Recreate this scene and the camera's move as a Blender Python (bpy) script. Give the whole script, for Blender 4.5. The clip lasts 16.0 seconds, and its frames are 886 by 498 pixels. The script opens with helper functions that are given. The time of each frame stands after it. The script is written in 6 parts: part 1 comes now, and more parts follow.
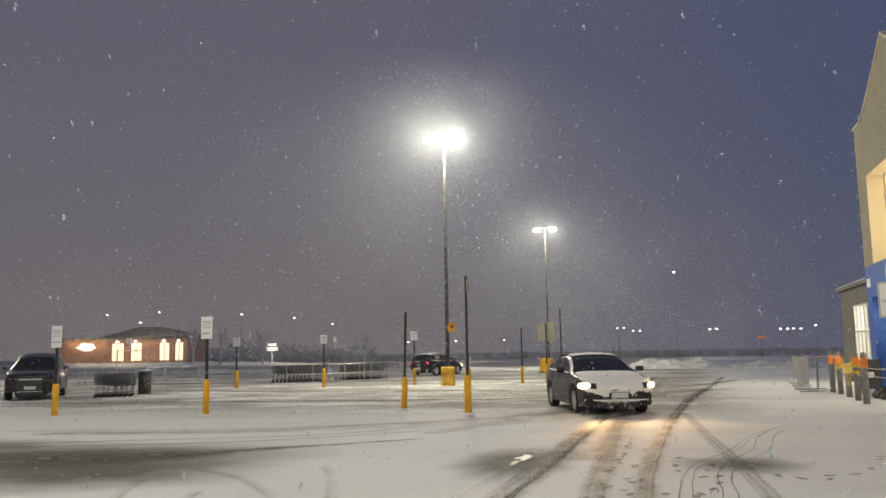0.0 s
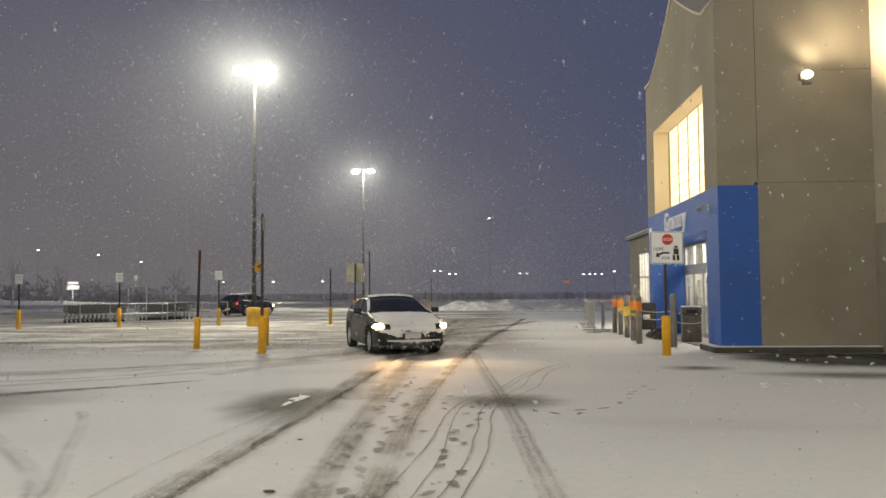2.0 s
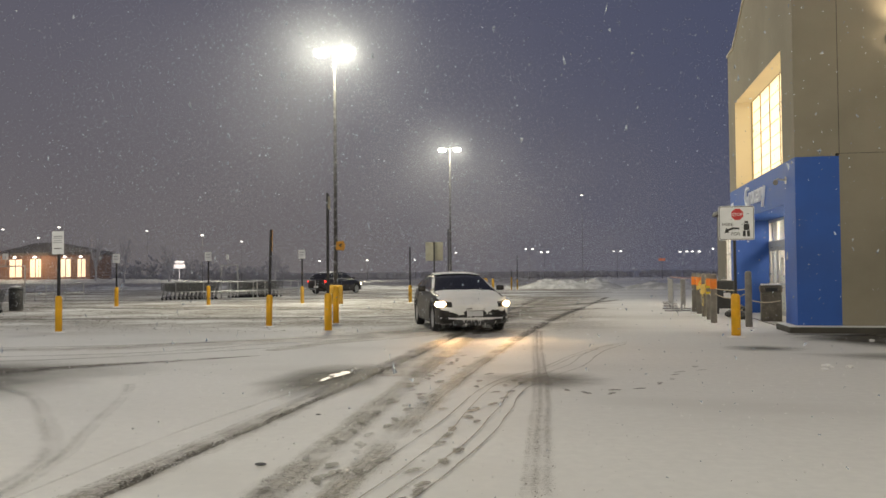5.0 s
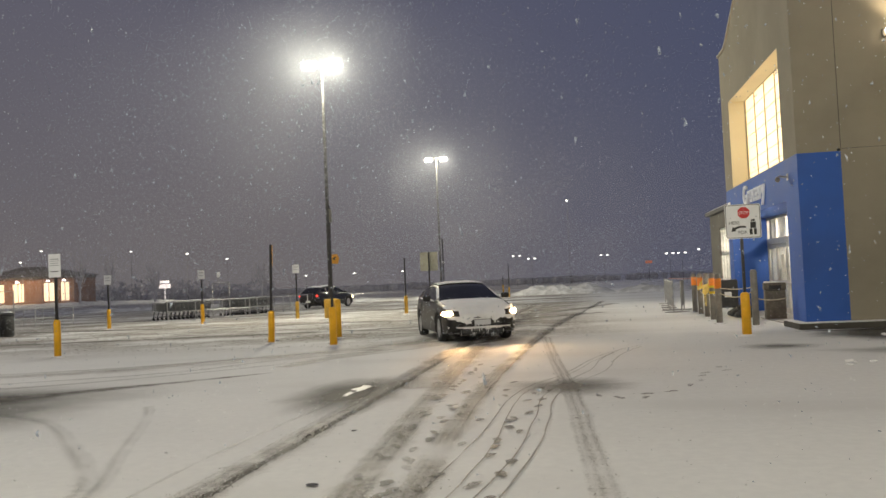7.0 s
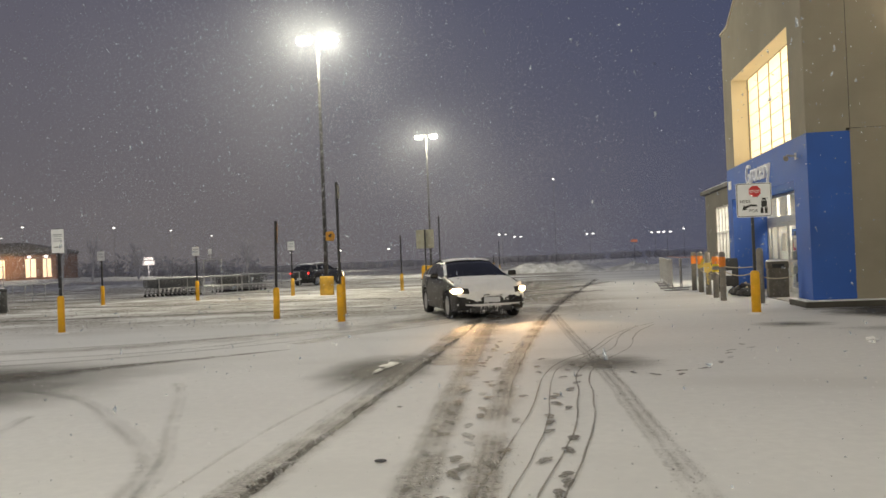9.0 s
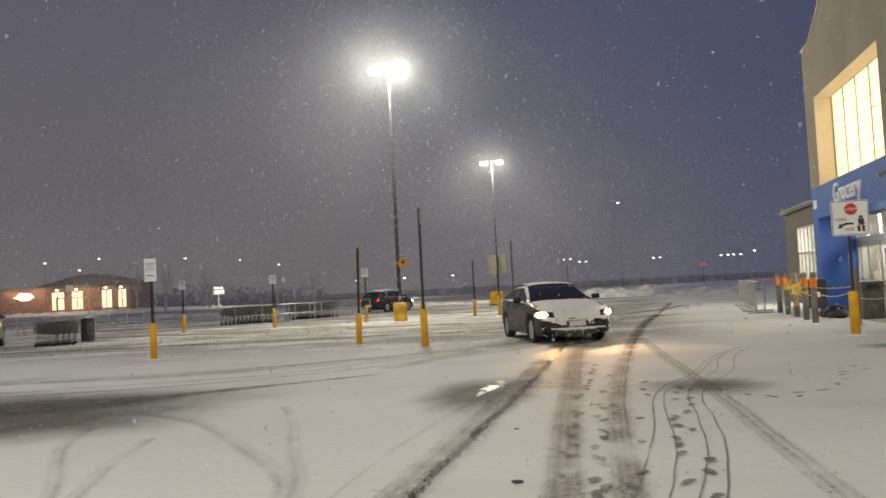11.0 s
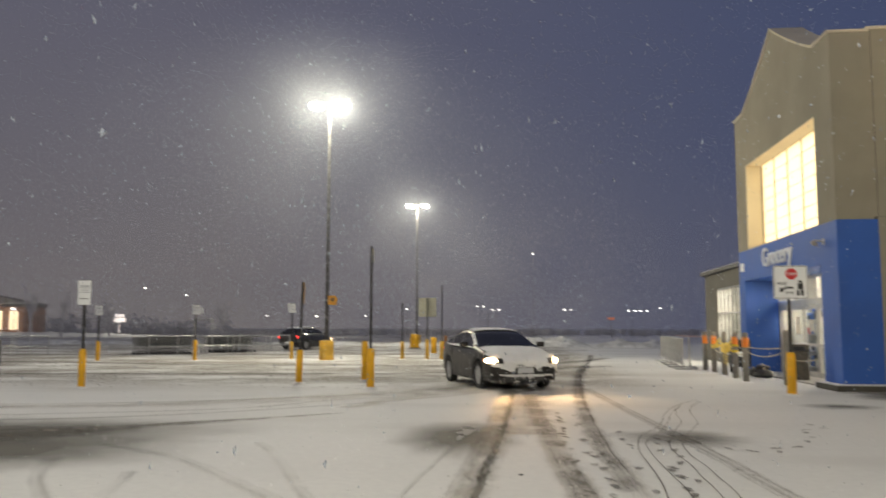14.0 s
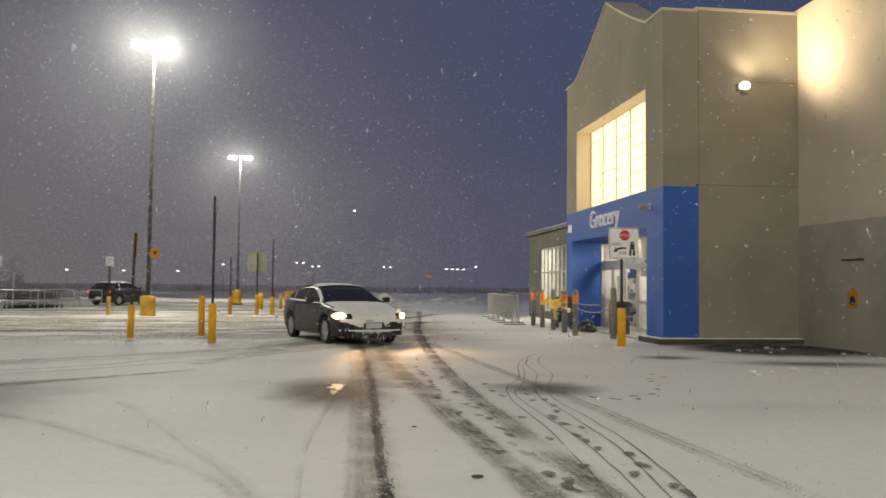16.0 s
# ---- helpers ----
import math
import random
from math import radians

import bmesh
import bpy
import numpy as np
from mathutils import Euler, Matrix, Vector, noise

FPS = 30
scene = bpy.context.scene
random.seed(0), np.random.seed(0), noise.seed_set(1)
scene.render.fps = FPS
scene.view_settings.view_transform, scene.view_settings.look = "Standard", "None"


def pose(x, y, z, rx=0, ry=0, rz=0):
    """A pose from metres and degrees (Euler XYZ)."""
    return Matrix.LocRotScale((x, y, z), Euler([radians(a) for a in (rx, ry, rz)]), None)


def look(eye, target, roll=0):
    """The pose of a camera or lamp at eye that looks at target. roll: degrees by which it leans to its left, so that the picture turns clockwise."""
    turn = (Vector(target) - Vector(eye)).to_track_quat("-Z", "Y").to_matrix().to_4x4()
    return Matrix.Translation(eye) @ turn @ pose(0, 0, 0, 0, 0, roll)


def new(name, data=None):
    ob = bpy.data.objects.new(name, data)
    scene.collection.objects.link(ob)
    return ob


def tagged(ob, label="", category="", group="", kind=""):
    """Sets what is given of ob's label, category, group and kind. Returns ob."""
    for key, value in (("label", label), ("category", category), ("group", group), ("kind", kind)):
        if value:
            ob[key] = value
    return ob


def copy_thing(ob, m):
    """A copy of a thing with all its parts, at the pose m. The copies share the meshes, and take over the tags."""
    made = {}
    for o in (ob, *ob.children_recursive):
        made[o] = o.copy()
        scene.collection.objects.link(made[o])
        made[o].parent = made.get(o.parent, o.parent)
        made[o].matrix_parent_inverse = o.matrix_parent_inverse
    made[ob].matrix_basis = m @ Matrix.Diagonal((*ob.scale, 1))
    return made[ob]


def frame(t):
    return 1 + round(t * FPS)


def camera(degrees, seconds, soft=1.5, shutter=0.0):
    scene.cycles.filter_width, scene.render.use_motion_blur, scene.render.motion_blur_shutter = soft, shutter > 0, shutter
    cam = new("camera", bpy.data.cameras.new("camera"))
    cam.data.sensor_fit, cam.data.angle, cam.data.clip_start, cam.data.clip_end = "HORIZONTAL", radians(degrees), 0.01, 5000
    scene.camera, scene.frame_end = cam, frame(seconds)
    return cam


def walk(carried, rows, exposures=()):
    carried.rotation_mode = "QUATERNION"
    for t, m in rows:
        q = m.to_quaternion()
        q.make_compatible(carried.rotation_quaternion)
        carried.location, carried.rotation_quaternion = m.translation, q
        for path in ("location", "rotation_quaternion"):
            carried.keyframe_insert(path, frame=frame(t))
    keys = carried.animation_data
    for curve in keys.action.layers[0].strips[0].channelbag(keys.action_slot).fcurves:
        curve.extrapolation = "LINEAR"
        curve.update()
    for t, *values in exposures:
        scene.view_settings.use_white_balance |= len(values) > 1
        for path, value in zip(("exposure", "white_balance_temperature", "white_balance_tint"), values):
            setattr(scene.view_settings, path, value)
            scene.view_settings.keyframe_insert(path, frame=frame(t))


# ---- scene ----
cam = camera(56.8, 16.0, soft=1.5, shutter=0.5)

PATH = [
    (0, (0.132, -0.062, 1.57), (-0.404, 1.849, 1.82), -1.0),
    (0.5, (0.154, -0.028, 1.554), (-0.329, 1.897, 1.8), -0.5),
    (1, (0.27, 0.106, 1.53), (-0.08, 2.061, 1.768), 0.0),
    (1.5, (0.473, 0.3, 1.536), (0.262, 2.282, 1.705), 0.2),
    (2, (0.72, 0.268, 1.543), (0.6, 2.262, 1.647), -0.4),
    (2.5, (0.898, 0.44, 1.538), (0.786, 2.434, 1.634), -0.2),
    (3, (1.102, 0.439, 1.5), (0.958, 2.43, 1.613), 1.7),
    (3.5, (1.285, 0.524, 1.512), (1.04, 2.507, 1.602), 1.7),
    (4, (1.43, 0.525, 1.5), (1.093, 2.495, 1.56), 0.5),
    (4.5, (1.526, 0.491, 1.503), (1.173, 2.459, 1.551), -0.0),
    (5, (1.562, 0.455, 1.524), (1.207, 2.423, 1.577), -0.5),
    (7.5, (0.876, 0.566, 1.517), (0.565, 2.541, 1.595), -2.7),
    (8, (0.737, 0.55, 1.526), (0.425, 2.525, 1.568), -1.8),
    (8.2, (0.653, 0.52, 1.528), (0.367, 2.499, 1.545), -1.4),
    (10.3, (0.016, 0.506, 1.515), (-0.29, 2.481, 1.575), -3.8),
    (10.5, (-0.037, 0.454, 1.498), (-0.372, 2.424, 1.574), -3.4),
    (11, (-0.182, 0.414, 1.495), (-0.598, 2.368, 1.588), -3.0),
    (11.5, (-0.327, 0.463, 1.483), (-0.766, 2.411, 1.591), -3.1),
    (12, (-0.45, 0.401, 1.487), (-0.838, 2.357, 1.645), -2.0),
    (12.5, (-0.522, 0.315, 1.479), (-0.86, 2.275, 1.69), -0.1),
    (13, (-0.706, 0.3, 1.464), (-1.052, 2.255, 1.704), 0.5),
    (13.5, (-1.015, 0.287, 1.495), (-1.364, 2.241, 1.743), 0.3),
    (14, (-1.264, 0.299, 1.492), (-1.458, 2.28, 1.683), 0.1),
    (14.5, (-1.451, 0.28, 1.484), (-1.511, 2.276, 1.608), -0.5),
    (15, (-1.644, 0.348, 1.487), (-1.633, 2.346, 1.582), -0.2),
    (15.5, (-1.854, 0.4, 1.461), (-1.712, 2.392, 1.556), 1.2),
    (16, (-2.089, 0.415, 1.448), (-1.836, 2.397, 1.538), 0.6),
]
walk(cam, [(t, look(eye, target, roll)) for t, eye, target, roll in PATH],
     exposures=((0, 0.15), (1.5, 0.10), (3, 0.04), (5, 0.03), (8, 0.05), (10.5, 0.0), (12.5, 0.09), (14, 0.07), (15, 0.0), (16, -0.02)))

# ---------------------------------------------------------------- light
world = bpy.data.worlds.new("dusk_sky")
scene.world = world
world.use_nodes = True
wt = world.node_tree
wt.nodes.clear()
w_out = wt.nodes.new("ShaderNodeOutputWorld")
w_bg = wt.nodes.new("ShaderNodeBackground")
w_tc = wt.nodes.new("ShaderNodeTexCoord")
w_sep = wt.nodes.new("ShaderNodeSeparateXYZ")
w_ramp = wt.nodes.new("ShaderNodeValToRGB")
w_mix = wt.nodes.new("ShaderNodeMix")
w_mix.data_type = "RGBA"
w_side = wt.nodes.new("ShaderNodeMapRange")
wt.links.new(w_tc.outputs["Generated"], w_sep.inputs[0])
wt.links.new(w_sep.outputs["Z"], w_ramp.inputs[0])
w_ramp.color_ramp.elements[0].position = 0.0
w_ramp.color_ramp.elements[0].color = (0.142, 0.129, 0.133, 1)
w_ramp.color_ramp.elements[1].position = 0.35
w_ramp.color_ramp.elements[1].color = (0.106, 0.104, 0.138, 1)
w_side.inputs["From Min"].default_value = -0.35
w_side.inputs["From Max"].default_value = 0.35
wt.links.new(w_sep.outputs["X"], w_side.inputs["Value"])
w_mul = wt.nodes.new("ShaderNodeMath")
w_mul.operation = "MULTIPLY"
w_mul.inputs[1].default_value = 0.85
wt.links.new(w_side.outputs[0], w_mul.inputs[0])
wt.links.new(w_mul.outputs[0], w_mix.inputs["Factor"])
wt.links.new(w_ramp.outputs[0], w_mix.inputs["A"])
w_mix.inputs["B"].default_value = (0.043, 0.060, 0.130, 1)
wt.links.new(w_mix.outputs["Result"], w_bg.inputs["Color"])
w_bg.inputs["Strength"].default_value = 1.0
wt.links.new(w_bg.outputs[0], w_out.inputs[0])

LAMP_POWER = 5200
LAMP_COLOR = (1.0, 0.93, 0.70)
WARM = (1.0, 0.74, 0.42)


def lamp(name, kind, where, power, color, size=0.3, aim=None, cone=None):
    data = bpy.data.lights.new(name, kind)
    data.energy, data.color = power, color
    if kind == "AREA":
        data.size = size
    else:
        data.shadow_soft_size = size
    if kind == "SPOT":
        data.spot_size, data.spot_blend = radians(cone), 0.6 if cone < 115 else 0.9
    ob = new(name, data)
    ob.matrix_world = look(where, aim) if aim else pose(*where)
    return ob


# ---------------------------------------------------------------- materials
def node(nt, kind, **values):
    made = nt.nodes.new(kind)
    for key, value in values.items():
        made.inputs[key.replace("_", " ")].default_value = value
    return made


def math_node(nt, op, a, b=None, clamp=False):
    m = nt.nodes.new("ShaderNodeMath")
    m.operation, m.use_clamp = op, clamp
    for i, v in enumerate((a, b)):
        if v is None:
            continue
        if isinstance(v, (int, float)):
            m.inputs[i].default_value = v
        else:
            nt.links.new(v, m.inputs[i])
    return m.outputs[0]


def noise_node(nt, coord, scale, detail=4.0, rough=0.55, stretch=(1, 1, 1)):
    mp = nt.nodes.new("ShaderNodeMapping")
    mp.inputs["Scale"].default_value = stretch
    nt.links.new(coord, mp.inputs[0])
    nz = node(nt, "ShaderNodeTexNoise", Scale=scale, Detail=detail, Roughness=rough)
    nt.links.new(mp.outputs[0], nz.inputs["Vector"])
    return nz.outputs["Fac"]


def ramp(nt, fac, lo, hi):
    r = nt.nodes.new("ShaderNodeMapRange")
    r.interpolation_type = "SMOOTHSTEP"
    r.inputs["From Min"].default_value, r.inputs["From Max"].default_value = lo, hi
    nt.links.new(fac, r.inputs["Value"])
    return r.outputs[0]


def mix_color(nt, fac, a, b):
    m = nt.nodes.new("ShaderNodeMix")
    m.data_type = "RGBA"
    for key, v in (("Factor", fac), ("A", a), ("B", b)):
        if isinstance(v, tuple):
            m.inputs[key].default_value = (*v, 1)
        elif isinstance(v, (int, float)):
            m.inputs[key].default_value = v
        else:
            nt.links.new(v, m.inputs[key])
    return m.outputs["Result"]


def blank(name):
    m = bpy.data.materials.new(name)
    m.use_nodes = True
    nt = m.node_tree
    return m, nt, nt.nodes["Principled BSDF"]


def surface(name, color, rough=0.6, metal=0.0, vary=0.25, scale=3.0, fine=60.0, bump=0.15, snowy=0.0, coat=0.0):
    """A paint, metal, masonry or plastic with stains, grain and relief; snowy: how much drifted snow clings to it."""
    m, nt, p = blank(name)
    tc = nt.nodes.new("ShaderNodeTexCoord").outputs["Object"]
    big, small = noise_node(nt, tc, scale), noise_node(nt, tc, fine, 3.0)
    dark = tuple(c * (1 - vary) for c in color)
    light = tuple(min(1, c * (1 + vary * 0.6)) for c in color)
    col = mix_color(nt, ramp(nt, big, 0.3, 0.7), dark, light)
    col = mix_color(nt, math_node(nt, "MULTIPLY", ramp(nt, small, 0.45, 0.8), vary), col, tuple(c * 0.6 for c in color))
    if snowy:
        cling = math_node(nt, "MULTIPLY", ramp(nt, noise_node(nt, tc, scale * 4, 6.0), 0.62 - 0.2 * snowy, 0.78), snowy)
        col = mix_color(nt, cling, col, (0.75, 0.76, 0.78))
    nt.links.new(col, p.inputs["Base Color"])
    rr = nt.nodes.new("ShaderNodeMapRange")
    rr.inputs["To Min"].default_value, rr.inputs["To Max"].default_value = max(0.03, rough - 0.12), min(1, rough + 0.12)
    nt.links.new(big, rr.inputs["Value"])
    nt.links.new(rr.outputs[0], p.inputs["Roughness"])
    p.inputs["Metallic"].default_value = metal
    p.inputs["Coat Weight"].default_value = coat
    if bump:
        b = node(nt, "ShaderNodeBump", Strength=bump, Distance=0.01)
        nt.links.new(small, b.inputs["Height"])
        nt.links.new(b.outputs[0], p.inputs["Normal"])
    return m


def soft_flake(name, color, alpha):
    m, nt, p = blank(name)
    p.inputs["Base Color"].default_value = (*color, 1)
    p.inputs["Roughness"].default_value = 0.7
    p.inputs["Alpha"].default_value = alpha
    return m


def glowing(name, color, strength):
    m, nt, p = blank(name)
    p.inputs["Base Color"].default_value = (*color, 1)
    p.inputs["Emission Color"].default_value = (*color, 1)
    p.inputs["Emission Strength"].default_value = strength
    return m


def glass(name, tint=(0.9, 0.95, 0.95), rough=0.02):
    m, nt, p = blank(name)
    p.inputs["Base Color"].default_value = (*tint, 1)
    p.inputs["Roughness"].default_value = rough
    p.inputs["Transmission Weight"].default_value = 1.0
    p.inputs["IOR"].default_value = 1.1
    return m


def snow_ground():
    """Trodden, wind-packed snow over asphalt: thin and grey in streaks where traffic crosses the lot."""
    m, nt, p = blank("snow_over_asphalt")
    geo = nt.nodes.new("ShaderNodeNewGeometry").outputs["Position"]
    sep = nt.nodes.new("ShaderNodeSeparateXYZ")
    nt.links.new(geo, sep.inputs[0])
    broad = noise_node(nt, geo, 0.22, 4.0, 0.5, (0.45, 1.3, 1))
    streak = noise_node(nt, geo, 0.42, 7.0, 0.68, (0.55, 0.8, 1))
    grain = noise_node(nt, geo, 9.0, 5.0, 0.6)
    crumb = noise_node(nt, geo, 55.0, 3.0, 0.6)
    lot = ramp(nt, sep.outputs["Y"], 17.5, 25.0)
    lane = ramp(nt, sep.outputs["X"], 3.2, 0.2)
    thin = math_node(nt, "MULTIPLY", ramp(nt, streak, 0.35, 0.56), math_node(nt, "MULTIPLY", lot, lane))
    thin = math_node(nt, "MULTIPLY", thin, math_node(nt, "ADD", 0.52, math_node(nt, "MULTIPLY", ramp(nt, grain, 0.42, 0.56), 0.42)))
    worn = math_node(nt, "MULTIPLY", ramp(nt, broad, 0.5, 0.75), 0.22)
    fac = math_node(nt, "ADD", thin, worn, True)
    fac = math_node(nt, "MULTIPLY", fac, ramp(nt, grain, 0.2, 0.55), True)
    white = mix_color(nt, ramp(nt, grain, 0.25, 0.75), (0.71, 0.71, 0.715), (0.77, 0.77, 0.77))
    white = mix_color(nt, math_node(nt, "MULTIPLY", ramp(nt, broad, 0.35, 0.65), 0.25), white, (0.60, 0.60, 0.60))
    col = mix_color(nt, fac, white, (0.165, 0.138, 0.108))
    nt.links.new(col, p.inputs["Base Color"])
    p.inputs["Roughness"].default_value = 0.75
    p.inputs["Specular IOR Level"].default_value = 0.2
    h = math_node(nt, "ADD", math_node(nt, "MULTIPLY", grain, 0.6), math_node(nt, "MULTIPLY", crumb, 0.25))
    b = node(nt, "ShaderNodeBump", Strength=0.10, Distance=0.02)
    nt.links.new(h, b.inputs["Height"])
    nt.links.new(b.outputs[0], p.inputs["Normal"])
    return m


def slush(name, dark, tread, soft, cover, ragged=14.0, ribs=0, crisp=0.10):
    """Slush and bare asphalt showing through snow along a wheel's path; fades out to the sides. tread: crosswise lug marks."""
    m, nt, p = blank(name)
    uv = nt.nodes.new("ShaderNodeUVMap").outputs[0]
    sep = nt.nodes.new("ShaderNodeSeparateXYZ")
    nt.links.new(uv, sep.inputs[0])
    geo = nt.nodes.new("ShaderNodeNewGeometry").outputs["Position"]
    side = math_node(nt, "ABSOLUTE", math_node(nt, "SUBTRACT", math_node(nt, "MULTIPLY", sep.outputs["X"], 2.0), 1.0))
    edge = math_node(nt, "SUBTRACT", 1.0, side)
    nz = noise_node(nt, geo, ragged, 5.0, 0.65)
    low = noise_node(nt, geo, 1.1, 3.0, 0.5)
    a = ramp(nt, math_node(nt, "ADD", edge, math_node(nt, "MULTIPLY", math_node(nt, "SUBTRACT", nz, 0.5), 0.9)), 0.0, soft)
    a = math_node(nt, "MULTIPLY", a, ramp(nt, low, 0.2, 0.6))
    speck = noise_node(nt, geo, ragged * 3.1, 4.0, 0.7)
    a = math_node(nt, "MULTIPLY", a, math_node(nt, "ADD", 0.34, math_node(nt, "MULTIPLY", ramp(nt, speck, 0.50 - crisp, 0.50 + crisp), 0.66)))
    if ribs:
        rib = math_node(nt, "SINE", math_node(nt, "MULTIPLY", sep.outputs["X"], 6.2832 * ribs))
        a = math_node(nt, "MULTIPLY", a, math_node(nt, "ADD", 0.72, math_node(nt, "MULTIPLY", rib, 0.28)))
    a = math_node(nt, "MULTIPLY", a, cover)
    if tread:
        lug = math_node(nt, "SINE", math_node(nt, "MULTIPLY", sep.outputs["Y"], tread))
        a = math_node(nt, "MULTIPLY", a, math_node(nt, "ADD", 0.78, math_node(nt, "MULTIPLY", lug, 0.22)))
    nt.links.new(math_node(nt, "MULTIPLY", a, 1.0, True), p.inputs["Alpha"])
    col = mix_color(nt, nz, tuple(c * 0.6 for c in dark), tuple(c * 1.5 for c in dark))
    nt.links.new(col, p.inputs["Base Color"])
    p.inputs["Roughness"].default_value = 0.6
    return m


def wet(name, dark, cover):
    """A dark patch on the snow with a soft rim, thawed, wet asphalt among others; u runs from the middle to the rim."""
    m, nt, p = blank(name)
    uv = nt.nodes.new("ShaderNodeUVMap").outputs[0]
    sep = nt.nodes.new("ShaderNodeSeparateXYZ")
    nt.links.new(uv, sep.inputs[0])
    geo = nt.nodes.new("ShaderNodeNewGeometry").outputs["Position"]
    nz = noise_node(nt, geo, 1.3, 5.0, 0.6)
    r = math_node(nt, "ADD", sep.outputs["X"], math_node(nt, "MULTIPLY", math_node(nt, "SUBTRACT", nz, 0.5), 0.3))
    r = math_node(nt, "ADD", r, 0.0)
    rim = ramp(nt, sep.outputs["X"], 1.0, 0.75)
    a = math_node(nt, "MULTIPLY", ramp(nt, r, 1.0, -0.05), math_node(nt, "MULTIPLY", rim, cover), True)
    nt.links.new(a, p.inputs["Alpha"])
    p.inputs["Base Color"].default_value = (*dark, 1)
    p.inputs["Roughness"].default_value = 0.75
    return m


SNOW = surface("fresh_snow", (0.78, 0.78, 0.79), 0.8, vary=0.08, scale=2.0, fine=25, bump=0.3)
DIRTY_SNOW = surface("ploughed_dirty_snow", (0.56, 0.56, 0.57), 0.85, vary=0.35, scale=1.6, fine=14, bump=0.5)
GROUND = snow_ground()
BEIGE = surface("beige_stucco", (0.285, 0.256, 0.202), 0.9, vary=0.12, scale=0.7, fine=45, bump=0.35)
CREAM = surface("cream_stucco", (0.62, 0.555, 0.44), 0.9, vary=0.10, scale=0.6, fine=45, bump=0.35)
# Lining paler than the walls: the window's glow is put into its colour.
REVEAL = surface("glow_lightened_lining", (0.76, 0.68, 0.50), 0.85, vary=0.06, scale=0.8, bump=0.2)
WING = surface("dark_taupe_panel", (0.15, 0.14, 0.12), 0.85, vary=0.15, scale=0.9, fine=40, bump=0.3)
TAUPE = surface("taupe_block", (0.41, 0.375, 0.31), 0.9, vary=0.12, scale=0.9, fine=40, bump=0.4)
BLUE = surface("royal_blue_paint", (0.022, 0.100, 0.425), 0.6, vary=0.10, scale=0.8, fine=45, bump=0.3)
JOINT = surface("joint_sealant", (0.10, 0.09, 0.08), 0.9, vary=0.2)
CONCRETE = surface("damp_concrete", (0.075, 0.070, 0.06), 0.85, vary=0.3, scale=2.0, fine=30, bump=0.4)
ROOFING = surface("roof_membrane", (0.14, 0.135, 0.13), 0.9, vary=0.2, scale=0.5, snowy=0.4)
SHINGLE = surface("dark_roof_shingle", (0.055, 0.05, 0.05), 0.9, vary=0.3, scale=0.8, fine=6, bump=0.3, snowy=0.1)
FADED_RED = surface("faded_red_cord", (0.50, 0.30, 0.25), 0.7, vary=0.3, scale=6)
YELLOW = surface("yellow_plastic_sleeve", (0.80, 0.42, 0.012), 0.5, vary=0.12, scale=4, fine=30, bump=0.05, snowy=0.12)
YELLOW_OLD = surface("faded_yellow_paint", (0.62, 0.36, 0.04), 0.65, vary=0.25, scale=3, fine=25, bump=0.1)
RUST = surface("rusty_brown_paint", (0.22, 0.10, 0.04), 0.8, vary=0.4, scale=5)
BLACK_POST = surface("black_painted_post", (0.022, 0.021, 0.022), 0.55, metal=0.0, vary=0.3, scale=6, snowy=0.12)
POLE = surface("dark_bronze_pole", (0.045, 0.042, 0.04), 0.5, metal=0.3, vary=0.3, scale=2, fine=14, snowy=0.55)
GALV = surface("galvanised_steel", (0.42, 0.42, 0.42), 0.45, metal=0.6, vary=0.2, scale=5, fine=40)
BOLLARD_GREY = surface("grey_bollard_paint", (0.23, 0.21, 0.18), 0.6, vary=0.2, scale=4, fine=30, snowy=0.1)
ORANGE = surface("orange_reflective_band", (0.95, 0.28, 0.03), 0.45, vary=0.12, scale=6)
SIGN_WHITE = surface("white_sign_face", (0.82, 0.83, 0.84), 0.45, vary=0.05, scale=4, bump=0.0)
SIGN_GREY = surface("printed_grey_marks", (0.42, 0.43, 0.46), 0.5, vary=0.1, bump=0.0)
SIGN_BACK = surface("bare_sign_back", (0.36, 0.35, 0.28), 0.5, metal=0.2, vary=0.15, scale=3, snowy=0.2)
SIGN_BLACK = surface("black_sign_print", (0.02, 0.02, 0.022), 0.5, vary=0.1, bump=0.0)
SIGN_RED = surface("red_sign_print", (0.55, 0.02, 0.025), 0.45, vary=0.1, bump=0.0)
SIGN_ORANGE = surface("amber_sign_face", (0.60, 0.28, 0.02), 0.5, vary=0.12, scale=5, bump=0.0)
LETTER = surface("white_letter_acrylic", (0.84, 0.86, 0.90), 0.4, vary=0.04, bump=0.0)
ALU = surface("silver_door_aluminium", (0.55, 0.55, 0.54), 0.4, metal=0.5, vary=0.12, scale=4)
INNER = surface("white_interior_wall", (0.78, 0.76, 0.70), 0.7, vary=0.06, scale=1.2)
TILE = surface("grey_vestibule_floor", (0.35, 0.34, 0.33), 0.4, vary=0.2, scale=3)
MAT_DARK = surface("dark_goods", (0.06, 0.06, 0.07), 0.6, vary=0.5, scale=8)
PAPER = surface("notice_paper", (0.70, 0.68, 0.62), 0.7, vary=0.2, scale=7)
BIN = surface("brown_litter_bin", (0.13, 0.115, 0.09), 0.7, vary=0.25, scale=5, snowy=0.25)
BIN_LID = surface("dark_bin_lid", (0.05, 0.05, 0.05), 0.6, vary=0.3, snowy=0.4)
TAPE = surface("yellow_caution_tape", (0.80, 0.55, 0.02), 0.5, vary=0.2, scale=9)
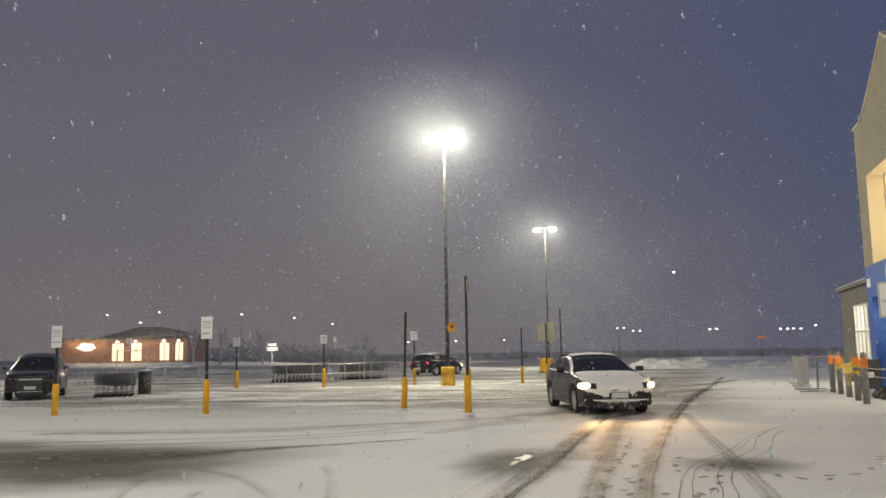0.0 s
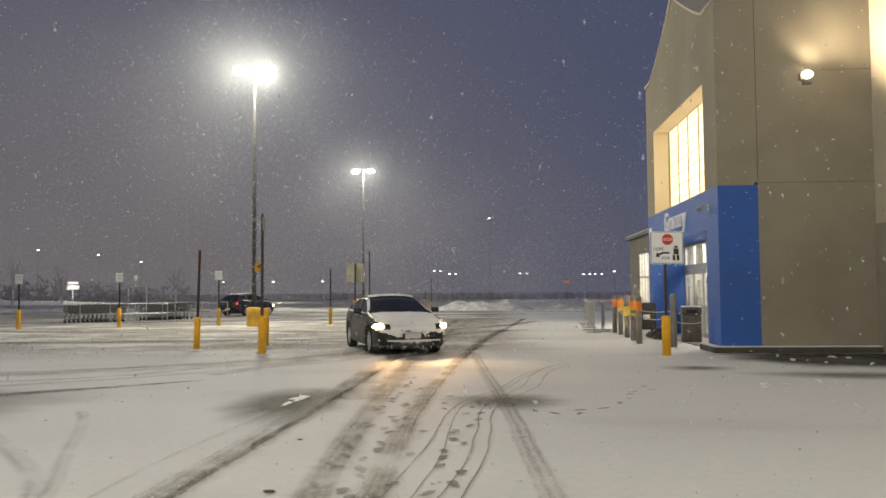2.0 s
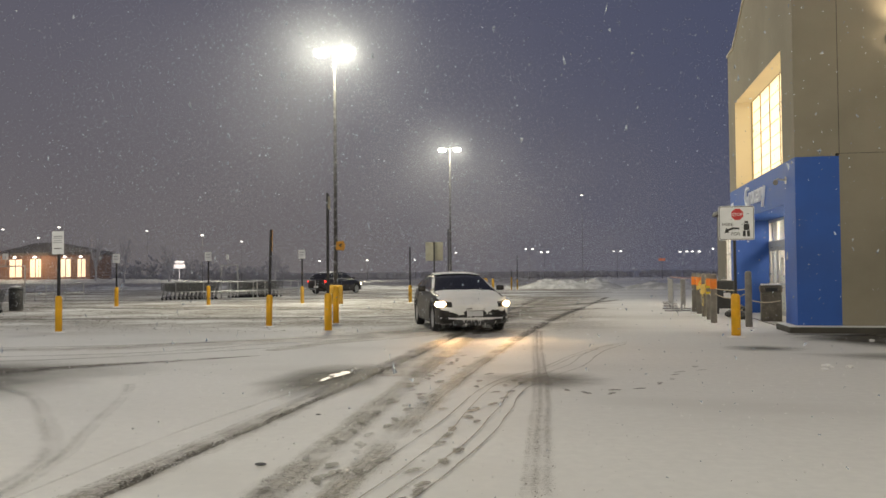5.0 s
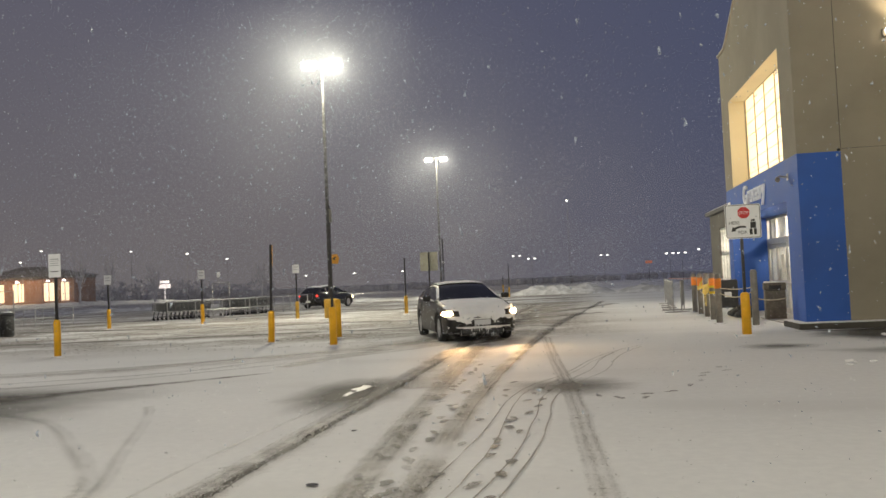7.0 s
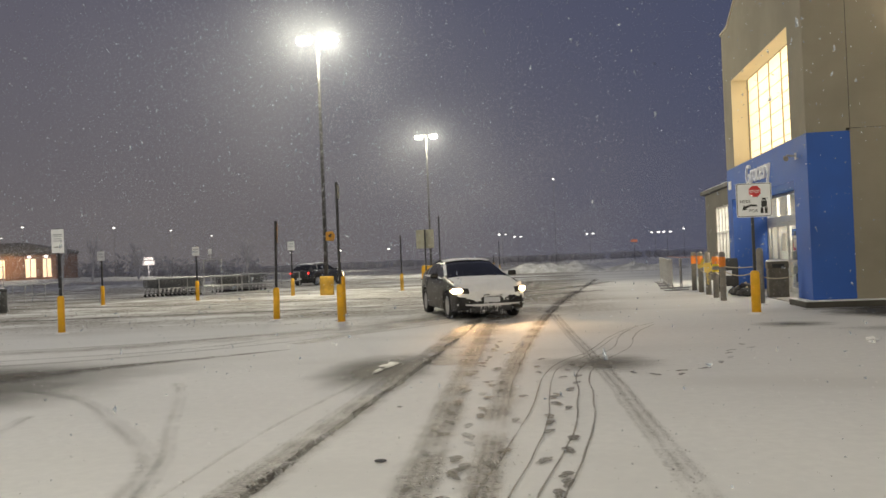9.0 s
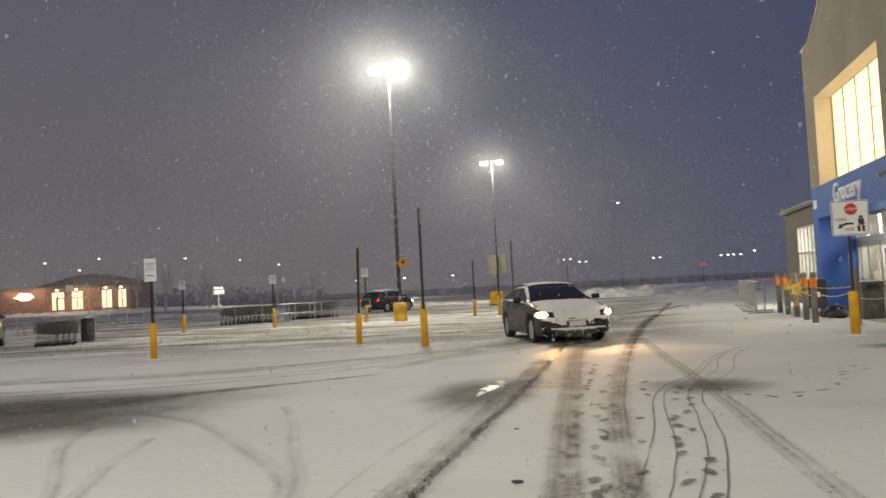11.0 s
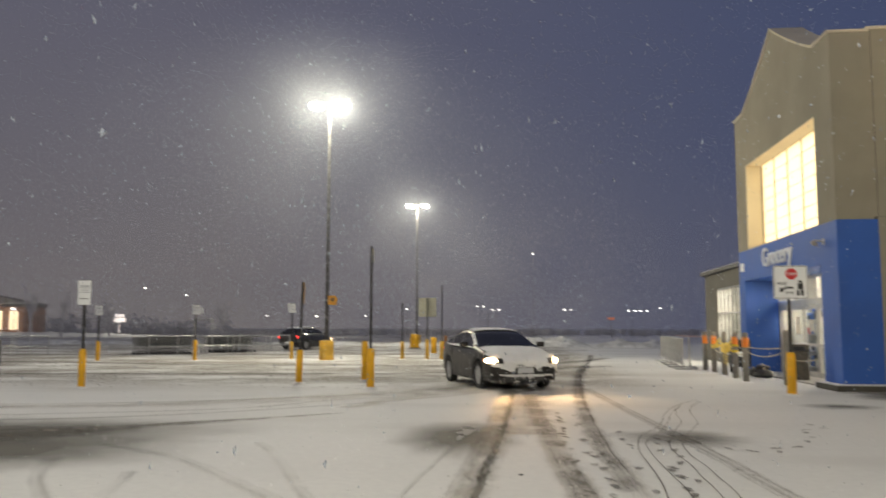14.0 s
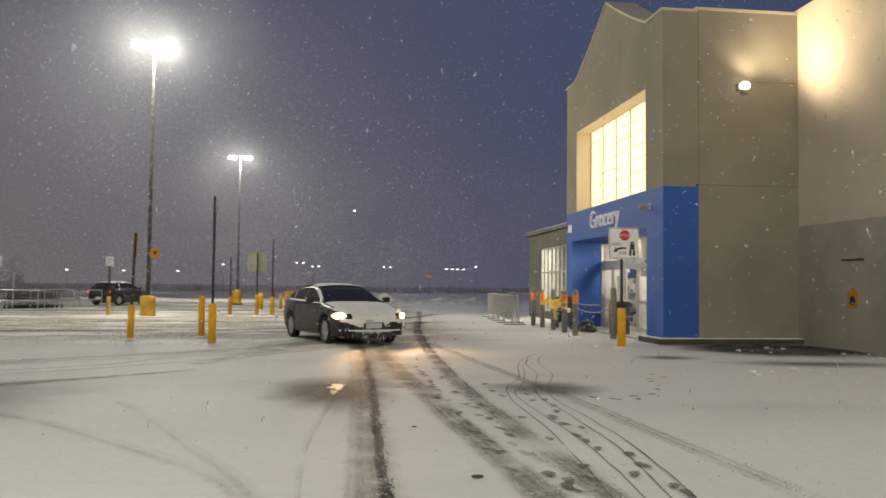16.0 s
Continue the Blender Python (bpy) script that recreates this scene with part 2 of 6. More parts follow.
ROPE = surface("pale_rope", (0.50, 0.44, 0.33), 0.8, vary=0.2, scale=9)
WIRE = surface("dark_cart_wire", (0.13, 0.13, 0.135), 0.5, metal=0.3, vary=0.3, scale=6, snowy=0.6)
PLASTIC_DARK = surface("dark_plastic", (0.03, 0.03, 0.032), 0.5, vary=0.3, snowy=0.15)
CAR_BLACK = surface("dirty_black_car_paint", (0.008, 0.0075, 0.007), 0.42, metal=0.0, vary=0.5, scale=6, fine=80, bump=0.05, snowy=0.15, coat=0.15)
CAR_DARK = surface("charcoal_car_paint", (0.025, 0.024, 0.025), 0.3, metal=0.2, vary=0.3, scale=5, bump=0.02, snowy=0.25, coat=0.6)
CAR_GLASS = surface("tinted_car_glass", (0.010, 0.010, 0.011), 0.22, vary=0.3, scale=4, bump=0.0, snowy=0.12, coat=0.1)
TYRE = surface("black_tyre_rubber", (0.018, 0.018, 0.018), 0.85, vary=0.3, scale=14, snowy=0.35)
ALLOY = surface("silver_alloy", (0.52, 0.52, 0.53), 0.35, metal=0.4, vary=0.15, scale=9, snowy=0.25)
CHROME = surface("chrome_trim", (0.6, 0.6, 0.62), 0.15, metal=1.0, vary=0.1, bump=0.0, snowy=0.2)
PLATE = surface("pale_number_plate", (0.62, 0.63, 0.66), 0.5, vary=0.08, bump=0.0)
BRICK = surface("red_brown_brickwork", (0.24, 0.12, 0.07), 0.9, vary=0.3, scale=1.0, fine=12, bump=0.4)
# Twigs paled well past bark colour; distance haze is put into the colour.
TWIG = surface("haze_paled_winter_twigs", (0.50, 0.49, 0.52), 0.95, vary=0.2, scale=0.3, snowy=0.8)
FLAKE = surface("snowflake_ice", (0.80, 0.86, 0.96), 0.7, vary=0.02, bump=0.0)
THIN_FLAKE = soft_flake("thin_feathery_snowflake", (0.76, 0.85, 0.98), 0.36)
LAMP_LENS = glowing("lit_lamp_lens", (1.0, 0.95, 0.86), 60)
FAR_LENS = glowing("lit_far_lamp_lens", (1.0, 0.95, 0.9), 4)
WALL_LENS = glowing("lit_wall_pack_lens", (1.0, 0.84, 0.60), 9)
WINDOW_GLOW = glowing("backlit_frosted_panel", (1.0, 0.80, 0.49), 1.25)
TUBE = glowing("lit_ceiling_tube", (1.0, 0.88, 0.70), 26.0)
FAR_WINDOW = glowing("lit_far_window", (1.0, 0.78, 0.52), 1.15)
FAR_SIGN = glowing("lit_white_sign", (1.0, 0.90, 0.88), 0.85)
HEADLIGHT = glowing("lit_headlamp_lens", (1.0, 0.66, 0.30), 22)
SIGNAL = glowing("lit_amber_signal", (1.0, 0.22, 0.04), 2.5)
FAR_ORANGE = glowing("dim_orange_panel", (1.0, 0.25, 0.08), 0.16)
TAIL = glowing("lit_tail_lens", (1.0, 0.03, 0.02), 3.0)
MULLION = surface("window_grid_metal", (0.50, 0.44, 0.32), 0.5, vary=0.1)
CLEAR = glass("door_glass")
SLUSH_HEAVY = slush("heavy_slush_track", (0.085, 0.074, 0.062), 0.0, 0.40, 0.95, 9.0, 0, 0.05)
SLUSH_SOFT = slush("soft_brown_slush_band", (0.40, 0.36, 0.31), 0.0, 0.9, 0.54, 3.5, 0, 0.3)
SLUSH_LIGHT = slush("light_tread_track", (0.17, 0.155, 0.135), 105.0, 0.42, 0.60, 13.0, 4, 0.05)
SLUSH_RUT = slush("half_filled_rut", (0.17, 0.15, 0.125), 0.0, 0.6, 0.6, 9.0, 0, 0.06)
SLUSH_TREAD = slush("pale_tread_track", (0.27, 0.25, 0.225), 105.0, 0.45, 0.6, 13.0, 3, 0.05)
DARK_MID = wet("mid_dark_patch", (0.14, 0.134, 0.12), 0.72)
SLUSH_FAINT = slush("faint_old_track", (0.42, 0.415, 0.40), 0.0, 0.9, 0.42, 7.0, 2, 0.2)
SLUSH_LINE = slush("thin_cart_wheel_line", (0.15, 0.138, 0.122), 0.0, 0.3, 1.15, 16.0, 0, 0.06)
SLUSH_WIDE = slush("wide_bare_streak", (0.13, 0.112, 0.092), 0.0, 0.9, 0.85, 1.3)
WET = wet("wet_thaw_patch", (0.10, 0.094, 0.082), 0.92)
WET_DEEP = wet("sheltered_damp_asphalt", (0.085, 0.08, 0.07), 1.7)
DARK_SOFT = wet("soft_dark_patch", (0.20, 0.195, 0.18), 0.7)
DARK_SLUSH = surface("dark_slush_lumps", (0.10, 0.092, 0.08), 0.8, vary=0.4, scale=20, bump=0.0)
PRINT = slush("footprint_slush", (0.12, 0.112, 0.102), 0.0, 0.32, 1.15, 12.0, 0, 0.08)


# ---------------------------------------------------------------- mesh helpers
def mesh_of(name, bm, material, smooth=False):
    bmesh.ops.recalc_face_normals(bm, faces=bm.faces)
    me = bpy.data.meshes.new(name)
    if smooth:
        for f in bm.faces:
            f.smooth = True
    bm.to_mesh(me)
    bm.free()
    me.materials.append(material)
    return me


def part(name, bm, material, parent, label="", smooth=False):
    ob = new(name, mesh_of(name, bm, material, smooth))
    ob.parent = parent
    return tagged(ob, label) if label else ob


def solid(name, bm, material, label, category, group="", kind="", smooth=False):
    return tagged(new(name, mesh_of(name, bm, material, smooth)), label, category, group, kind)


def thing(name, where, label, category, group="", kind=""):
    ob = new(name)
    ob.empty_display_size = 0.2
    ob.matrix_basis = pose(*where)
    return tagged(ob, label, category, group, kind)


def box(lo, hi, bevel=0.0, bm=None, turn=None):
    own = bmesh.new()
    bmesh.ops.create_cube(own, size=1)
    lo, hi = Vector(lo), Vector(hi)
    for v in own.verts:
        v.co = Vector((lo[i] + (v.co[i] + 0.5) * (hi[i] - lo[i]) for i in range(3)))
    if bevel:
        bmesh.ops.bevel(own, geom=own.edges[:], offset=bevel, segments=2, affect="EDGES", profile=0.6)
    if turn:
        bmesh.ops.transform(own, matrix=turn, verts=own.verts)
    return own if bm is None else join(bm, own)


def join(bm, own):
    me = bpy.data.meshes.new("tmp")
    own.to_mesh(me)
    own.free()
    bm.from_mesh(me)
    bpy.data.meshes.remove(me)
    return bm


def rod(a, b, r, r2=None, sides=10, bm=None):
    a, b = Vector(a), Vector(b)
    own = bmesh.new()
    bmesh.ops.create_cone(own, cap_ends=True, segments=sides, radius1=r, radius2=r if r2 is None else r2, depth=(b - a).length)
    turn = (b - a).to_track_quat("Z", "Y").to_matrix().to_4x4()
    bmesh.ops.transform(own, matrix=Matrix.Translation((a + b) / 2) @ turn, verts=own.verts)
    return own if bm is None else join(bm, own)


def turned(profile, sides=20, bm=None):
    """A body of revolution about z from (radius, height) pairs."""
    own = bmesh.new()
    rings = []
    for r, z in profile:
        rings.append([own.verts.new((max(r, 1e-4) * math.cos(2 * math.pi * k / sides), max(r, 1e-4) * math.sin(2 * math.pi * k / sides), z)) for k in range(sides)])
    for a, b in zip(rings, rings[1:]):
        for k in range(sides):
            own.faces.new((a[k], a[(k + 1) % sides], b[(k + 1) % sides], b[k]))
    own.faces.new(rings[0][::-1])
    own.faces.new(rings[-1])
    return own if bm is None else join(bm, own)


def slab(points, depth, m=None, bm=None):
    """A flat outline in x and z, given depth along y."""
    own = bmesh.new()
    front = [own.verts.new((x, 0, z)) for x, z in points]
    back = [own.verts.new((x, depth, z)) for x, z in points]
    own.faces.new(front)
    own.faces.new(back[::-1])
    n = len(points)
    for k in range(n):
        own.faces.new((front[k], back[k], back[(k + 1) % n], front[(k + 1) % n]))
    if m:
        bmesh.ops.transform(own, matrix=m, verts=own.verts)
    return own if bm is None else join(bm, own)


def glide(points, step=0.35):
    """Points along a smooth curve through the given ones."""
    ps = [Vector(p) for p in points]
    ps = [2 * ps[0] - ps[1], *ps, 2 * ps[-1] - ps[-2]]
    out = []
    for a, b, c, d in zip(ps, ps[1:], ps[2:], ps[3:]):
        n = max(2, int((c - b).length / step))
        for k in range(n):
            t = k / n
            out.append(0.5 * (2 * b + (c - a) * t + (2 * a - 5 * b + 4 * c - d) * t * t + (3 * b - a - 3 * c + d) * t ** 3))
    out.append(ps[-2])
    return out


LIFT = [0.004]


def ribbon(name, points, widths, material, label, step=0.35, wobble=0.02):
    """A track on the ground along a curve; each lies a little above the one before."""
    LIFT[0] += 0.0002
    way = glide([(*p, 0) for p in points], step)
    bm = bmesh.new()
    uv = bm.loops.layers.uv.new("UVMap")
    n, length, rows = len(way), 0.0, []
    for k, p in enumerate(way):
        d = (way[min(k + 1, n - 1)] - way[max(k - 1, 0)]).normalized()
        side = Vector((-d.y, d.x, 0))
        f = k / (n - 1) * (len(widths) - 1)
        i = min(int(f), len(widths) - 2)
        w = widths[i] + (widths[i + 1] - widths[i]) * (f - i)
        off = side * wobble * noise.noise(p * 1.3)
        if k:
            length += (p - way[k - 1]).length
        rows.append((bm.verts.new((*(p + off + side * w / 2).xy, LIFT[0])), bm.verts.new((*(p + off - side * w / 2).xy, LIFT[0])), length))
    for a, b in zip(rows, rows[1:]):
        f = bm.faces.new((a[0], a[1], b[1], b[0]))
        for loop, value in zip(f.loops, ((0, a[2]), (1, a[2]), (1, b[2]), (0, b[2]))):
            loop[uv].uv = value
    return solid(name, bm, material, label, "tyre track", kind="structure")


def patch(name, x, y, rx, ry, turn, material, label):
    LIFT[0] += 0.0002
    bm = bmesh.new()
    uv = bm.loops.layers.uv.new("UVMap")
    c, s = math.cos(radians(turn)), math.sin(radians(turn))
    mid = bm.verts.new((x, y, LIFT[0]))
    rim = []
    for k in range(40):
        a = 2 * math.pi * k / 40
        r = 1 + 0.18 * noise.noise((3 * math.cos(a), 3 * math.sin(a), x + y))
        px, py = rx * r * math.cos(a), ry * r * math.sin(a)
        rim.append(bm.verts.new((x + c * px - s * py, y + s * px + c * py, LIFT[0])))
    for k in range(40):
        f = bm.faces.new((mid, rim[k], rim[(k + 1) % 40]))
        for loop, value in zip(f.loops, ((0, 0), (1, 0), (1, 0))):
            loop[uv].uv = value
    return solid(name, bm, material, label, "ground patch", kind="structure")


def letters(name, text, height, depth, m, material, parent, label=""):
    curve = bpy.data.curves.new(name, "FONT")
    curve.body, curve.size, curve.extrude, curve.align_x = text, height / 0.72, depth, "CENTER"
    tmp = bpy.data.objects.new("tmp_text", curve)
    scene.collection.objects.link(tmp)
    me = bpy.data.meshes.new_from_object(tmp.evaluated_get(bpy.context.evaluated_depsgraph_get()))
    bpy.data.objects.remove(tmp)
    me.materials.clear()
    me.materials.append(material)
    me.name = name
    ob = new(name, me)
    ob.parent = parent
    ob.matrix_basis = m
    return tagged(ob, label) if label else ob


# ---------------------------------------------------------------- ground
bm = bmesh.new()
bmesh.ops.create_grid(bm, x_segments=24, y_segments=24, size=900)
solid("ground", bm, GROUND, "trodden snow thinly covering the asphalt lot", "ground", kind="structure")

patch("dark_patch", -9.2, 11.4, 5.0, 2.3, 10, WET, "dark wet asphalt where the snow has thawed")
patch("dark_patch", -13.5, 11.9, 4.2, 1.8, 15, WET, "dark wet asphalt where the snow has thawed")
patch("dark_patch", -8.1, 9.8, 3.4, 2.3, 14, WET, "brownish wet slush thinning over the asphalt")
patch("dark_patch", -2.15, 11.7, 1.05, 2.3, 0, WET, "dark wet slush around a small puddle")
patch("dark_patch", 0.88, 11.9, 1.15, 1.15, 0, DARK_MID, "soft dark patch beside crossing cart tracks")
patch("dark_patch", 4.75, 16.8, 0.95, 0.75, 0, DARK_SOFT, "small soft dark patch before the warning sign")
patch("dark_patch", 7.2, 15.4, 2.4, 0.95, -8, DARK_SOFT, "soft greyish patch beside the building wall")
patch("dark_patch", 9.3, 19.0, 2.0, 1.9, 0, WET, "bare damp asphalt in the corner of the walls")
patch("dark_patch", 8.3, 19.0, 2.7, 2.2, -6, WET_DEEP, "bare damp asphalt in front of the kerb")
patch("dark_patch", 8.4, 18.6, 2.9, 2.6, -8, WET, "bare damp asphalt sheltered by the building wall")
ribbon("wet_band", [(-16, 8.6), (-11.5, 10.2), (-8.3, 11.4), (-6.4, 12.9), (-4.4, 14.6)], [3.2, 3.4, 2.4, 0.7, 0.2], SLUSH_WIDE, "broad dark band of bare wet asphalt", 0.5)

ribbon("wet_band", [(5.9, 20.25), (7.2, 20.15), (8.6, 20.1), (10.0, 20.05)], [0.3, 0.7, 0.8, 0.8], SLUSH_WIDE, "bare damp asphalt strip along the kerb", 0.3)
ribbon("wet_band", [(9.75, 20.3), (9.72, 17.5), (9.8, 13.0), (9.8, 8.0)], [0.7, 0.5, 0.4, 0.4], SLUSH_WIDE, "bare damp asphalt strip along the wall", 0.3)
BROWN = "soft brown slush pressed along the wheel tracks"
ribbon("slush_band", [(-1.93, 2.0), (-1.82, 5.58), (-1.68, 10.66), (-1.6, 20.2), (-1.55, 29.4)], [0.50, 0.52, 0.6, 0.8], SLUSH_SOFT, BROWN, wobble=0.05)
ribbon("slush_band", [(-0.5, 3.5), (-0.62, 5.75), (-0.94, 12.2), (-1.14, 18.6), (-1.1, 27.6)], [0.48, 0.5, 0.55, 0.8], SLUSH_SOFT, BROWN, wobble=0.05)
ribbon("slush_band", [(-0.05, 3.5), (-0.18, 5.96), (-0.30, 11.36), (-0.12, 17.29), (0.41, 26.1), (1.19, 33.8)], [0.42, 0.44, 0.5, 0.7], SLUSH_SOFT, BROWN, wobble=0.05)
ribbon("slush_band", [(-1.3, 12.0), (-1.2, 17.0), (-0.8, 24.0), (-0.3, 33.0), (0.6, 48.0)], [0.8, 3.0, 3.6, 4.4], SLUSH_SOFT, "broad brown churned slush along the drive", 0.6, 0.2)
ribbon("slush_band", [(-4.6, 15.5), (-3.6, 18.5), (-2.6, 23.0), (-1.8, 32.0), (-0.6, 46.0)], [0.6, 2.4, 3.2, 4.2], SLUSH_SOFT, "broad brown churned slush along the drive", 0.6, 0.2)
ribbon("slush_band", [(-13, 14.6), (-8.6, 15.6), (-5.0, 18.2), (-2.4, 22.4), (-0.9, 30.0)], [0.8, 1.8, 2.2, 2.4], SLUSH_SOFT, "broad brown churned slush crossing the drive", 0.6, 0.2)
TRACK = "wheel track pressed into the snow, dark slush showing"
ribbon("tyre_track", [(-1.98, 2.0), (-1.90, 5.58), (-1.84, 8.0), (-1.76, 10.66), (-1.70, 13.96), (-1.66, 20.2), (-1.60, 29.4), (-1.2, 45.0)], [0.32, 0.34, 0.4, 0.5, 0.6], SLUSH_TREAD, TRACK)
ribbon("tyre_track", [(-1.82, 2.0), (-1.75, 5.58), (-1.69, 8.3), (-1.62, 10.76), (-1.56, 13.96), (-1.50, 20.2), (-1.5, 29.4), (-1.1, 45.0)], [0.09, 0.10, 0.12, 0.14, 0.25], SLUSH_HEAVY, "narrow dark rut along a wheel track", wobble=0.05)
ribbon("tyre_track", [(-2.3, 4.5), (-2.35, 7.7), (-2.2, 10.0), (-2.1, 12.9)], [0.06, 0.08, 0.12, 0.2], SLUSH_FAINT, "faint broken wheel line in the snow")
ribbon("tyre_track", [(-0.5, 3.5), (-0.62, 5.75), (-0.78, 8.57), (-0.94, 12.2), (-1.14, 18.6), (-1.1, 27.6), (-0.4, 45)], [0.34, 0.34, 0.32, 0.34, 0.5], SLUSH_LIGHT, TRACK)
ribbon("tyre_track", [(-0.05, 3.5), (-0.18, 5.96), (-0.25, 7.92), (-0.30, 11.36), (-0.12, 17.29), (0.41, 26.1), (1.19, 33.8), (2.4, 46)], [0.26, 0.28, 0.3, 0.34, 0.5], SLUSH_LIGHT, TRACK)
ribbon("tyre_track", [(-0.22, 9.0), (-0.22, 11.36), (-0.06, 17.29), (0.47, 26.1), (1.25, 33.8), (2.4, 46)], [0.012, 0.07, 0.10, 0.14, 0.25], SLUSH_RUT, "narrow dark rut along a wheel track", wobble=0.05)
ribbon("tyre_track", [(1.32, 2.5), (1.19, 6.02), (1.06, 8.37), (0.90, 11.5), (0.55, 16.15), (0.25, 21.0)], [0.28, 0.28, 0.27, 0.27, 0.3], SLUSH_TREAD, TRACK)
CART = "thin wavering cart wheel line in the snow"
ribbon("cart_wheel_line", [(-0.42, 3.2), (-0.18, 5.96), (0.06, 8.69), (0.15, 10.89), (0.39, 12.14), (0.73, 13.05), (1.10, 14.7), (1.59, 16.48), (2.3, 18.0)], [0.019, 0.018], SLUSH_LINE, CART, 0.12, 0.03)
ribbon("cart_wheel_line", [(-0.2, 3.4), (0.04, 5.99), (0.21, 7.85), (0.25, 10.42), (0.33, 11.43), (0.75, 12.71), (1.20, 14.71), (1.69, 16.49)], [0.017, 0.015], SLUSH_LINE, CART, 0.12, 0.03)
ribbon("cart_wheel_line", [(0.0, 3.6), (0.23, 6.02), (0.37, 6.98), (0.48, 8.02), (0.55, 9.82), (0.55, 10.94), (0.78, 12.19), (1.14, 13.47), (1.48, 15.71), (1.87, 17.22)], [0.019, 0.018], SLUSH_LINE, CART, 0.12, 0.03)
ribbon("cart_wheel_line", [(0.12, 3.8), (0.41, 6.04), (0.66, 8.32), (0.69, 10.48), (0.77, 11.32), (0.98, 12.21), (1.40, 13.49), (1.79, 16.06), (2.27, 17.51)], [0.022, 0.019], SLUSH_LINE, CART, 0.12, 0.03)
OLD = "faint half-filled wheel track in fresh snow"
ribbon("tyre_track", [(-4.1, 4.6), (-4.69, 6.17), (-5.94, 7.96), (-6.6, 9.3)], [0.24, 0.24], SLUSH_FAINT, OLD)
ribbon("tyre_track", [(-4.1, 5.3), (-4.59, 6.53), (-4.96, 7.4), (-5.3, 8.6)], [0.24, 0.24], SLUSH_FAINT, OLD)
ribbon("tyre_track", [(-6.6, 10.4), (-5.29, 9.58), (-4.06, 8.14), (-3.24, 7.12), (-2.73, 6.18), (-2.4, 4.6)], [0.2, 0.3, 0.3], SLUSH_FAINT, OLD)
ribbon("tyre_track", [(-4.7, 10.8), (-4.20, 9.88), (-3.33, 7.84), (-2.75, 6.52), (-2.3, 5.0)], [0.22, 0.22], SLUSH_FAINT, OLD)
CROSS = "dark wheel rut crossing the snowy drive"
ribbon("tyre_track", [(-14, 11.6), (-8.63, 13.22), (-6.62, 14.38), (-4.61, 16.25), (-2.6, 18.79), (-1.9, 20.6), (-0.9, 24)], [0.22, 0.25, 0.3, 0.4], SLUSH_LIGHT, CROSS)
ribbon("tyre_track", [(-12, 12.9), (-6.91, 14.87), (-5.11, 17.0), (-2.71, 19.27), (-1.5, 23)], [0.2, 0.22, 0.3, 0.4], SLUSH_LIGHT, CROSS)
ribbon("tyre_track", [(-14, 15.0), (-9.0, 16.0), (-5.6, 17.9), (-3.2, 20.4), (-1.6, 25)], [0.3, 0.3, 0.4, 0.4], SLUSH_LIGHT, CROSS)
ARC = "curved slush mark where a car has turned"
ribbon("tyre_track", [(-1.75, 19.2), (-1.0, 20.3), (-0.85, 22.0), (-1.6, 24.4), (-3.4, 25.7), (-6.0, 26.3)], [0.3, 0.34, 0.34, 0.3], SLUSH_HEAVY, ARC)
ribbon("tyre_track", [(-2.6, 20.4), (-2.2, 21.6), (-2.5, 23.2), (-4.0, 24.2), (-6.5, 24.6)], [0.26, 0.3, 0.3, 0.26], SLUSH_LIGHT, ARC)
FAR_RUT = "broad dark streak of slush across the lot"
ribbon("slush_streak", [(-40, 24.5), (-26, 24.2), (-14, 25.6), (-4, 27.5), (2.0, 33)], [1.0, 1.2, 1.0, 0.8], SLUSH_WIDE, FAR_RUT, 1.0, 0.3)
ribbon("slush_streak", [(-60, 33.0), (-30, 34.5), (-16, 32.4), (-8, 32.2), (-1, 33.8), (3, 42)], [1.0, 1.2, 1.0, 0.9], SLUSH_WIDE, FAR_RUT, 1.0, 0.3)
ribbon("slush_streak", [(-70, 39), (-38, 41), (-15, 44), (-9, 45.5), (-1, 45)], [1.6, 1.8, 1.6, 1.2], SLUSH_WIDE, FAR_RUT, 1.0, 0.4)
ribbon("slush_streak", [(-90, 54), (-50, 55), (-14, 54.5), (-6, 54), (3, 56)], [2.0, 2.5, 2.2, 2.0], SLUSH_WIDE, FAR_RUT, 1.5, 0.5)
ribbon("slush_streak", [(-120, 61), (-40, 62.3), (-3, 62.6), (9, 61.0)], [1.6, 1.6, 1.5, 1.5], SLUSH_WIDE, "dark cleared strip along the lot's far edge", 2.0, 0.4)


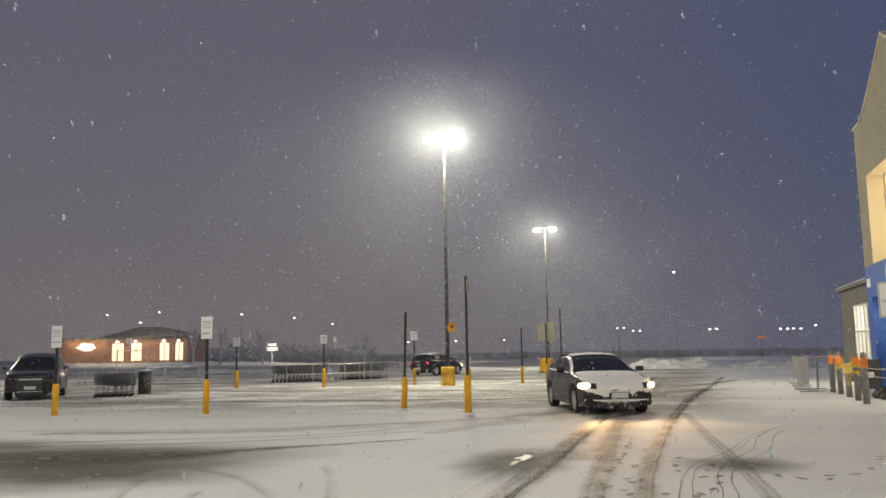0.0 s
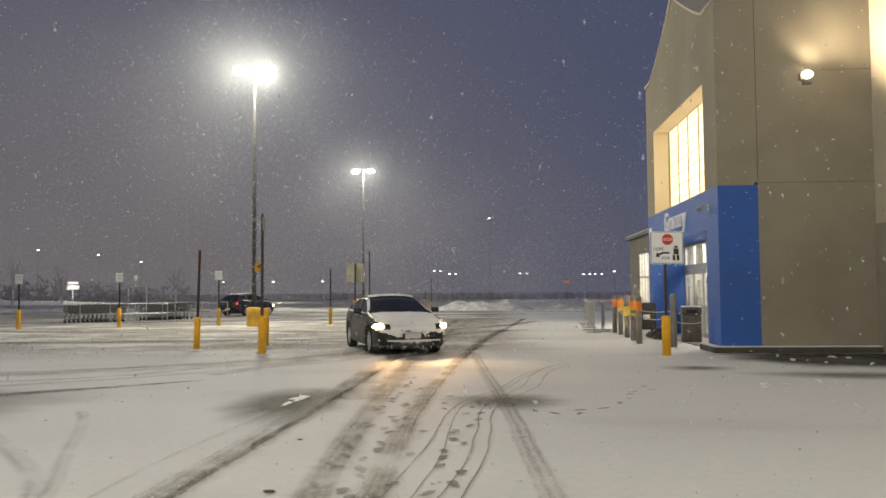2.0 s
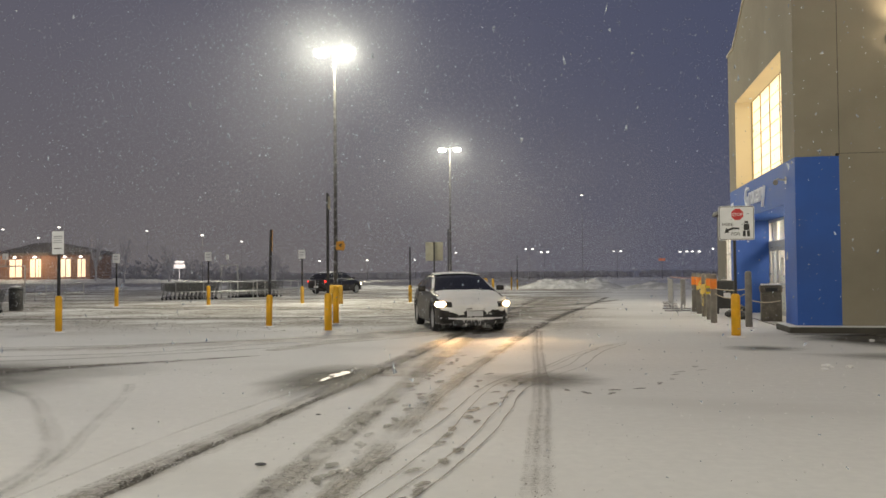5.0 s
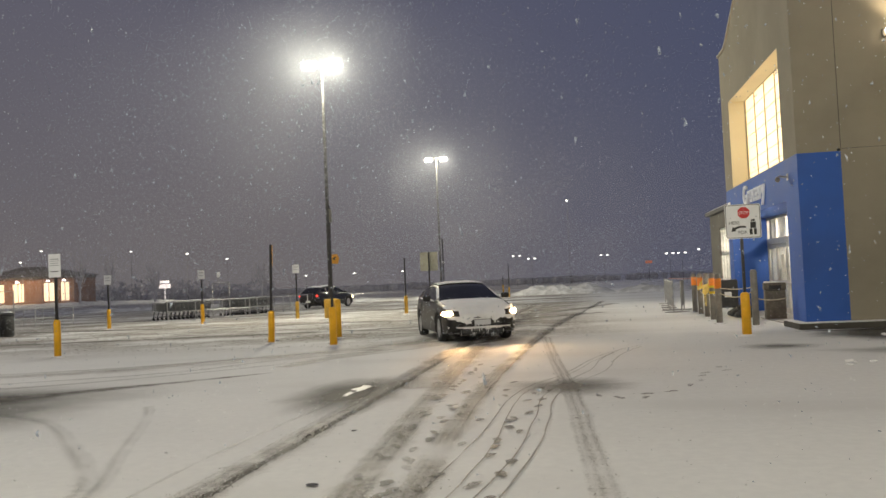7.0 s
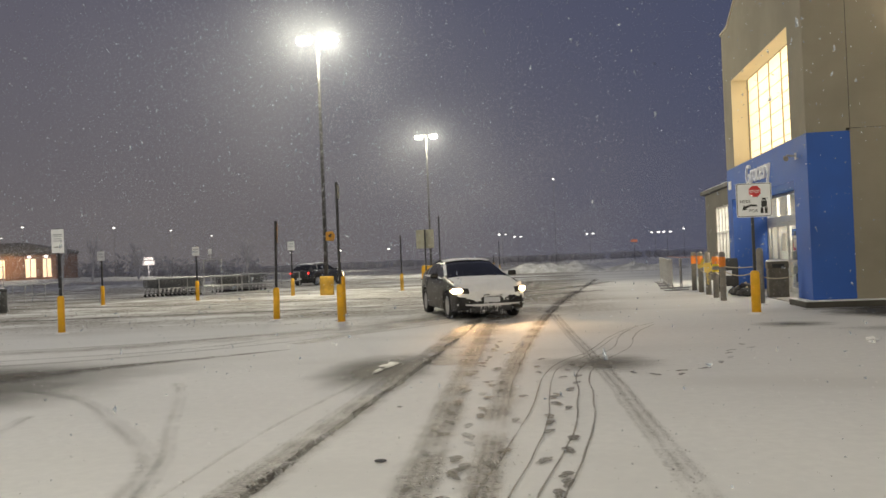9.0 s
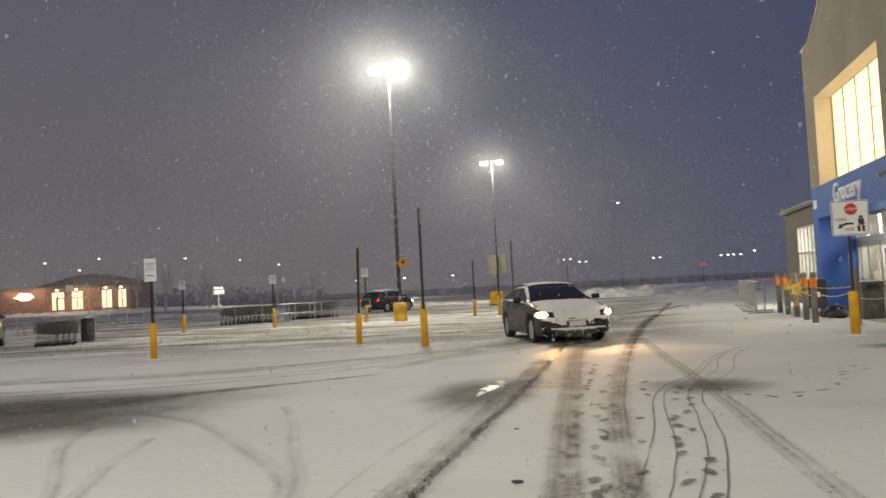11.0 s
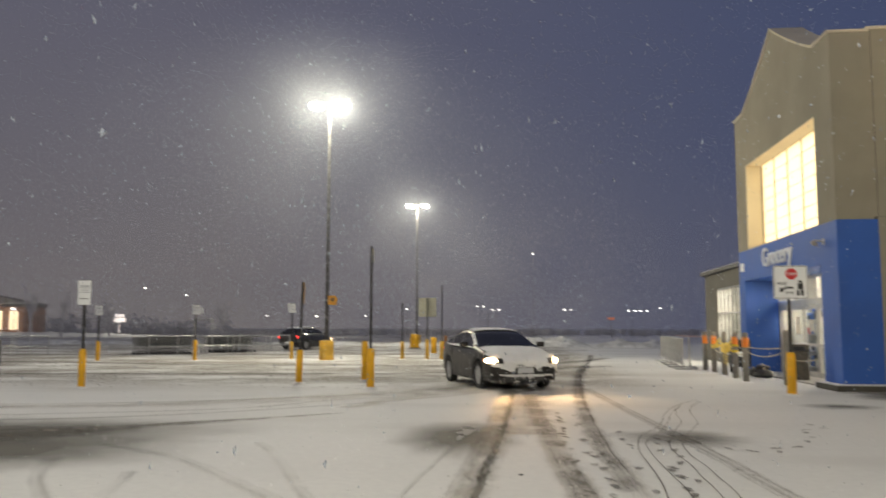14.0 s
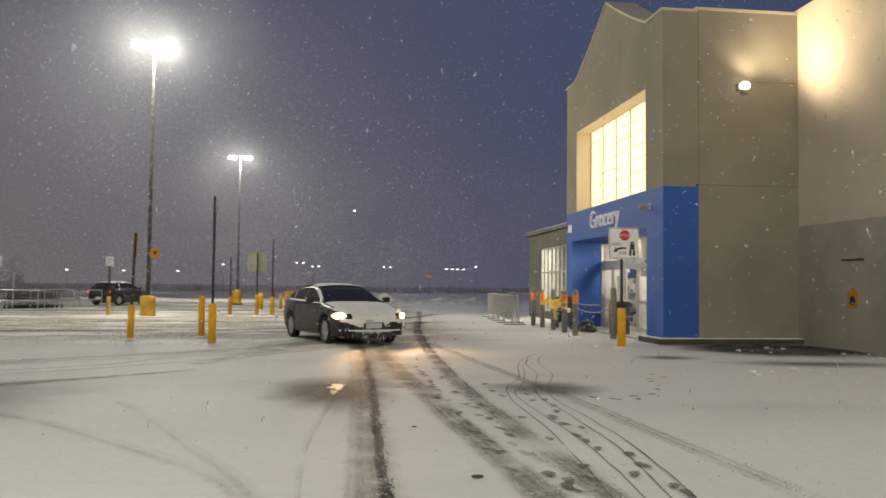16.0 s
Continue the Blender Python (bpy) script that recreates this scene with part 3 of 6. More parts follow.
def footprints():
    """Shoe prints scattered along the cart lines and the wheel tracks."""
    bm = bmesh.new()
    uv = bm.loops.layers.uv.new("UVMap")
    rnd = random.Random(5)
    trails = [([(-0.45, 3.5), (-0.55, 7), (-0.62, 11), (-0.5, 15)], 0.16, 58), ([(0.1, 3.6), (0.3, 7), (0.4, 10), (0.6, 12)], 0.12, 26), ([(0.8, 11.5), (1.6, 10.6), (2.6, 12.2), (3.4, 14.0)], 0.1, 12), ([(-0.4, 4), (-0.2, 9), (0.0, 13)], 0.2, 16)]
    for pts, spread, count in trails:
        way = glide([(*p, 0) for p in pts], 0.05)
        for k in range(count):
            i = int((k + rnd.random() * 0.6) / count * (len(way) - 2))
            d = (way[i + 1] - way[i]).normalized()
            side = Vector((-d.y, d.x, 0))
            turn = rnd.uniform(-0.5, 0.5)
            d, side = d * math.cos(turn) + side * math.sin(turn), side * math.cos(turn) - d * math.sin(turn)
            c = way[i] + side * rnd.choice((-1, 1)) * spread * rnd.uniform(0.5, 1.2)
            ln, wd = rnd.uniform(0.10, 0.15), rnd.uniform(0.035, 0.055)
            z = 0.015 + 0.00003 * k
            mid = bm.verts.new((c.x, c.y, z))
            rim = []
            for j in range(14):
                a = 2 * math.pi * j / 14
                edge = 1 + 0.16 * noise.noise((math.cos(a) * 2, math.sin(a) * 2, k * 3.7))
                waist = 1.2 if math.cos(a) > 0.2 else 0.72 if math.cos(a) > -0.35 else 1.0
                q = c + d * ln * edge * math.cos(a) + side * wd * edge * math.sin(a) * waist
                rim.append(bm.verts.new((q.x, q.y, z)))
            for j in range(14):
                f = bm.faces.new((mid, rim[j], rim[(j + 1) % 14]))
                for loop, value in zip(f.loops, ((0.5, 0), (0, 0), (0, 0))):
                    loop[uv].uv = value
    return solid("footprints", bm, PRINT, "dark shoe prints trodden into the snow", "footprints", kind="stuff")


footprints()
LIFT[0] = 0.0165


def snow_clods(name, spots, label, size=(0.02, 0.06)):
    rnd = random.Random(len(name) + len(spots))
    bm = bmesh.new()
    for x, y, n, spread in spots:
        for _ in range(n):
            own = bmesh.new()
            bmesh.ops.create_icosphere(own, subdivisions=2, radius=1)
            r = rnd.uniform(*size)
            px, py = rnd.gauss(x, spread), rnd.gauss(y, spread)
            for v in own.verts:
                v.co *= 1 + 0.35 * noise.noise(v.co * 1.7 + Vector((px, py, r)) * 9)
                v.co = Vector((px + v.co.x * r * 1.5, py + v.co.y * r * 1.3, max(0.0, r * 0.4 + v.co.z * r * 0.7)))
            join(bm, own)
    return solid(name, bm, SNOW, label, "snow lumps", kind="stuff")


snow_clods("snow_lumps", [(5.12, 13.84, 5, 0.18), (6.1, 14.09, 4, 0.2), (8.68, 19.29, 6, 0.16), (7.4, 18.4, 4, 0.4), (9.4, 17.2, 5, 0.4)], "small broken lumps of snow by the wall", (0.015, 0.04))
for x, y, r in ((-1.02, 6.59, 0.042), (-1.3, 8.8, 0.025)):
    bm = bmesh.new()
    bmesh.ops.create_icosphere(bm, subdivisions=2, radius=r)
    for v in bm.verts:
        v.co = Vector((x + v.co.x * 1.2, y + v.co.y * 0.8, 0.015 + v.co.z * 0.25))
    solid("slush_lump", bm, MAT_DARK, "small dark lump of dirty slush on the snow", "slush lump", "slush lumps")


# puddle of meltwater holding bright snow
def puddle():
    m, nt, p = blank("meltwater")
    p.inputs["Base Color"].default_value = (0.22, 0.21, 0.20, 1)
    p.inputs["Roughness"].default_value = 0.34
    p.inputs["Specular IOR Level"].default_value = 1.0
    bm = bmesh.new()
    for x, y, rx, ry in ((-2.13, 11.5, 0.045, 0.26), (-2.07, 12.08, 0.10, 0.30), (-2.03, 12.8, 0.03, 0.13)):
        ring = []
        for k in range(48):
            a = 2 * math.pi * k / 48
            c, d = math.cos(a), math.sin(a)
            r = 1 + 0.7 * noise.noise((c * 2.4 + x * 9, d * 2.4, y * 7)) + 0.35 * noise.noise((c * 7, d * 7 + x, y))
            ring.append(bm.verts.new((x + rx * c * r, y + ry * d * r, 0.0185)))
        bm.faces.new(ring)
    return solid("puddle", bm, m, "small puddle of icy slush in a wheel rut", "puddle", kind="structure")


puddle()


def snow_bank(name, spine, height, width, label, seed):
    """A ploughed ridge: a heightfield strip along a line, lumpy, fading at both ends."""
    way = glide([(*p, 0) for p in spine], 0.25)
    bm = bmesh.new()
    rows = []
    n = len(way)
    for k, p in enumerate(way):
        d = (way[min(k + 1, n - 1)] - way[max(k - 1, 0)]).normalized()
        side = Vector((-d.y, d.x, 0))
        fade = min(1, 4 * k / n, 4 * (n - 1 - k) / n)
        row = []
        for j in range(25):
            u = j / 12 - 1
            q = p + side * u * width
            h = height * fade * max(0, 1 - u * u) * (0.65 + 0.75 * noise.noise(q * 0.55 + Vector((seed, 0, 0)))) + 0.32 * height * fade * (1 - u * u) * noise.noise(q * 1.9) + 0.4 * height * fade * (1 - u * u) * abs(noise.noise(q * 3.1))
            row.append(bm.verts.new((q.x, q.y, max(h, 0.0) if abs(u) < 1 else -0.02)))
        rows.append(row)
    for a, b in zip(rows, rows[1:]):
        for j in range(24):
            bm.faces.new((a[j], a[j + 1], b[j + 1], b[j]))
    return solid(name, bm, DIRTY_SNOW, label, "snow bank", kind="structure", smooth=True)


snow_bank("snow_bank", [(-4.5, 69.5), (-1.5, 69), (1.5, 68), (4.2, 67.2)], 0.85, 2.0, "ploughed bank of snow at the lot's edge", 1.0)
snow_bank("snow_bank", [(4.0, 65.8), (6.2, 65.0), (8.6, 64.6), (10.5, 64.5)], 0.6, 1.4, "ploughed bank of snow at the lot's edge", 5.0)
snow_bank("snow_bank", [(-75, 70), (-40, 70), (-14, 69.5), (-3, 70)], 0.35, 1.6, "low ploughed ridge of snow along the lot", 9.0)
# raised snowy verge under the far building
snow_bank("snowy_verge", [(-135, 127), (-110, 127), (-80, 127), (-55, 127)], 0.6, 9.0, "gentle snowy bank below a distant building", 3.0)

# ---------------------------------------------------------------- store
FX, FY, IX = 6.32, 20.89, 10.12       # facade plane, side wall plane, main wall plane
NEAR, FAR_Y = 20.89, 30.0
DOOR_A, DOOR_B, DOOR_TOP = 22.05, 29.31, 3.10
WIN_A, WIN_B, WIN_LO, WIN_HI = 22.12, 28.77, 4.16, 7.0
BLUE_TOP = 4.13


def along_y(outline, x0, x1):
    """An outline in y and z, given depth along x."""
    own = bmesh.new()
    a = [own.verts.new((x0, y, z)) for y, z in outline]
    b = [own.verts.new((x1, y, z)) for y, z in outline]
    own.faces.new(a)
    own.faces.new(b[::-1])
    n = len(outline)
    for k in range(n):
        own.faces.new((a[k], b[k], b[(k + 1) % n], a[(k + 1) % n]))
    return own


def gable(y):
    """Height of the parapet along the facade: flat ends and a curved rise to the middle."""
    u = abs(y - 25.45)
    if u > 3.45:
        return 8.80
    f = (3.45 - u) / 3.45
    return 8.80 + 1.75 * (0.55 * f + 0.45 * f * f) + (0.12 * math.sin(f * math.pi) if f < 1 else 0)


bm = along_y([(NEAR, BLUE_TOP), (WIN_A, BLUE_TOP), (WIN_A, WIN_HI), (WIN_A, gable(WIN_A)), (NEAR, 8.80)], FX, FX + 0.9)
join(bm, along_y([(WIN_B, BLUE_TOP), (FAR_Y, BLUE_TOP), (FAR_Y, 8.80), (WIN_B, gable(WIN_B)), (WIN_B, WIN_HI)], FX, FX + 0.9))
steps = [WIN_A + (WIN_B - WIN_A) * k / 40 for k in range(41)]
join(bm, along_y([(WIN_A, WIN_HI), (WIN_B, WIN_HI)] + [(y, gable(y)) for y in steps[::-1]], FX, FX + 0.9))
solid("wall_front_upper", bm, BEIGE, "beige stucco gable wall around a lit window", "wall", kind="structure")

# thin parapet cap with a dusting of snow
caps = [NEAR - 0.03, 21.4] + [22.0 + 6.9 * k / 40 for k in range(41)] + [29.5, FAR_Y + 0.03]
bm = along_y([(y, gable(y) + 0.004) for y in caps] + [(y, gable(y) + 0.07) for y in caps[::-1]], FX - 0.05, FX + 0.95)
solid("trim_gable_cap", bm, CREAM, "pale coping along the curved parapet", "coping", kind="structure")

bm = box((FX, NEAR, 0.0), (FX + 0.98, DOOR_A, BLUE_TOP - 0.002))
solid("wall_blue_pier_near", bm, BLUE, "royal blue painted pier beside the entrance", "wall", kind="structure")
bm = box((FX, DOOR_B, 0.0), (FX + 1.15, FAR_Y, BLUE_TOP - 0.002))
solid("wall_blue_pier_far", bm, BLUE, "royal blue painted pier beside the entrance", "wall", kind="structure")
bm = box((FX, DOOR_A, DOOR_TOP), (FX + 1.15, DOOR_B, BLUE_TOP - 0.002))
solid("wall_blue_header", bm, BLUE, "royal blue painted header over the entrance", "wall", kind="structure")

bm = box((FX + 0.98, NEAR + 0.004, 0.0), (IX, NEAR + 0.35, BLUE_TOP + 0.05))
box((FX + 0.9, NEAR + 0.004, BLUE_TOP + 0.062), (IX, NEAR + 0.35, 8.86), bm=bm)
solid("wall_side", bm, BEIGE, "beige stucco side wall lit by a lamp", "wall", kind="structure")
bm = box((FX + 0.985, NEAR + 0.02, BLUE_TOP + 0.05), (IX, NEAR + 0.3, BLUE_TOP + 0.062))
box((FX + 0.98, NEAR - 0.001, 4.2), (FX + 0.995, NEAR + 0.02, 8.86), bm=bm)
box((FX + 2.6, NEAR - 0.001, 6.98), (IX - 0.01, NEAR + 0.02, 6.992), bm=bm)
solid("trim_wall_joints", bm, JOINT, "thin dark control joints in the stucco", "joint", kind="structure")
bm = box((FX + 0.9, NEAR - 0.04, 8.862), (IX + 0.02, NEAR + 0.4, 8.93))
solid("trim_side_cap", bm, CREAM, "pale coping along the side wall", "coping", kind="structure")
bm = box((FX + 0.9, FAR_Y - 0.35, 0), (IX, FAR_Y, 8.8))
solid("wall_north", bm, BEIGE, "beige stucco end wall of the entrance block", "wall", kind="structure")
bm = box((FX + 0.9, NEAR + 0.35, 8.0), (IX, FAR_Y - 0.35, 8.2))
solid("roof_entrance", bm, ROOFING, "flat snowy roof behind the parapet", "roof", kind="structure")

bm = box((IX, -25, 3.13), (IX + 0.35, NEAR + 0.35, 8.93))
solid("wall_main_upper", bm, CREAM, "pale cream upper store wall", "wall", kind="structure")
bm = box((IX - 0.03, -25, 0.0), (IX + 0.35, NEAR, 3.128))
solid("wall_main_lower", bm, TAUPE, "taupe lower store wall", "wall", kind="structure")
bm = box((IX - 0.02, -25, 8.934), (IX + 0.4, NEAR + 0.35, 9.0))
solid("trim_main_cap", bm, CREAM, "pale coping along the store wall", "coping", kind="structure")
bm = box((IX + 0.35, -25, 8.2), (60, 29.9, 8.4))
solid("roof_main", bm, ROOFING, "broad flat snowy store roof", "roof", kind="structure")
bm = box((IX + 0.35, -25, 0), (IX + 0.6, 29.5, 8.2))
box((IX + 0.6, 29.5, 0), (60, 29.9, 8.2), bm=bm)
box((IX + 0.6, -25, 0), (60, -24.6, 8.2), bm=bm)
solid("wall_main_back", bm, TAUPE, "plain outer walls of the store", "wall", kind="structure")

# kerb pad along the side wall
bm = box((6.08, 20.60, 0.0), (IX - 0.05, NEAR - 0.003, 0.14), 0.02)
box((6.08, NEAR, 0.0), (FX - 0.003, DOOR_A, 0.14), 0.02, bm=bm)
solid("kerb", bm, CONCRETE, "dark damp concrete kerb along the wall", "kerb", kind="structure")
bm = box((6.10, 20.62, 0.142), (IX - 0.06, NEAR - 0.01, 0.168), 0.010)
box((6.10, NEAR, 0.142), (FX - 0.01, DOOR_A, 0.165), 0.010, bm=bm)
solid("snow_on_kerb", bm, SNOW, "thin strip of snow lying on the kerb", "snow", kind="structure")


# lit window: frosted panes in a grid
def big_window():
    w = thing("window_1", (FX + 0.56, WIN_A, WIN_LO), "tall backlit frosted window with thin grid bars", "window", kind="structure")
    wide, high, cols, rows = WIN_B - WIN_A, WIN_HI - WIN_LO, 5, 7
    bm = bmesh.new()
    for k in range(cols + 1):
        y = wide * k / cols
        box((-0.03, max(0, y - 0.02), 0), (0.03, min(wide, y + 0.02), high), bm=bm)
    for k in range(rows + 1):
        z = high * k / rows
        box((-0.016, 0, max(0, z - 0.007)), (0.016, wide, min(high, z + 0.007)), bm=bm)
    part("window_frame", bm, MULLION, w)
    for i in range(cols):
        for j in range(rows):
            bm = box((0.0, wide * i / cols + 0.021, high * j / rows + 0.008), (0.012, wide * (i + 1) / cols - 0.021, high * (j + 1) / rows - 0.008))
            part("pane", bm, WINDOW_GLOW, w)
    return w


big_window()
bm = box((FX + 0.9, WIN_A - 0.3, WIN_LO - 0.02), (FX + 1.0, WIN_B + 0.3, WIN_HI + 0.3))
solid("wall_behind_window", bm, INNER, "plain inner wall behind the frosted window", "wall", kind="structure")
bm = box((FX + 0.02, WIN_A, BLUE_TOP), (FX + 0.9, WIN_B, WIN_LO - 0.002))
solid("window_sill", bm, CREAM, "pale sloping sill under the lit window", "sill", kind="structure")

bm = box((FX + 0.004, WIN_A + 0.001, WIN_LO), (FX + 0.5, WIN_A + 0.02, WIN_HI))
box((FX + 0.004, WIN_B - 0.02, WIN_LO), (FX + 0.5, WIN_B - 0.001, WIN_HI), bm=bm)
box((FX + 0.004, WIN_A + 0.021, WIN_HI - 0.02), (FX + 0.5, WIN_B - 0.021, WIN_HI - 0.001), bm=bm)
solid("trim_window_reveal", bm, REVEAL, "cream recess lining, its colour lightened to imitate window glow", "reveal", kind="structure")

# sign letters over the entrance
sign = thing("store_sign", (FX - 0.03, 25.62, 3.42), "white raised letters on a blue wall", "sign")
letters("letters", "Grocery", 0.46, 0.03, pose(0, 0, 0, 90, 0, -90), LETTER, sign)
for letter in sign.children:
    letter.scale = (1.30, 1.28, 1.0)
bm = box((FX - 0.02, 29.33, 3.44), (FX - 0.002, 29.75, 3.72))
solid("wall_plate", bm, SIGN_WHITE, "small blank white plate on the blue wall", "plate")


def security_camera():
    c = thing("security_camera", (FX, 21.78, 3.66), "small grey camera on a wall bracket", "camera")
    part("bracket", rod((0, 0, 0.02), (-0.22, 0, 0.05), 0.025), GALV, c)
    bm = rod((-0.22, 0.12, 0.0), (-0.30, -0.24, -0.06), 0.055, 0.06, 12)
    part("housing", bm, BOLLARD_GREY, c)
    part("mount_plate", box((-0.02, -0.06, -0.06), (-0.002, 0.06, 0.1)), GALV, c)
    return c


security_camera()


# entrance doors and a lit vestibule
DX = FX + 1.15


def entrance():
    d = thing("door_1", (DX, DOOR_A, 0.0), "silver framed glass entrance doors, lit from inside", "door", kind="structure")
    wide = DOOR_B - DOOR_A
    part("head_bar", box((-0.06, 0, 2.2), (0.08, wide, 2.4), 0.01), ALU, d)
    part("top_bar", box((-0.05, 0, 3.02), (0.07, wide, 3.098), 0.01), ALU, d)
    n = 6
    for k in range(n + 1):
        y = wide * k / n
        part("post", box((-0.05, max(0, y - 0.05), 0), (0.06, min(wide, y + 0.05), 2.2), 0.008), ALU, d)
        part("transom_post", box((-0.04, max(0, y - 0.03), 2.402), (0.05, min(wide, y + 0.03), 3.02)), ALU, d)
    for k in range(n):
        a, b = wide * k / n + 0.052, wide * (k + 1) / n - 0.052
        bm = box((-0.03, a, 0.02), (0.03, b, 0.18))
        box((-0.03, a, 2.08), (0.03, b, 2.19), bm=bm)
        box((-0.03, a, 0.95), (0.03, b, 1.03), bm=bm)
        box((-0.03, a, 0.18), (0.03, a + 0.06, 2.08), bm=bm)
        box((-0.03, b - 0.06, 0.18), (0.03, b, 2.08), bm=bm)
        leaf = part("door_leaf", bm, ALU, d)
        part("glass", box((-0.006, a + 0.06, 0.18), (0.006, b - 0.06, 2.08)), CLEAR, leaf).visible_shadow = False
        part("transom_glass", box((-0.006, wide * k / n + 0.031, 2.402), (0.006, wide * (k + 1) / n - 0.031, 3.02)), CLEAR, d).visible_shadow = False
    for k, z, w, h in ((1, 1.35, 0.35, 0.5), (3, 1.4, 0.28, 0.36), (4, 1.3, 0.4, 0.55)):
        y = wide * (k + 0.5) / n
        part("notice", box((-0.02, y - w / 2, z), (-0.008, y + w / 2, z + h)), PAPER, d, "white paper notice on the glass")
    part("sensor", box((-0.16, wide * 0.34, 2.24), (-0.06, wide * 0.34 + 0.26, 2.33), 0.01), PLASTIC_DARK, d, "small dark door sensor")
    part("hanging_notice", box((0.1, 1.0, 2.55), (0.12, 1.3, 2.95)), SIGN_BLACK, d, "dark notice hanging behind the transom")
    return d


entrance()
bm = box((DX - 1.15, DOOR_A, 0.002), (IX, DOOR_B, 0.03))
solid("floor", bm, TILE, "grey tiled vestibule floor", "floor", kind="structure")
bm = box((IX - 0.12, DOOR_A - 1.1, 0.03), (IX - 0.002, DOOR_B + 0.3, 3.5))
box((DX + 0.1, DOOR_B, 0.03), (IX - 0.12, DOOR_B + 0.1, 3.5), bm=bm)
box((DX + 0.1, DOOR_A - 0.1, 0.03), (IX - 0.12, DOOR_A, 3.5), bm=bm)
solid("wall_vestibule", bm, INNER, "white vestibule walls behind the entrance", "wall", kind="structure")
bm = box((DX + 0.08, DOOR_A, 3.3), (IX - 0.12, DOOR_B, 3.4))
solid("ceiling", bm, INNER, "white vestibule ceiling", "ceiling", kind="structure")


def tube_light():
    t = thing("ceiling_light", (0, 0, 0), "long fluorescent ceiling fitting, switched on", "ceiling light", "vestibule ceiling lights")
    part("housing", box((-0.12, -1.0, 0.0), (0.12, 1.0, 0.06), 0.01), ALU, t)
    part("tube", box((-0.09, -0.97, -0.03), (0.09, 0.97, -0.002)), TUBE, t, "lit diffuser")
    return t


first = tube_light()
first.matrix_basis = pose(8.4, 24.0, 3.24)
copy_thing(first, pose(8.4, 27.0, 3.24))


lamp("vestibule_light", "AREA", (8.1, 25.6, 3.22), 320, (1.0, 0.86, 0.64), 2.2, (6.2, 25.6, 1.4))


def stocked_rack(where, seed):
    """A rack of goods standing inside."""
    rnd = random.Random(seed)
    r = thing("display_rack", where, "metal rack of mixed goods inside the entrance", "rack", "racks in the vestibule")
    for y in (-0.6, 0.6):
        part("upright", box((-0.2, y - 0.02, 0), (0.2, y + 0.02, 1.8)), ALU, r)
    for z in (0.25, 0.75, 1.25, 1.7):
        shelf = part("shelf", box((-0.22, -0.6, z), (0.22, 0.6, z + 0.03)), ALU, r)
        y = -0.55
        while y < 0.45:
            w, h = rnd.uniform(0.1, 0.22), rnd.uniform(0.14, 0.36)
            part("box", box((-0.18, y, z + 0.031), (0.15, y + w, z + 0.031 + h), 0.005), rnd.choice((MAT_DARK, PAPER, SIGN_RED, BLUE, SIGN_GREY)), shelf)
            y += w + 0.02
    return r


def inner_doors():
    """A second set of dark framed doors across the vestibule."""
    d = thing("door_2", (8.55, DOOR_A, 0.03), "dark framed inner doors across the vestibule", "door", kind="structure")
    wide = DOOR_B - DOOR_A
    for k in range(8):
        y = 0.05 + (wide - 0.1) * k / 7
        part("post", box((-0.05, y - 0.05, 0), (0.05, y + 0.05, 2.2), 0.008), BOLLARD_GREY, d)
    part("head_bar", box((-0.06, 0, 2.2), (0.06, wide, 2.36), 0.01), BOLLARD_GREY, d)
    for k in (0, 2, 3, 5, 6):
        a, b = 0.1 + (wide - 0.1) * k / 7, (wide - 0.1) * (k + 1) / 7
        part("kick_panel", box((-0.02, a, 0.02), (0.02, b, 0.9 if k % 2 else 0.55), 0.005), MAT_DARK, d, "dark lower panel")
        part("push_bar", box((-0.06, a, 1.0), (-0.02, b, 1.06), 0.01), ALU, d)
    return d


inner_doors()
stocked_rack((7.95, 22.9, 0.03), 4)
stocked_rack((7.95, 27.2, 0.03), 5)
stocked_rack((9.6, 23.4, 0.03), 1)
stocked_rack((9.6, 25.6, 0.03), 2)
stocked_rack((9.6, 27.9, 0.03), 3)


# lamp on the side wall
def wall_lamp(where):
    w = thing("wall_lamp", where, "wall mounted flood lamp throwing warm light upward", "wall lamp")
    part("back_box", box((-0.14, -0.1, -0.1), (0.14, -0.002, 0.08), 0.02), BOLLARD_GREY, w)
    part("housing", box((-0.10, -0.26, -0.24), (0.10, -0.1, -0.15), 0.03), BOLLARD_GREY, w)
    bm = bmesh.new()
    bmesh.ops.create_uvsphere(bm, u_segments=20, v_segments=12, radius=0.125)
    for v in bm.verts:
        v.co = Vector((v.co.x * 1.1, -0.22 + v.co.y * 0.75, 0.0 + v.co.z * 0.85))
    part("lens", bm, WALL_LENS, w, "bright warm lens", smooth=True)
    return w


wall_lamp((8.50, NEAR, 6.82))
lamp("wall_lamp_light", "SPOT", (8.50, NEAR - 0.62, 7.02), 420, (1.0, 0.80, 0.52), 0.08, (8.50 + 1.62, NEAR - 0.62 - 1.1, 7.02 + 1.34), 150)
lamp("wall_lamp_light", "SPOT", (8.50, NEAR - 0.45, 6.98), 110, (1.0, 0.80, 0.52), 0.10, (8.50 + 0.35, NEAR - 0.50, 8.0), 150)


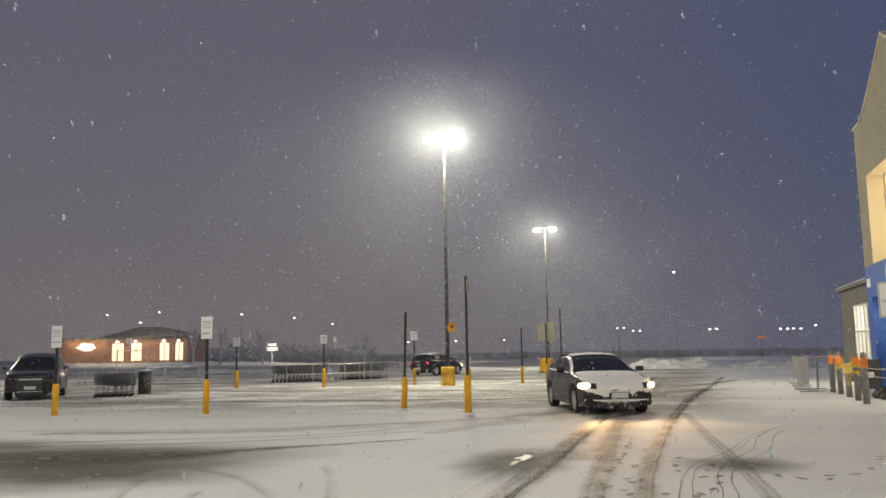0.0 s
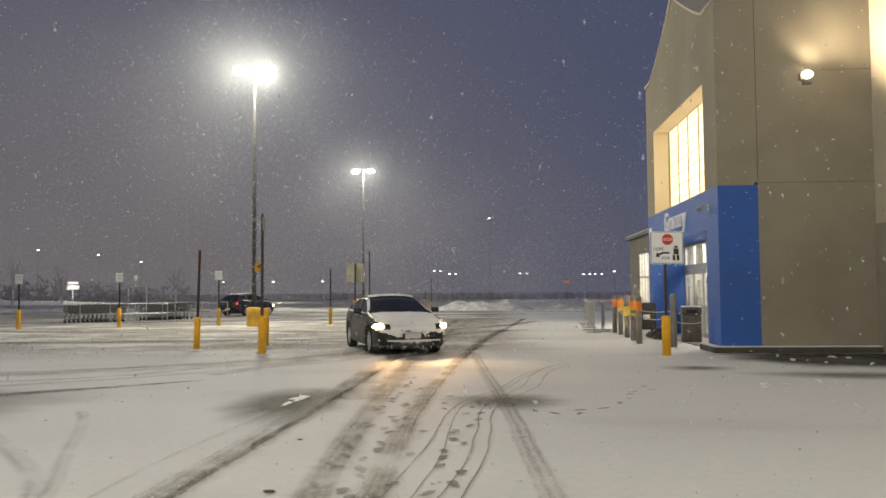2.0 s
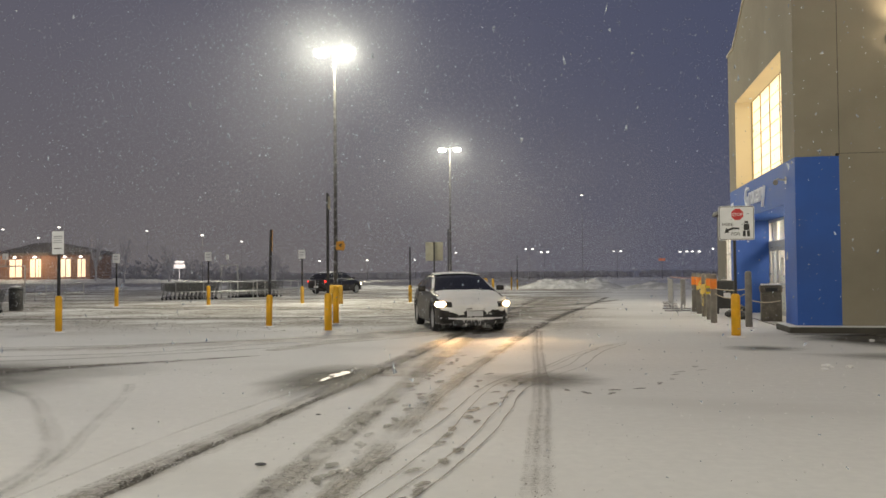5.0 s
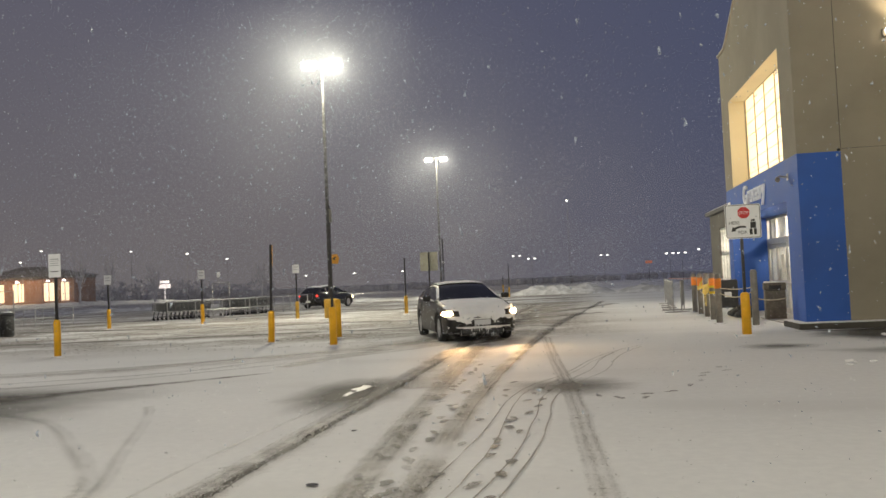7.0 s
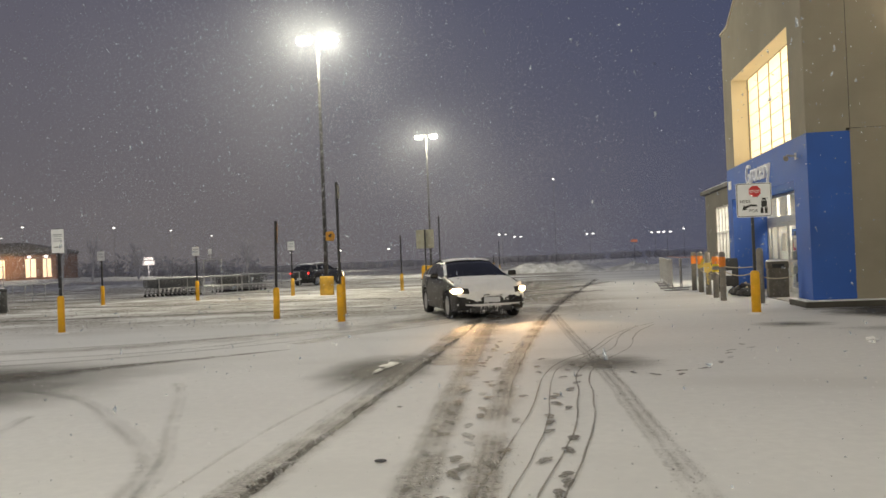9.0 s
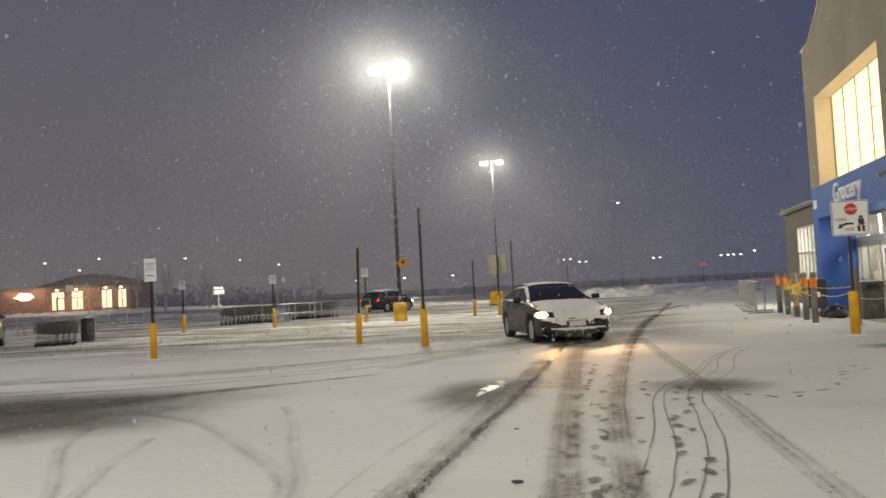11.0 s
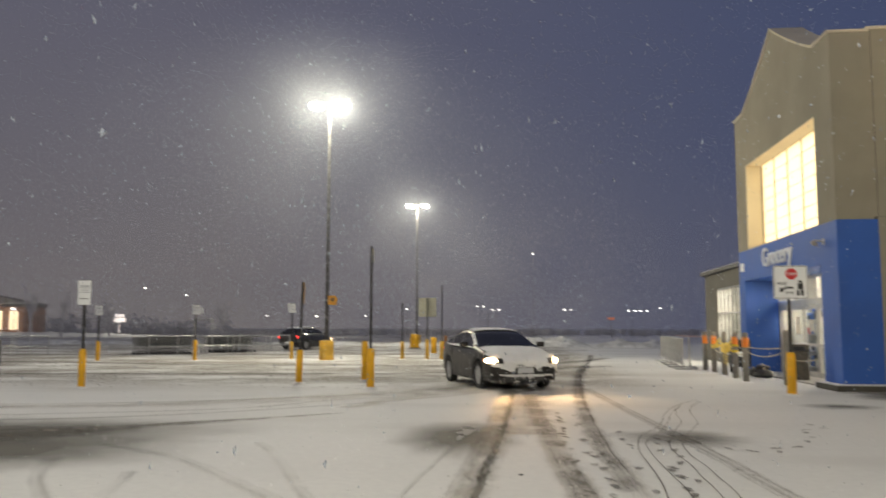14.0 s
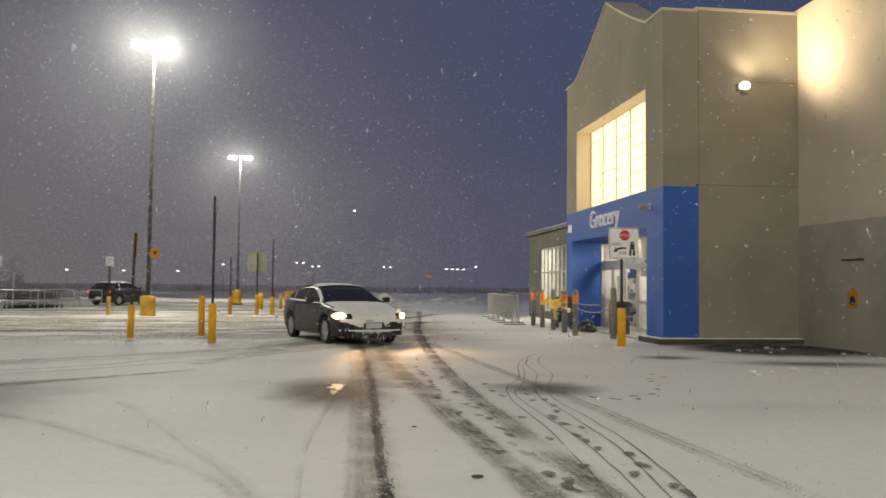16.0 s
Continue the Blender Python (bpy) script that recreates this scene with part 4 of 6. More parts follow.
def wall_sign():
    s = thing("wall_sign", (IX - 0.03, 18.57, 1.22), "amber square notice on the taupe wall", "sign")
    part("plate", box((-0.015, -0.2, -0.2), (-0.003, 0.2, 0.2), 0.003), SIGN_ORANGE, s)
    part("symbol", rod((-0.016, 0, -0.02), (-0.022, 0, -0.02), 0.11, sides=20), SIGN_BLACK, s, "round dark symbol")
    part("top_tab", box((-0.014, -0.07, 0.2), (-0.003, 0.07, 0.3), 0.003), SIGN_ORANGE, s)
    return s


wall_sign()
bm = box((IX - 0.06, 18.14, 2.15), (IX - 0.032, 18.97, 2.2), 0.005)
solid("wall_slot", bm, JOINT, "narrow dark slot cover on the wall", "vent")

# low wing beyond the entrance block
WX = 7.42
bm = box((WX, FAR_Y, 3.25), (WX + 0.4, 40.6, 3.95))
box((WX, 38.3, 0), (WX + 0.4, 40.6, 3.25), bm=bm)
box((WX, FAR_Y, 0), (WX + 0.4, 33.6, 3.25), bm=bm)
box((WX, 33.6, 0), (WX + 0.4, 38.3, 0.35), bm=bm)
box((WX + 0.4, 40.2, 0), (40, 40.6, 3.95), bm=bm)
solid("wall_wing", bm, WING, "dark taupe low wing with tall glazing", "wall", kind="structure")
bm = box((WX - 0.16, FAR_Y, 3.952), (40, 41.0, 4.12), 0.03)
solid("roof_wing", bm, ROOFING, "flat roof edge of the low wing", "roof", kind="structure")
bm = box((WX - 0.13, FAR_Y, 4.124), (39.9, 40.98, 4.145), 0.008)
solid("snow_on_roof", bm, SNOW, "thin snow lying on the wing's roof edge", "snow", kind="structure")


def wing_window():
    w = thing("window_2", (WX + 0.1, 33.6, 0.35), "tall shopfront glazing in silver frames, lit inside", "window", kind="structure")
    wide, high, n = 4.7, 2.9, 7
    bm = bmesh.new()
    for k in range(n + 1):
        y = wide * k / n
        box((-0.05, max(0, y - 0.035), 0), (0.05, min(wide, y + 0.035), high), bm=bm)
    box((-0.045, 0, 0), (0.045, wide, 0.06), bm=bm)
    box((-0.045, 0, 1.75), (0.045, wide, 1.82), bm=bm)
    box((-0.045, 0, high - 0.06), (0.045, wide, high), bm=bm)
    part("window_frame", bm, ALU, w)
    for k in range(n):
        part("pane", box((0.0, wide * k / n + 0.036, 0.06), (0.008, wide * (k + 1) / n - 0.036, high - 0.06)), CLEAR, w).visible_shadow = False
    return w


wing_window()
bm = box((WX + 1.9, 32.8, 0), (WX + 2.0, 40.1, 3.9))
box((WX + 0.4, 32.7, 0), (WX + 2.0, 32.8, 3.9), bm=bm)
box((WX + 0.4, 32.8, 0.0), (WX + 1.9, 40.1, 0.04), bm=bm)
solid("wall_wing_inside", bm, INNER, "white wall inside the low wing", "wall", kind="structure")
lamp("wing_light", "AREA", (8.5, 36.0, 3.36), 170, (1.0, 0.88, 0.68), 1.6, (8.6, 36.0, 0.0))
copy_thing(first, pose(8.5, 34.8, 3.4))
copy_thing(first, pose(8.5, 37.3, 3.4))


# ---------------------------------------------------------------- posts and signs
def sleeve_profile(r, h):
    return [(r, 0), (r, h - 0.09), (r * 0.97, h - 0.05), (r * 0.82, h - 0.018), (r * 0.5, h - 0.003), (0.0, h)]


def guard_post(where, height=0.92, post=None, sign=None, radius=0.085, colour=None, lean=(0, 0), label="", group="yellow guard posts"):
    """A yellow sleeve on a steel core; post: height of a black post in it; sign: a plate on it."""
    p = thing("guard_post", (*where, 0, lean[0], lean[1], 0), label or "yellow plastic bollard sleeve standing in snow", "bollard", group)
    part("sleeve", turned(sleeve_profile(radius, height)), colour or YELLOW, p, smooth=True)
    part("snow_collar", turned([(radius + 0.1, 0.0), (radius + 0.07, 0.02), (radius + 0.004, 0.035)]), SNOW, p, "little drift at the foot", smooth=True)
    if post:
        bm = box((-0.03, -0.03, height - 0.06), (0.03, 0.03, post), 0.006)
        part("sign_post", bm, BLACK_POST, p, "black square sign post")
    if sign == "notice":
        z = post - 0.02
        plate = part("sign_plate", box((-0.17, -0.045, z - 0.6), (0.17, -0.035, z), 0.004), SIGN_WHITE, p, "white sign with small grey print")
        for k, (w, h) in enumerate(((0.24, 0.035), (0.26, 0.02), (0.22, 0.02), (0.25, 0.02))):
            part("print_bar", box((-w / 2, -0.048, z - 0.12 - 0.055 * k - h), (w / 2, -0.0455, z - 0.12 - 0.055 * k)), SIGN_GREY, plate)
        part("print_bar", box((-0.11, -0.048, z - 0.46), (0.11, -0.0455, z - 0.44)), SIGN_BLACK, plate)
    if sign == "small":
        z = post - 0.02
        plate = part("sign_plate", box((-0.17, -0.045, z - 0.42), (0.17, -0.035, z), 0.004), SIGN_WHITE, p, "small white sign")
        part("print_bar", box((-0.11, -0.048, z - 0.14), (0.11, -0.0455, z - 0.1)), SIGN_GREY, plate)
        part("print_bar", box((-0.12, -0.048, z - 0.26), (0.12, -0.0455, z - 0.23)), SIGN_GREY, plate)
    if sign == "edge_amber":
        part("sign_plate", box((0.035, -0.16, post - 0.6), (0.047, 0.22, post - 0.02), 0.004, turn=pose(0, 0, 0, 0, 0, 20)), SIGN_ORANGE, p, "amber sign seen edge on")
    if sign == "edge_white":
        part("sign_plate", box((0.035, -0.1, post - 0.42), (0.045, 0.1, post - 0.08), 0.003), SIGN_BACK, p, "pale sign seen edge on")
    if sign == "back":
        part("sign_plate", box((-0.42, 0.032, post - 0.9), (0.42, 0.045, post - 0.02), 0.004), SIGN_BACK, p, "large pale sign seen from behind")
    return p


LONG = "yellow bollard sleeve with a tall black sign post"
WHITE_SIGN = "yellow bollard carrying a white notice on a black post"
guard_post((-12.09, 19.70), 0.96, 2.66, "notice", label=WHITE_SIGN)
guard_post((-16.30, 18.95), 0.90, 2.50, "notice", label=WHITE_SIGN)
guard_post((-5.04, 20.50), 0.98, 3.53, "edge_white", radius=0.095, label=LONG)
guard_post((-5.74, 23.34), 1.12, None, None, radius=0.085)
guard_post((-7.31, 22.15), 0.90, 2.72, "edge_amber", lean=(0, 1.5), label="yellow bollard with an amber sign on a leaning post")
guard_post((-15.80, 35.74), 0.93, 2.50, "small", label=WHITE_SIGN)
guard_post((-19.60, 34.38), 0.90, 2.44, "small", label=WHITE_SIGN)
guard_post((-11.93, 37.55), 0.85, 2.60, "small", colour=YELLOW_OLD, label=WHITE_SIGN)
guard_post((-6.93, 38.63), 0.86, 2.66, None, colour=YELLOW_OLD, label=LONG)
guard_post((-5.74, 38.55), 0.95, 2.90, "back", colour=YELLOW_OLD, label="yellow bollard carrying a broad pale sign")
guard_post((-5.04, 38.45), 0.88, 3.48, None, colour=YELLOW_OLD, radius=0.1, label=LONG)
guard_post((-5.30, 47.75), 0.95, None, None, colour=YELLOW_OLD)
guard_post((-4.97, 47.55), 0.95, None, None, colour=YELLOW_OLD)
guard_post((-5.75, 47.80), 1.05, 1.3, None, colour=RUST, radius=0.1, label="rust brown bollard with a short post")
guard_post((-5.10, 50.65), 1.05, None, None, colour=YELLOW_OLD, radius=0.14)
guard_post((-4.85, 50.75), 1.05, None, None, colour=YELLOW_OLD, radius=0.12)
guard_post((-4.45, 51.20), 1.0, None, None, colour=YELLOW_OLD)
guard_post((-4.35, 62.10), 1.0, 1.6, None, colour=YELLOW_OLD, radius=0.06)
guard_post((-3.95, 62.60), 0.8, 2.6, None, colour=YELLOW_OLD, radius=0.06)
guard_post((-6.35, 47.00), 0.95, None, None, colour=YELLOW, radius=0.16)


def barrel(where):
    b = thing("traffic_barrel", (*where, 0), "stout yellow plastic barrel on the snow", "barrel")
    part("shell", turned([(0.36, 0), (0.36, 0.08), (0.33, 0.1), (0.32, 0.5), (0.34, 0.52), (0.3, 0.95), (0.2, 1.02), (0, 1.04)]), YELLOW, b, smooth=True)
    part("base", turned([(0.44, 0), (0.44, 0.05), (0.36, 0.07)]), PLASTIC_DARK, b)
    return b


barrel((-9.1, 59.4))


def stop_sign():
    """The pedestrian crossing sign before the entrance."""
    p = guard_post((4.71, 19.53), 0.96, 2.35, None, radius=0.1, label="yellow bollard carrying a square white crossing sign", group="crossing sign")
    p.name = "crossing_sign"
    x, z = 0.04, 2.525
    r, h = 0.05, 0.38
    def rounded(h, r):
        pts = []
        for cx, cz, a0 in ((h - r, h - r, 0), (-h + r, h - r, 90), (-h + r, -h + r, 180), (h - r, -h + r, 270)):
            pts += [(x + cx + r * math.cos(radians(a0 + 15 * k)), z + cz + r * math.sin(radians(a0 + 15 * k))) for k in range(7)]
        return pts
    plate = part("sign_plate", slab(rounded(h, r), 0.012, pose(0, -0.05, 0)), SIGN_WHITE, p, "white square sign face")
    bm = slab(rounded(h - 0.012, r), 0.002, pose(0, -0.0525, 0))
    part("border", bm, SIGN_BLACK, plate)
    part("panel", slab(rounded(h - 0.026, r * 0.8), 0.002, pose(0, -0.055, 0)), SIGN_WHITE, plate)
    octo = [(x + 0.02 + 0.135 * math.cos(radians(22.5 + 45 * k)), z + 0.19 + 0.135 * math.sin(radians(22.5 + 45 * k))) for k in range(8)]
    part("red_octagon", slab(octo, 0.002, pose(0, -0.058, 0)), SIGN_RED, plate)
    letters("stop_word", "STOP", 0.066, 0.001, pose(x + 0.02, -0.0595, z + 0.157, 90), SIGN_WHITE, plate)
    letters("here_word", "HERE", 0.072, 0.0012, pose(x - 0.19, -0.0570, z - 0.06, 90), SIGN_BLACK, plate)
    letters("for_word", "FOR", 0.072, 0.0012, pose(x - 0.02, -0.0570, z - 0.275, 90), SIGN_BLACK, plate)
    arrow = [(x - 0.26, z - 0.22), (x - 0.22, z - 0.10), (x - 0.2, z - 0.135), (x - 0.08, z - 0.095), (x + 0.06, z - 0.105), (x + 0.06, z - 0.145), (x - 0.07, z - 0.14), (x - 0.175, z - 0.18), (x - 0.15, z - 0.21)]
    part("arrow", slab(arrow, 0.002, pose(0, -0.0575, 0)), SIGN_BLACK, plate)
    bars = bmesh.new()
    for lo, hi in (((0.17, -0.01), (0.25, 0.04)), ((0.15, -0.16), (0.27, -0.02)), ((0.13, -0.3), (0.19, -0.17)), ((0.22, -0.3), (0.28, -0.17))):
        box((x + lo[0], -0.0575, z + lo[1]), (x + hi[0], -0.0555, z + hi[1]), bm=bars)
    part("dark_bars", bars, SIGN_BLACK, plate)
    return p


stop_sign()


def grey_bollard(where, band=True, height=1.38):
    b = thing("bollard", (*where, 0), "grey steel bollard with an orange band" if band else "plain grey steel bollard with domed top", "bollard", "bollards before the entrance")
    r = 0.085
    part("shaft", turned([(r, 0), (r, height - 0.08), (r * 0.92, height - 0.045), (r * 0.7, height - 0.015), (r * 0.35, height - 0.002), (0, height)]), BOLLARD_GREY, b, smooth=True)
    if band:
        part("band", turned([(r + 0.004, height - 0.42), (r + 0.006, height - 0.415), (r + 0.006, height - 0.15), (r + 0.004, height - 0.145)]), ORANGE, b, "orange reflective band", smooth=True)
    part("snow_collar", turned([(r + 0.09, 0.0), (r + 0.06, 0.02), (r + 0.004, 0.03)]), SNOW, b, smooth=True)
    return b


ROW = [(5.08, 30.05), (5.08, 28.7), (5.02, 27.0), (4.95, 25.4), (4.86, 23.9)]
for k, where in enumerate(ROW):
    grey_bollard(where, k != 2)
grey_bollard((5.5, 22.4), False, 1.45)


def strand(name, points, r, material, label, category, sag=0.0):
    """A slack line through points."""
    bm = bmesh.new()
    for a, b in zip(points, points[1:]):
        last = None
        for k in range(9):
            t = k / 8
            p = Vector(a).lerp(Vector(b), t) - Vector((0, 0, sag * 4 * t * (1 - t)))
            if last is not None:
                rod(last, p, r, sides=6, bm=bm)
            last = p
    return solid(name, bm, material, label, category)


strand("rope", [(4.86, 23.9, 0.86), (5.5, 22.4, 0.92)], 0.014, ROPE, "pale slack rope tied between grey bollards", "rope", 0.16)
strand("rope", [(5.08, 28.7, 0.8), (5.02, 27.0, 0.78), (4.95, 25.4, 0.8), (4.86, 23.9, 0.84)], 0.014, ROPE, "pale slack rope tied between grey bollards", "rope", 0.08)
strand("rope", [(5.5, 22.4, 0.72), (6.25, 22.3, 0.7)], 0.014, ROPE, "pale slack rope tied to the blue wall", "rope", 0.06)


strand("rope", [(4.86, 23.9, 0.98), (5.5, 22.4, 1.0)], 0.013, ROPE, "pale slack rope tied between grey bollards", "rope", 0.05)
strand("barrier_cord", [(4.5, 32.4, 1.22), (5.08, 30.05, 1.2), (5.08, 28.7, 1.16)], 0.016, FADED_RED, "faded red cord tied along the bollard tops", "cord", 0.02)


def tape_bundle():
    """Caution tape wound round and hanging off two bollards."""
    rnd = random.Random(11)
    t = thing("caution_tape", (5.0, 27.0, 0.0), "bunched yellow caution tape wound round grey bollards", "tape")
    stakes = [Vector((0.08, 1.7, 0)), Vector((0.02, 0.0, 0)), Vector((-0.05, -1.6, 0))]
    for k in range(11):
        bm = bmesh.new()
        i = 0 if k in (2, 7) else 1
        p, q = stakes[i], stakes[i + 1]
        z0, z1 = rnd.uniform(0.82, 1.2), rnd.uniform(0.86, 1.2)
        sag, wave, half = rnd.uniform(0.0, 0.10), rnd.uniform(0, 9), rnd.uniform(0.03, 0.05)
        rows = []
        for j in range(25):
            f = j / 24
            c = p.lerp(q, f) + Vector((-0.1 + 0.05 * noise.noise((f * 3, wave, 0)), 0, z0 + (z1 - z0) * f - sag * 4 * f * (1 - f)))
            tilt = 1.1 * noise.noise((f * 2.6, wave, 4))
            up = Vector((math.sin(tilt), 0, math.cos(tilt))) * half
            rows.append((bm.verts.new(c + up), bm.verts.new(c - up)))
        for m, n in zip(rows, rows[1:]):
            bm.faces.new((m[0], m[1], n[1], n[0]))
        part("strip", bm, TAPE, t)
    for k in range(3):
        bm = bmesh.new()
        y, x = rnd.uniform(-1.5, 0.1), rnd.uniform(-0.16, -0.08)
        rows = []
        for j in range(12):
            z = 0.95 - 0.05 * j
            c = Vector((x + 0.05 * noise.noise((j * 0.4, k, 1)), y + 0.08 * noise.noise((j * 0.3, k, 7)), z))
            rows.append((bm.verts.new(c + Vector((0, 0.035, 0))), bm.verts.new(c - Vector((0, 0.035, 0)))))
        for m, n in zip(rows, rows[1:]):
            bm.faces.new((m[0], m[1], n[1], n[0]))
        part("loose_end", bm, TAPE, t)
    for y in (0.0, -1.6):
        for z in (0.78, 0.95):
            part("wrap", turned([(0.093, z), (0.094, z + 0.07)]), TAPE, t).location = (0.02 if y == 0 else -0.05, y, 0)
    return t


tape_bundle()


def sack_heap(where, seed):
    """Slumped dark sacks lying at the foot of the pier."""
    rnd = random.Random(seed)
    h = thing("sack_heap", (*where, 0), "slumped dark sacks heaped beside the blue pier", "sacks")
    for dx, dy, r, z in ((0, -0.5, 0.28, 0.0), (0.05, 0.05, 0.32, 0.0), (-0.05, 0.55, 0.26, 0.0), (0.05, -0.15, 0.20, 0.2)):
        bm = bmesh.new()
        bmesh.ops.create_icosphere(bm, subdivisions=3, radius=1)
        k = rnd.uniform(0, 50)
        for v in bm.verts:
            v.co *= 1 + 0.3 * noise.noise(v.co * 1.6 + Vector((k, 0, 0))) + 0.08 * noise.noise(v.co * 6)
            v.co = Vector((dx + v.co.x * r, dy + v.co.y * r * 1.2, max(z, z + r * 0.42 + v.co.z * r * 0.48)))
        sack = part("sack", bm, PLASTIC_DARK, h, smooth=True)
        part("tie", rod((dx, dy, z + r * 0.8), (dx + 0.03, dy, z + r * 1.1), 0.05, 0.02, 8), ROPE, sack)
    return h


sack_heap((5.95, 26.6), 3)


def litter_bin(where, turn=0):
    b = thing("litter_bin", (*where, 0, 0, 0, turn), "square brown litter bin with snow on its lid", "bin")
    part("body", box((-0.27, -0.27, 0.02), (0.27, 0.27, 0.82), 0.03), BIN, b)
    part("hood", box((-0.29, -0.29, 0.82), (0.29, 0.29, 1.04), 0.05), BIN, b)
    part("opening", box((-0.16, -0.296, 0.86), (0.16, -0.287, 0.97), 0.002), PLASTIC_DARK, b)
    part("snow_cap", box((-0.26, -0.26, 1.035), (0.26, 0.26, 1.075), 0.018), SNOW, b, smooth=True)
    return b


litter_bin((6.55, 24.9), -8)


def parked_scooter():
    """A dark folded trolley by the wall."""
    t = thing("hand_trolley", (5.95, 29.0, 0), "dark hand trolley leaning by the blue pier", "trolley")
    bm = rod((-0.2, 0, 0.15), (-0.1, 0.1, 1.15), 0.018)
    rod((0.2, 0, 0.15), (0.1, 0.1, 1.15), 0.018, bm=bm)
    rod((-0.1, 0.1, 1.15), (0.1, 0.1, 1.15), 0.018, bm=bm)
    rod((-0.17, 0.03, 0.5), (0.17, 0.03, 0.5), 0.014, bm=bm)
    part("frame", bm, GALV, t)
    part("load", box((-0.32, -0.42, 0.2), (0.32, 0.05, 1.12), 0.05), PLASTIC_DARK, t)
    part("load_label", box((-0.12, -0.428, 0.55), (0.1, -0.422, 0.72), 0.002), SIGN_WHITE, t, "small white label")
    for x in (-0.24, 0.24):
        part("wheel", rod((x - 0.025, 0.02, 0.12), (x + 0.025, 0.02, 0.12), 0.12, sides=16), TYRE, t)
    return t


parked_scooter()


# ---------------------------------------------------------------- metal barriers and carts
def barrier(where, turn):
    b = thing("metal_barrier", (*where, 0, 0, 0, turn), "grey steel crowd barrier with close upright bars", "barrier", "barriers beyond the bollards")
    bm = bmesh.new()
    for a, c in (((-1.0, 0, 0.12), (-1.0, 0, 1.12)), ((1.0, 0, 0.12), (1.0, 0, 1.12)), ((-1.0, 0, 1.12), (1.0, 0, 1.12)), ((-1.0, 0, 0.2), (1.0, 0, 0.2))):
        rod(a, c, 0.022, sides=8, bm=bm)
    part("frame", bm, GALV, b)
    for k in range(19):
        x = -0.9 + 0.1 * k
        part("bar", rod((x, 0, 0.2), (x, 0, 1.12), 0.010, sides=6), GALV, b)
    for x in (-0.8, 0.8):
        part("foot", rod((x, -0.28, 0.02), (x, 0.28, 0.02), 0.02, sides=8), GALV, b)
        part("leg", rod((x, 0, 0.02), (x, 0, 0.2), 0.018, sides=8), GALV, b)
    return b


one = barrier((4.45, 31.6), 88)
for k, (x, y, a) in enumerate(((4.62, 33.7, 85), (4.8, 35.8, 84), (4.95, 37.9, 87), (4.9, 31.9, 80))):
    copy_thing(one, pose(x, y, 0, 0, 0, a))


def shopping_cart(where, turn):
    """A wire trolley: basket, handle, lower frame and castors."""
    c = thing("shopping_cart", (*where, 0, 0, 0, turn), "dark wire shopping cart dusted with snow, nested in a row", "shopping cart", "nested shopping carts")
    bm = bmesh.new()

    def at(u, v, w):
        """u along, v across, w up, in a basket that tapers to the front."""
        half = 0.28 - 0.06 * u
        return Vector((0.45 - 0.9 * u, (v - 0.5) * 2 * half, 0.48 + 0.12 * u + w * (0.5 - 0.08 * u)))

    for k in range(10):
        u = k / 9
        for a, b in ((at(u, 0, 0), at(u, 0, 1)), (at(u, 1, 0), at(u, 1, 1)), (at(u, 0, 0), at(u, 1, 0))):
            rod(a, b, 0.010, sides=4, bm=bm)
    for w in (0, 0.2, 0.4, 0.6, 0.8, 1.0):
        r = 0.014 if w == 1.0 else 0.010
        for a, b in ((at(0, 0, w), at(1, 0, w)), (at(0, 1, w), at(1, 1, w)), (at(1, 0, w), at(1, 1, w))):
            rod(a, b, r, sides=4, bm=bm)
    part("basket", bm, WIRE, c)
    part("handle", rod((0.55, -0.29, 1.03), (0.55, 0.29, 1.03), 0.017, sides=8), PLASTIC_DARK, c)
    bm = bmesh.new()
    for y in (-0.26, 0.26):
        rod((0.55, y, 1.03), (0.38, y, 0.45), 0.012, sides=6, bm=bm)
        rod((0.38, y, 0.45), (0.35, y, 0.15), 0.012, sides=6, bm=bm)
        rod((0.35, y, 0.2), (-0.42, y * 0.8, 0.17), 0.012, sides=6, bm=bm)
        rod((-0.42, y * 0.8, 0.17), (-0.3, y * 0.8, 0.55), 0.010, sides=6, bm=bm)
    part("frame", bm, WIRE, c)
    for x, y in ((0.34, -0.25), (0.34, 0.25), (-0.4, -0.2), (-0.4, 0.2)):
        part("castor", rod((x, y - 0.015, 0.065), (x, y + 0.015, 0.065), 0.065, sides=12), TYRE, c)
    return c


cart = shopping_cart((-22.05, 28.40), 34)
cart.scale = (0.94, 0.94, 0.92)


def cart_row(x, y, dx, dy, n, turn):
    for k in range(n):
        copy_thing(cart, pose(x + dx * k, y + dy * k, 0, 0, 0, turn + random.Random(k).uniform(-1.5, 1.5)))


cart_row(-21.88, 28.51, 0.17, 0.11, 3, 34)
cart_row(-22.4, 29.0, 0.17, 0.11, 4, 34)
cart_row(-21.9, 43.3, 0.19, 0.12, 11, 30)
cart_row(-22.3, 44.0, 0.19, 0.12, 11, 30)
cart_row(-19.1, 46.9, 0.16, 0.23, 9, 55)
cart_row(-19.7, 47.3, 0.16, 0.23, 9, 55)


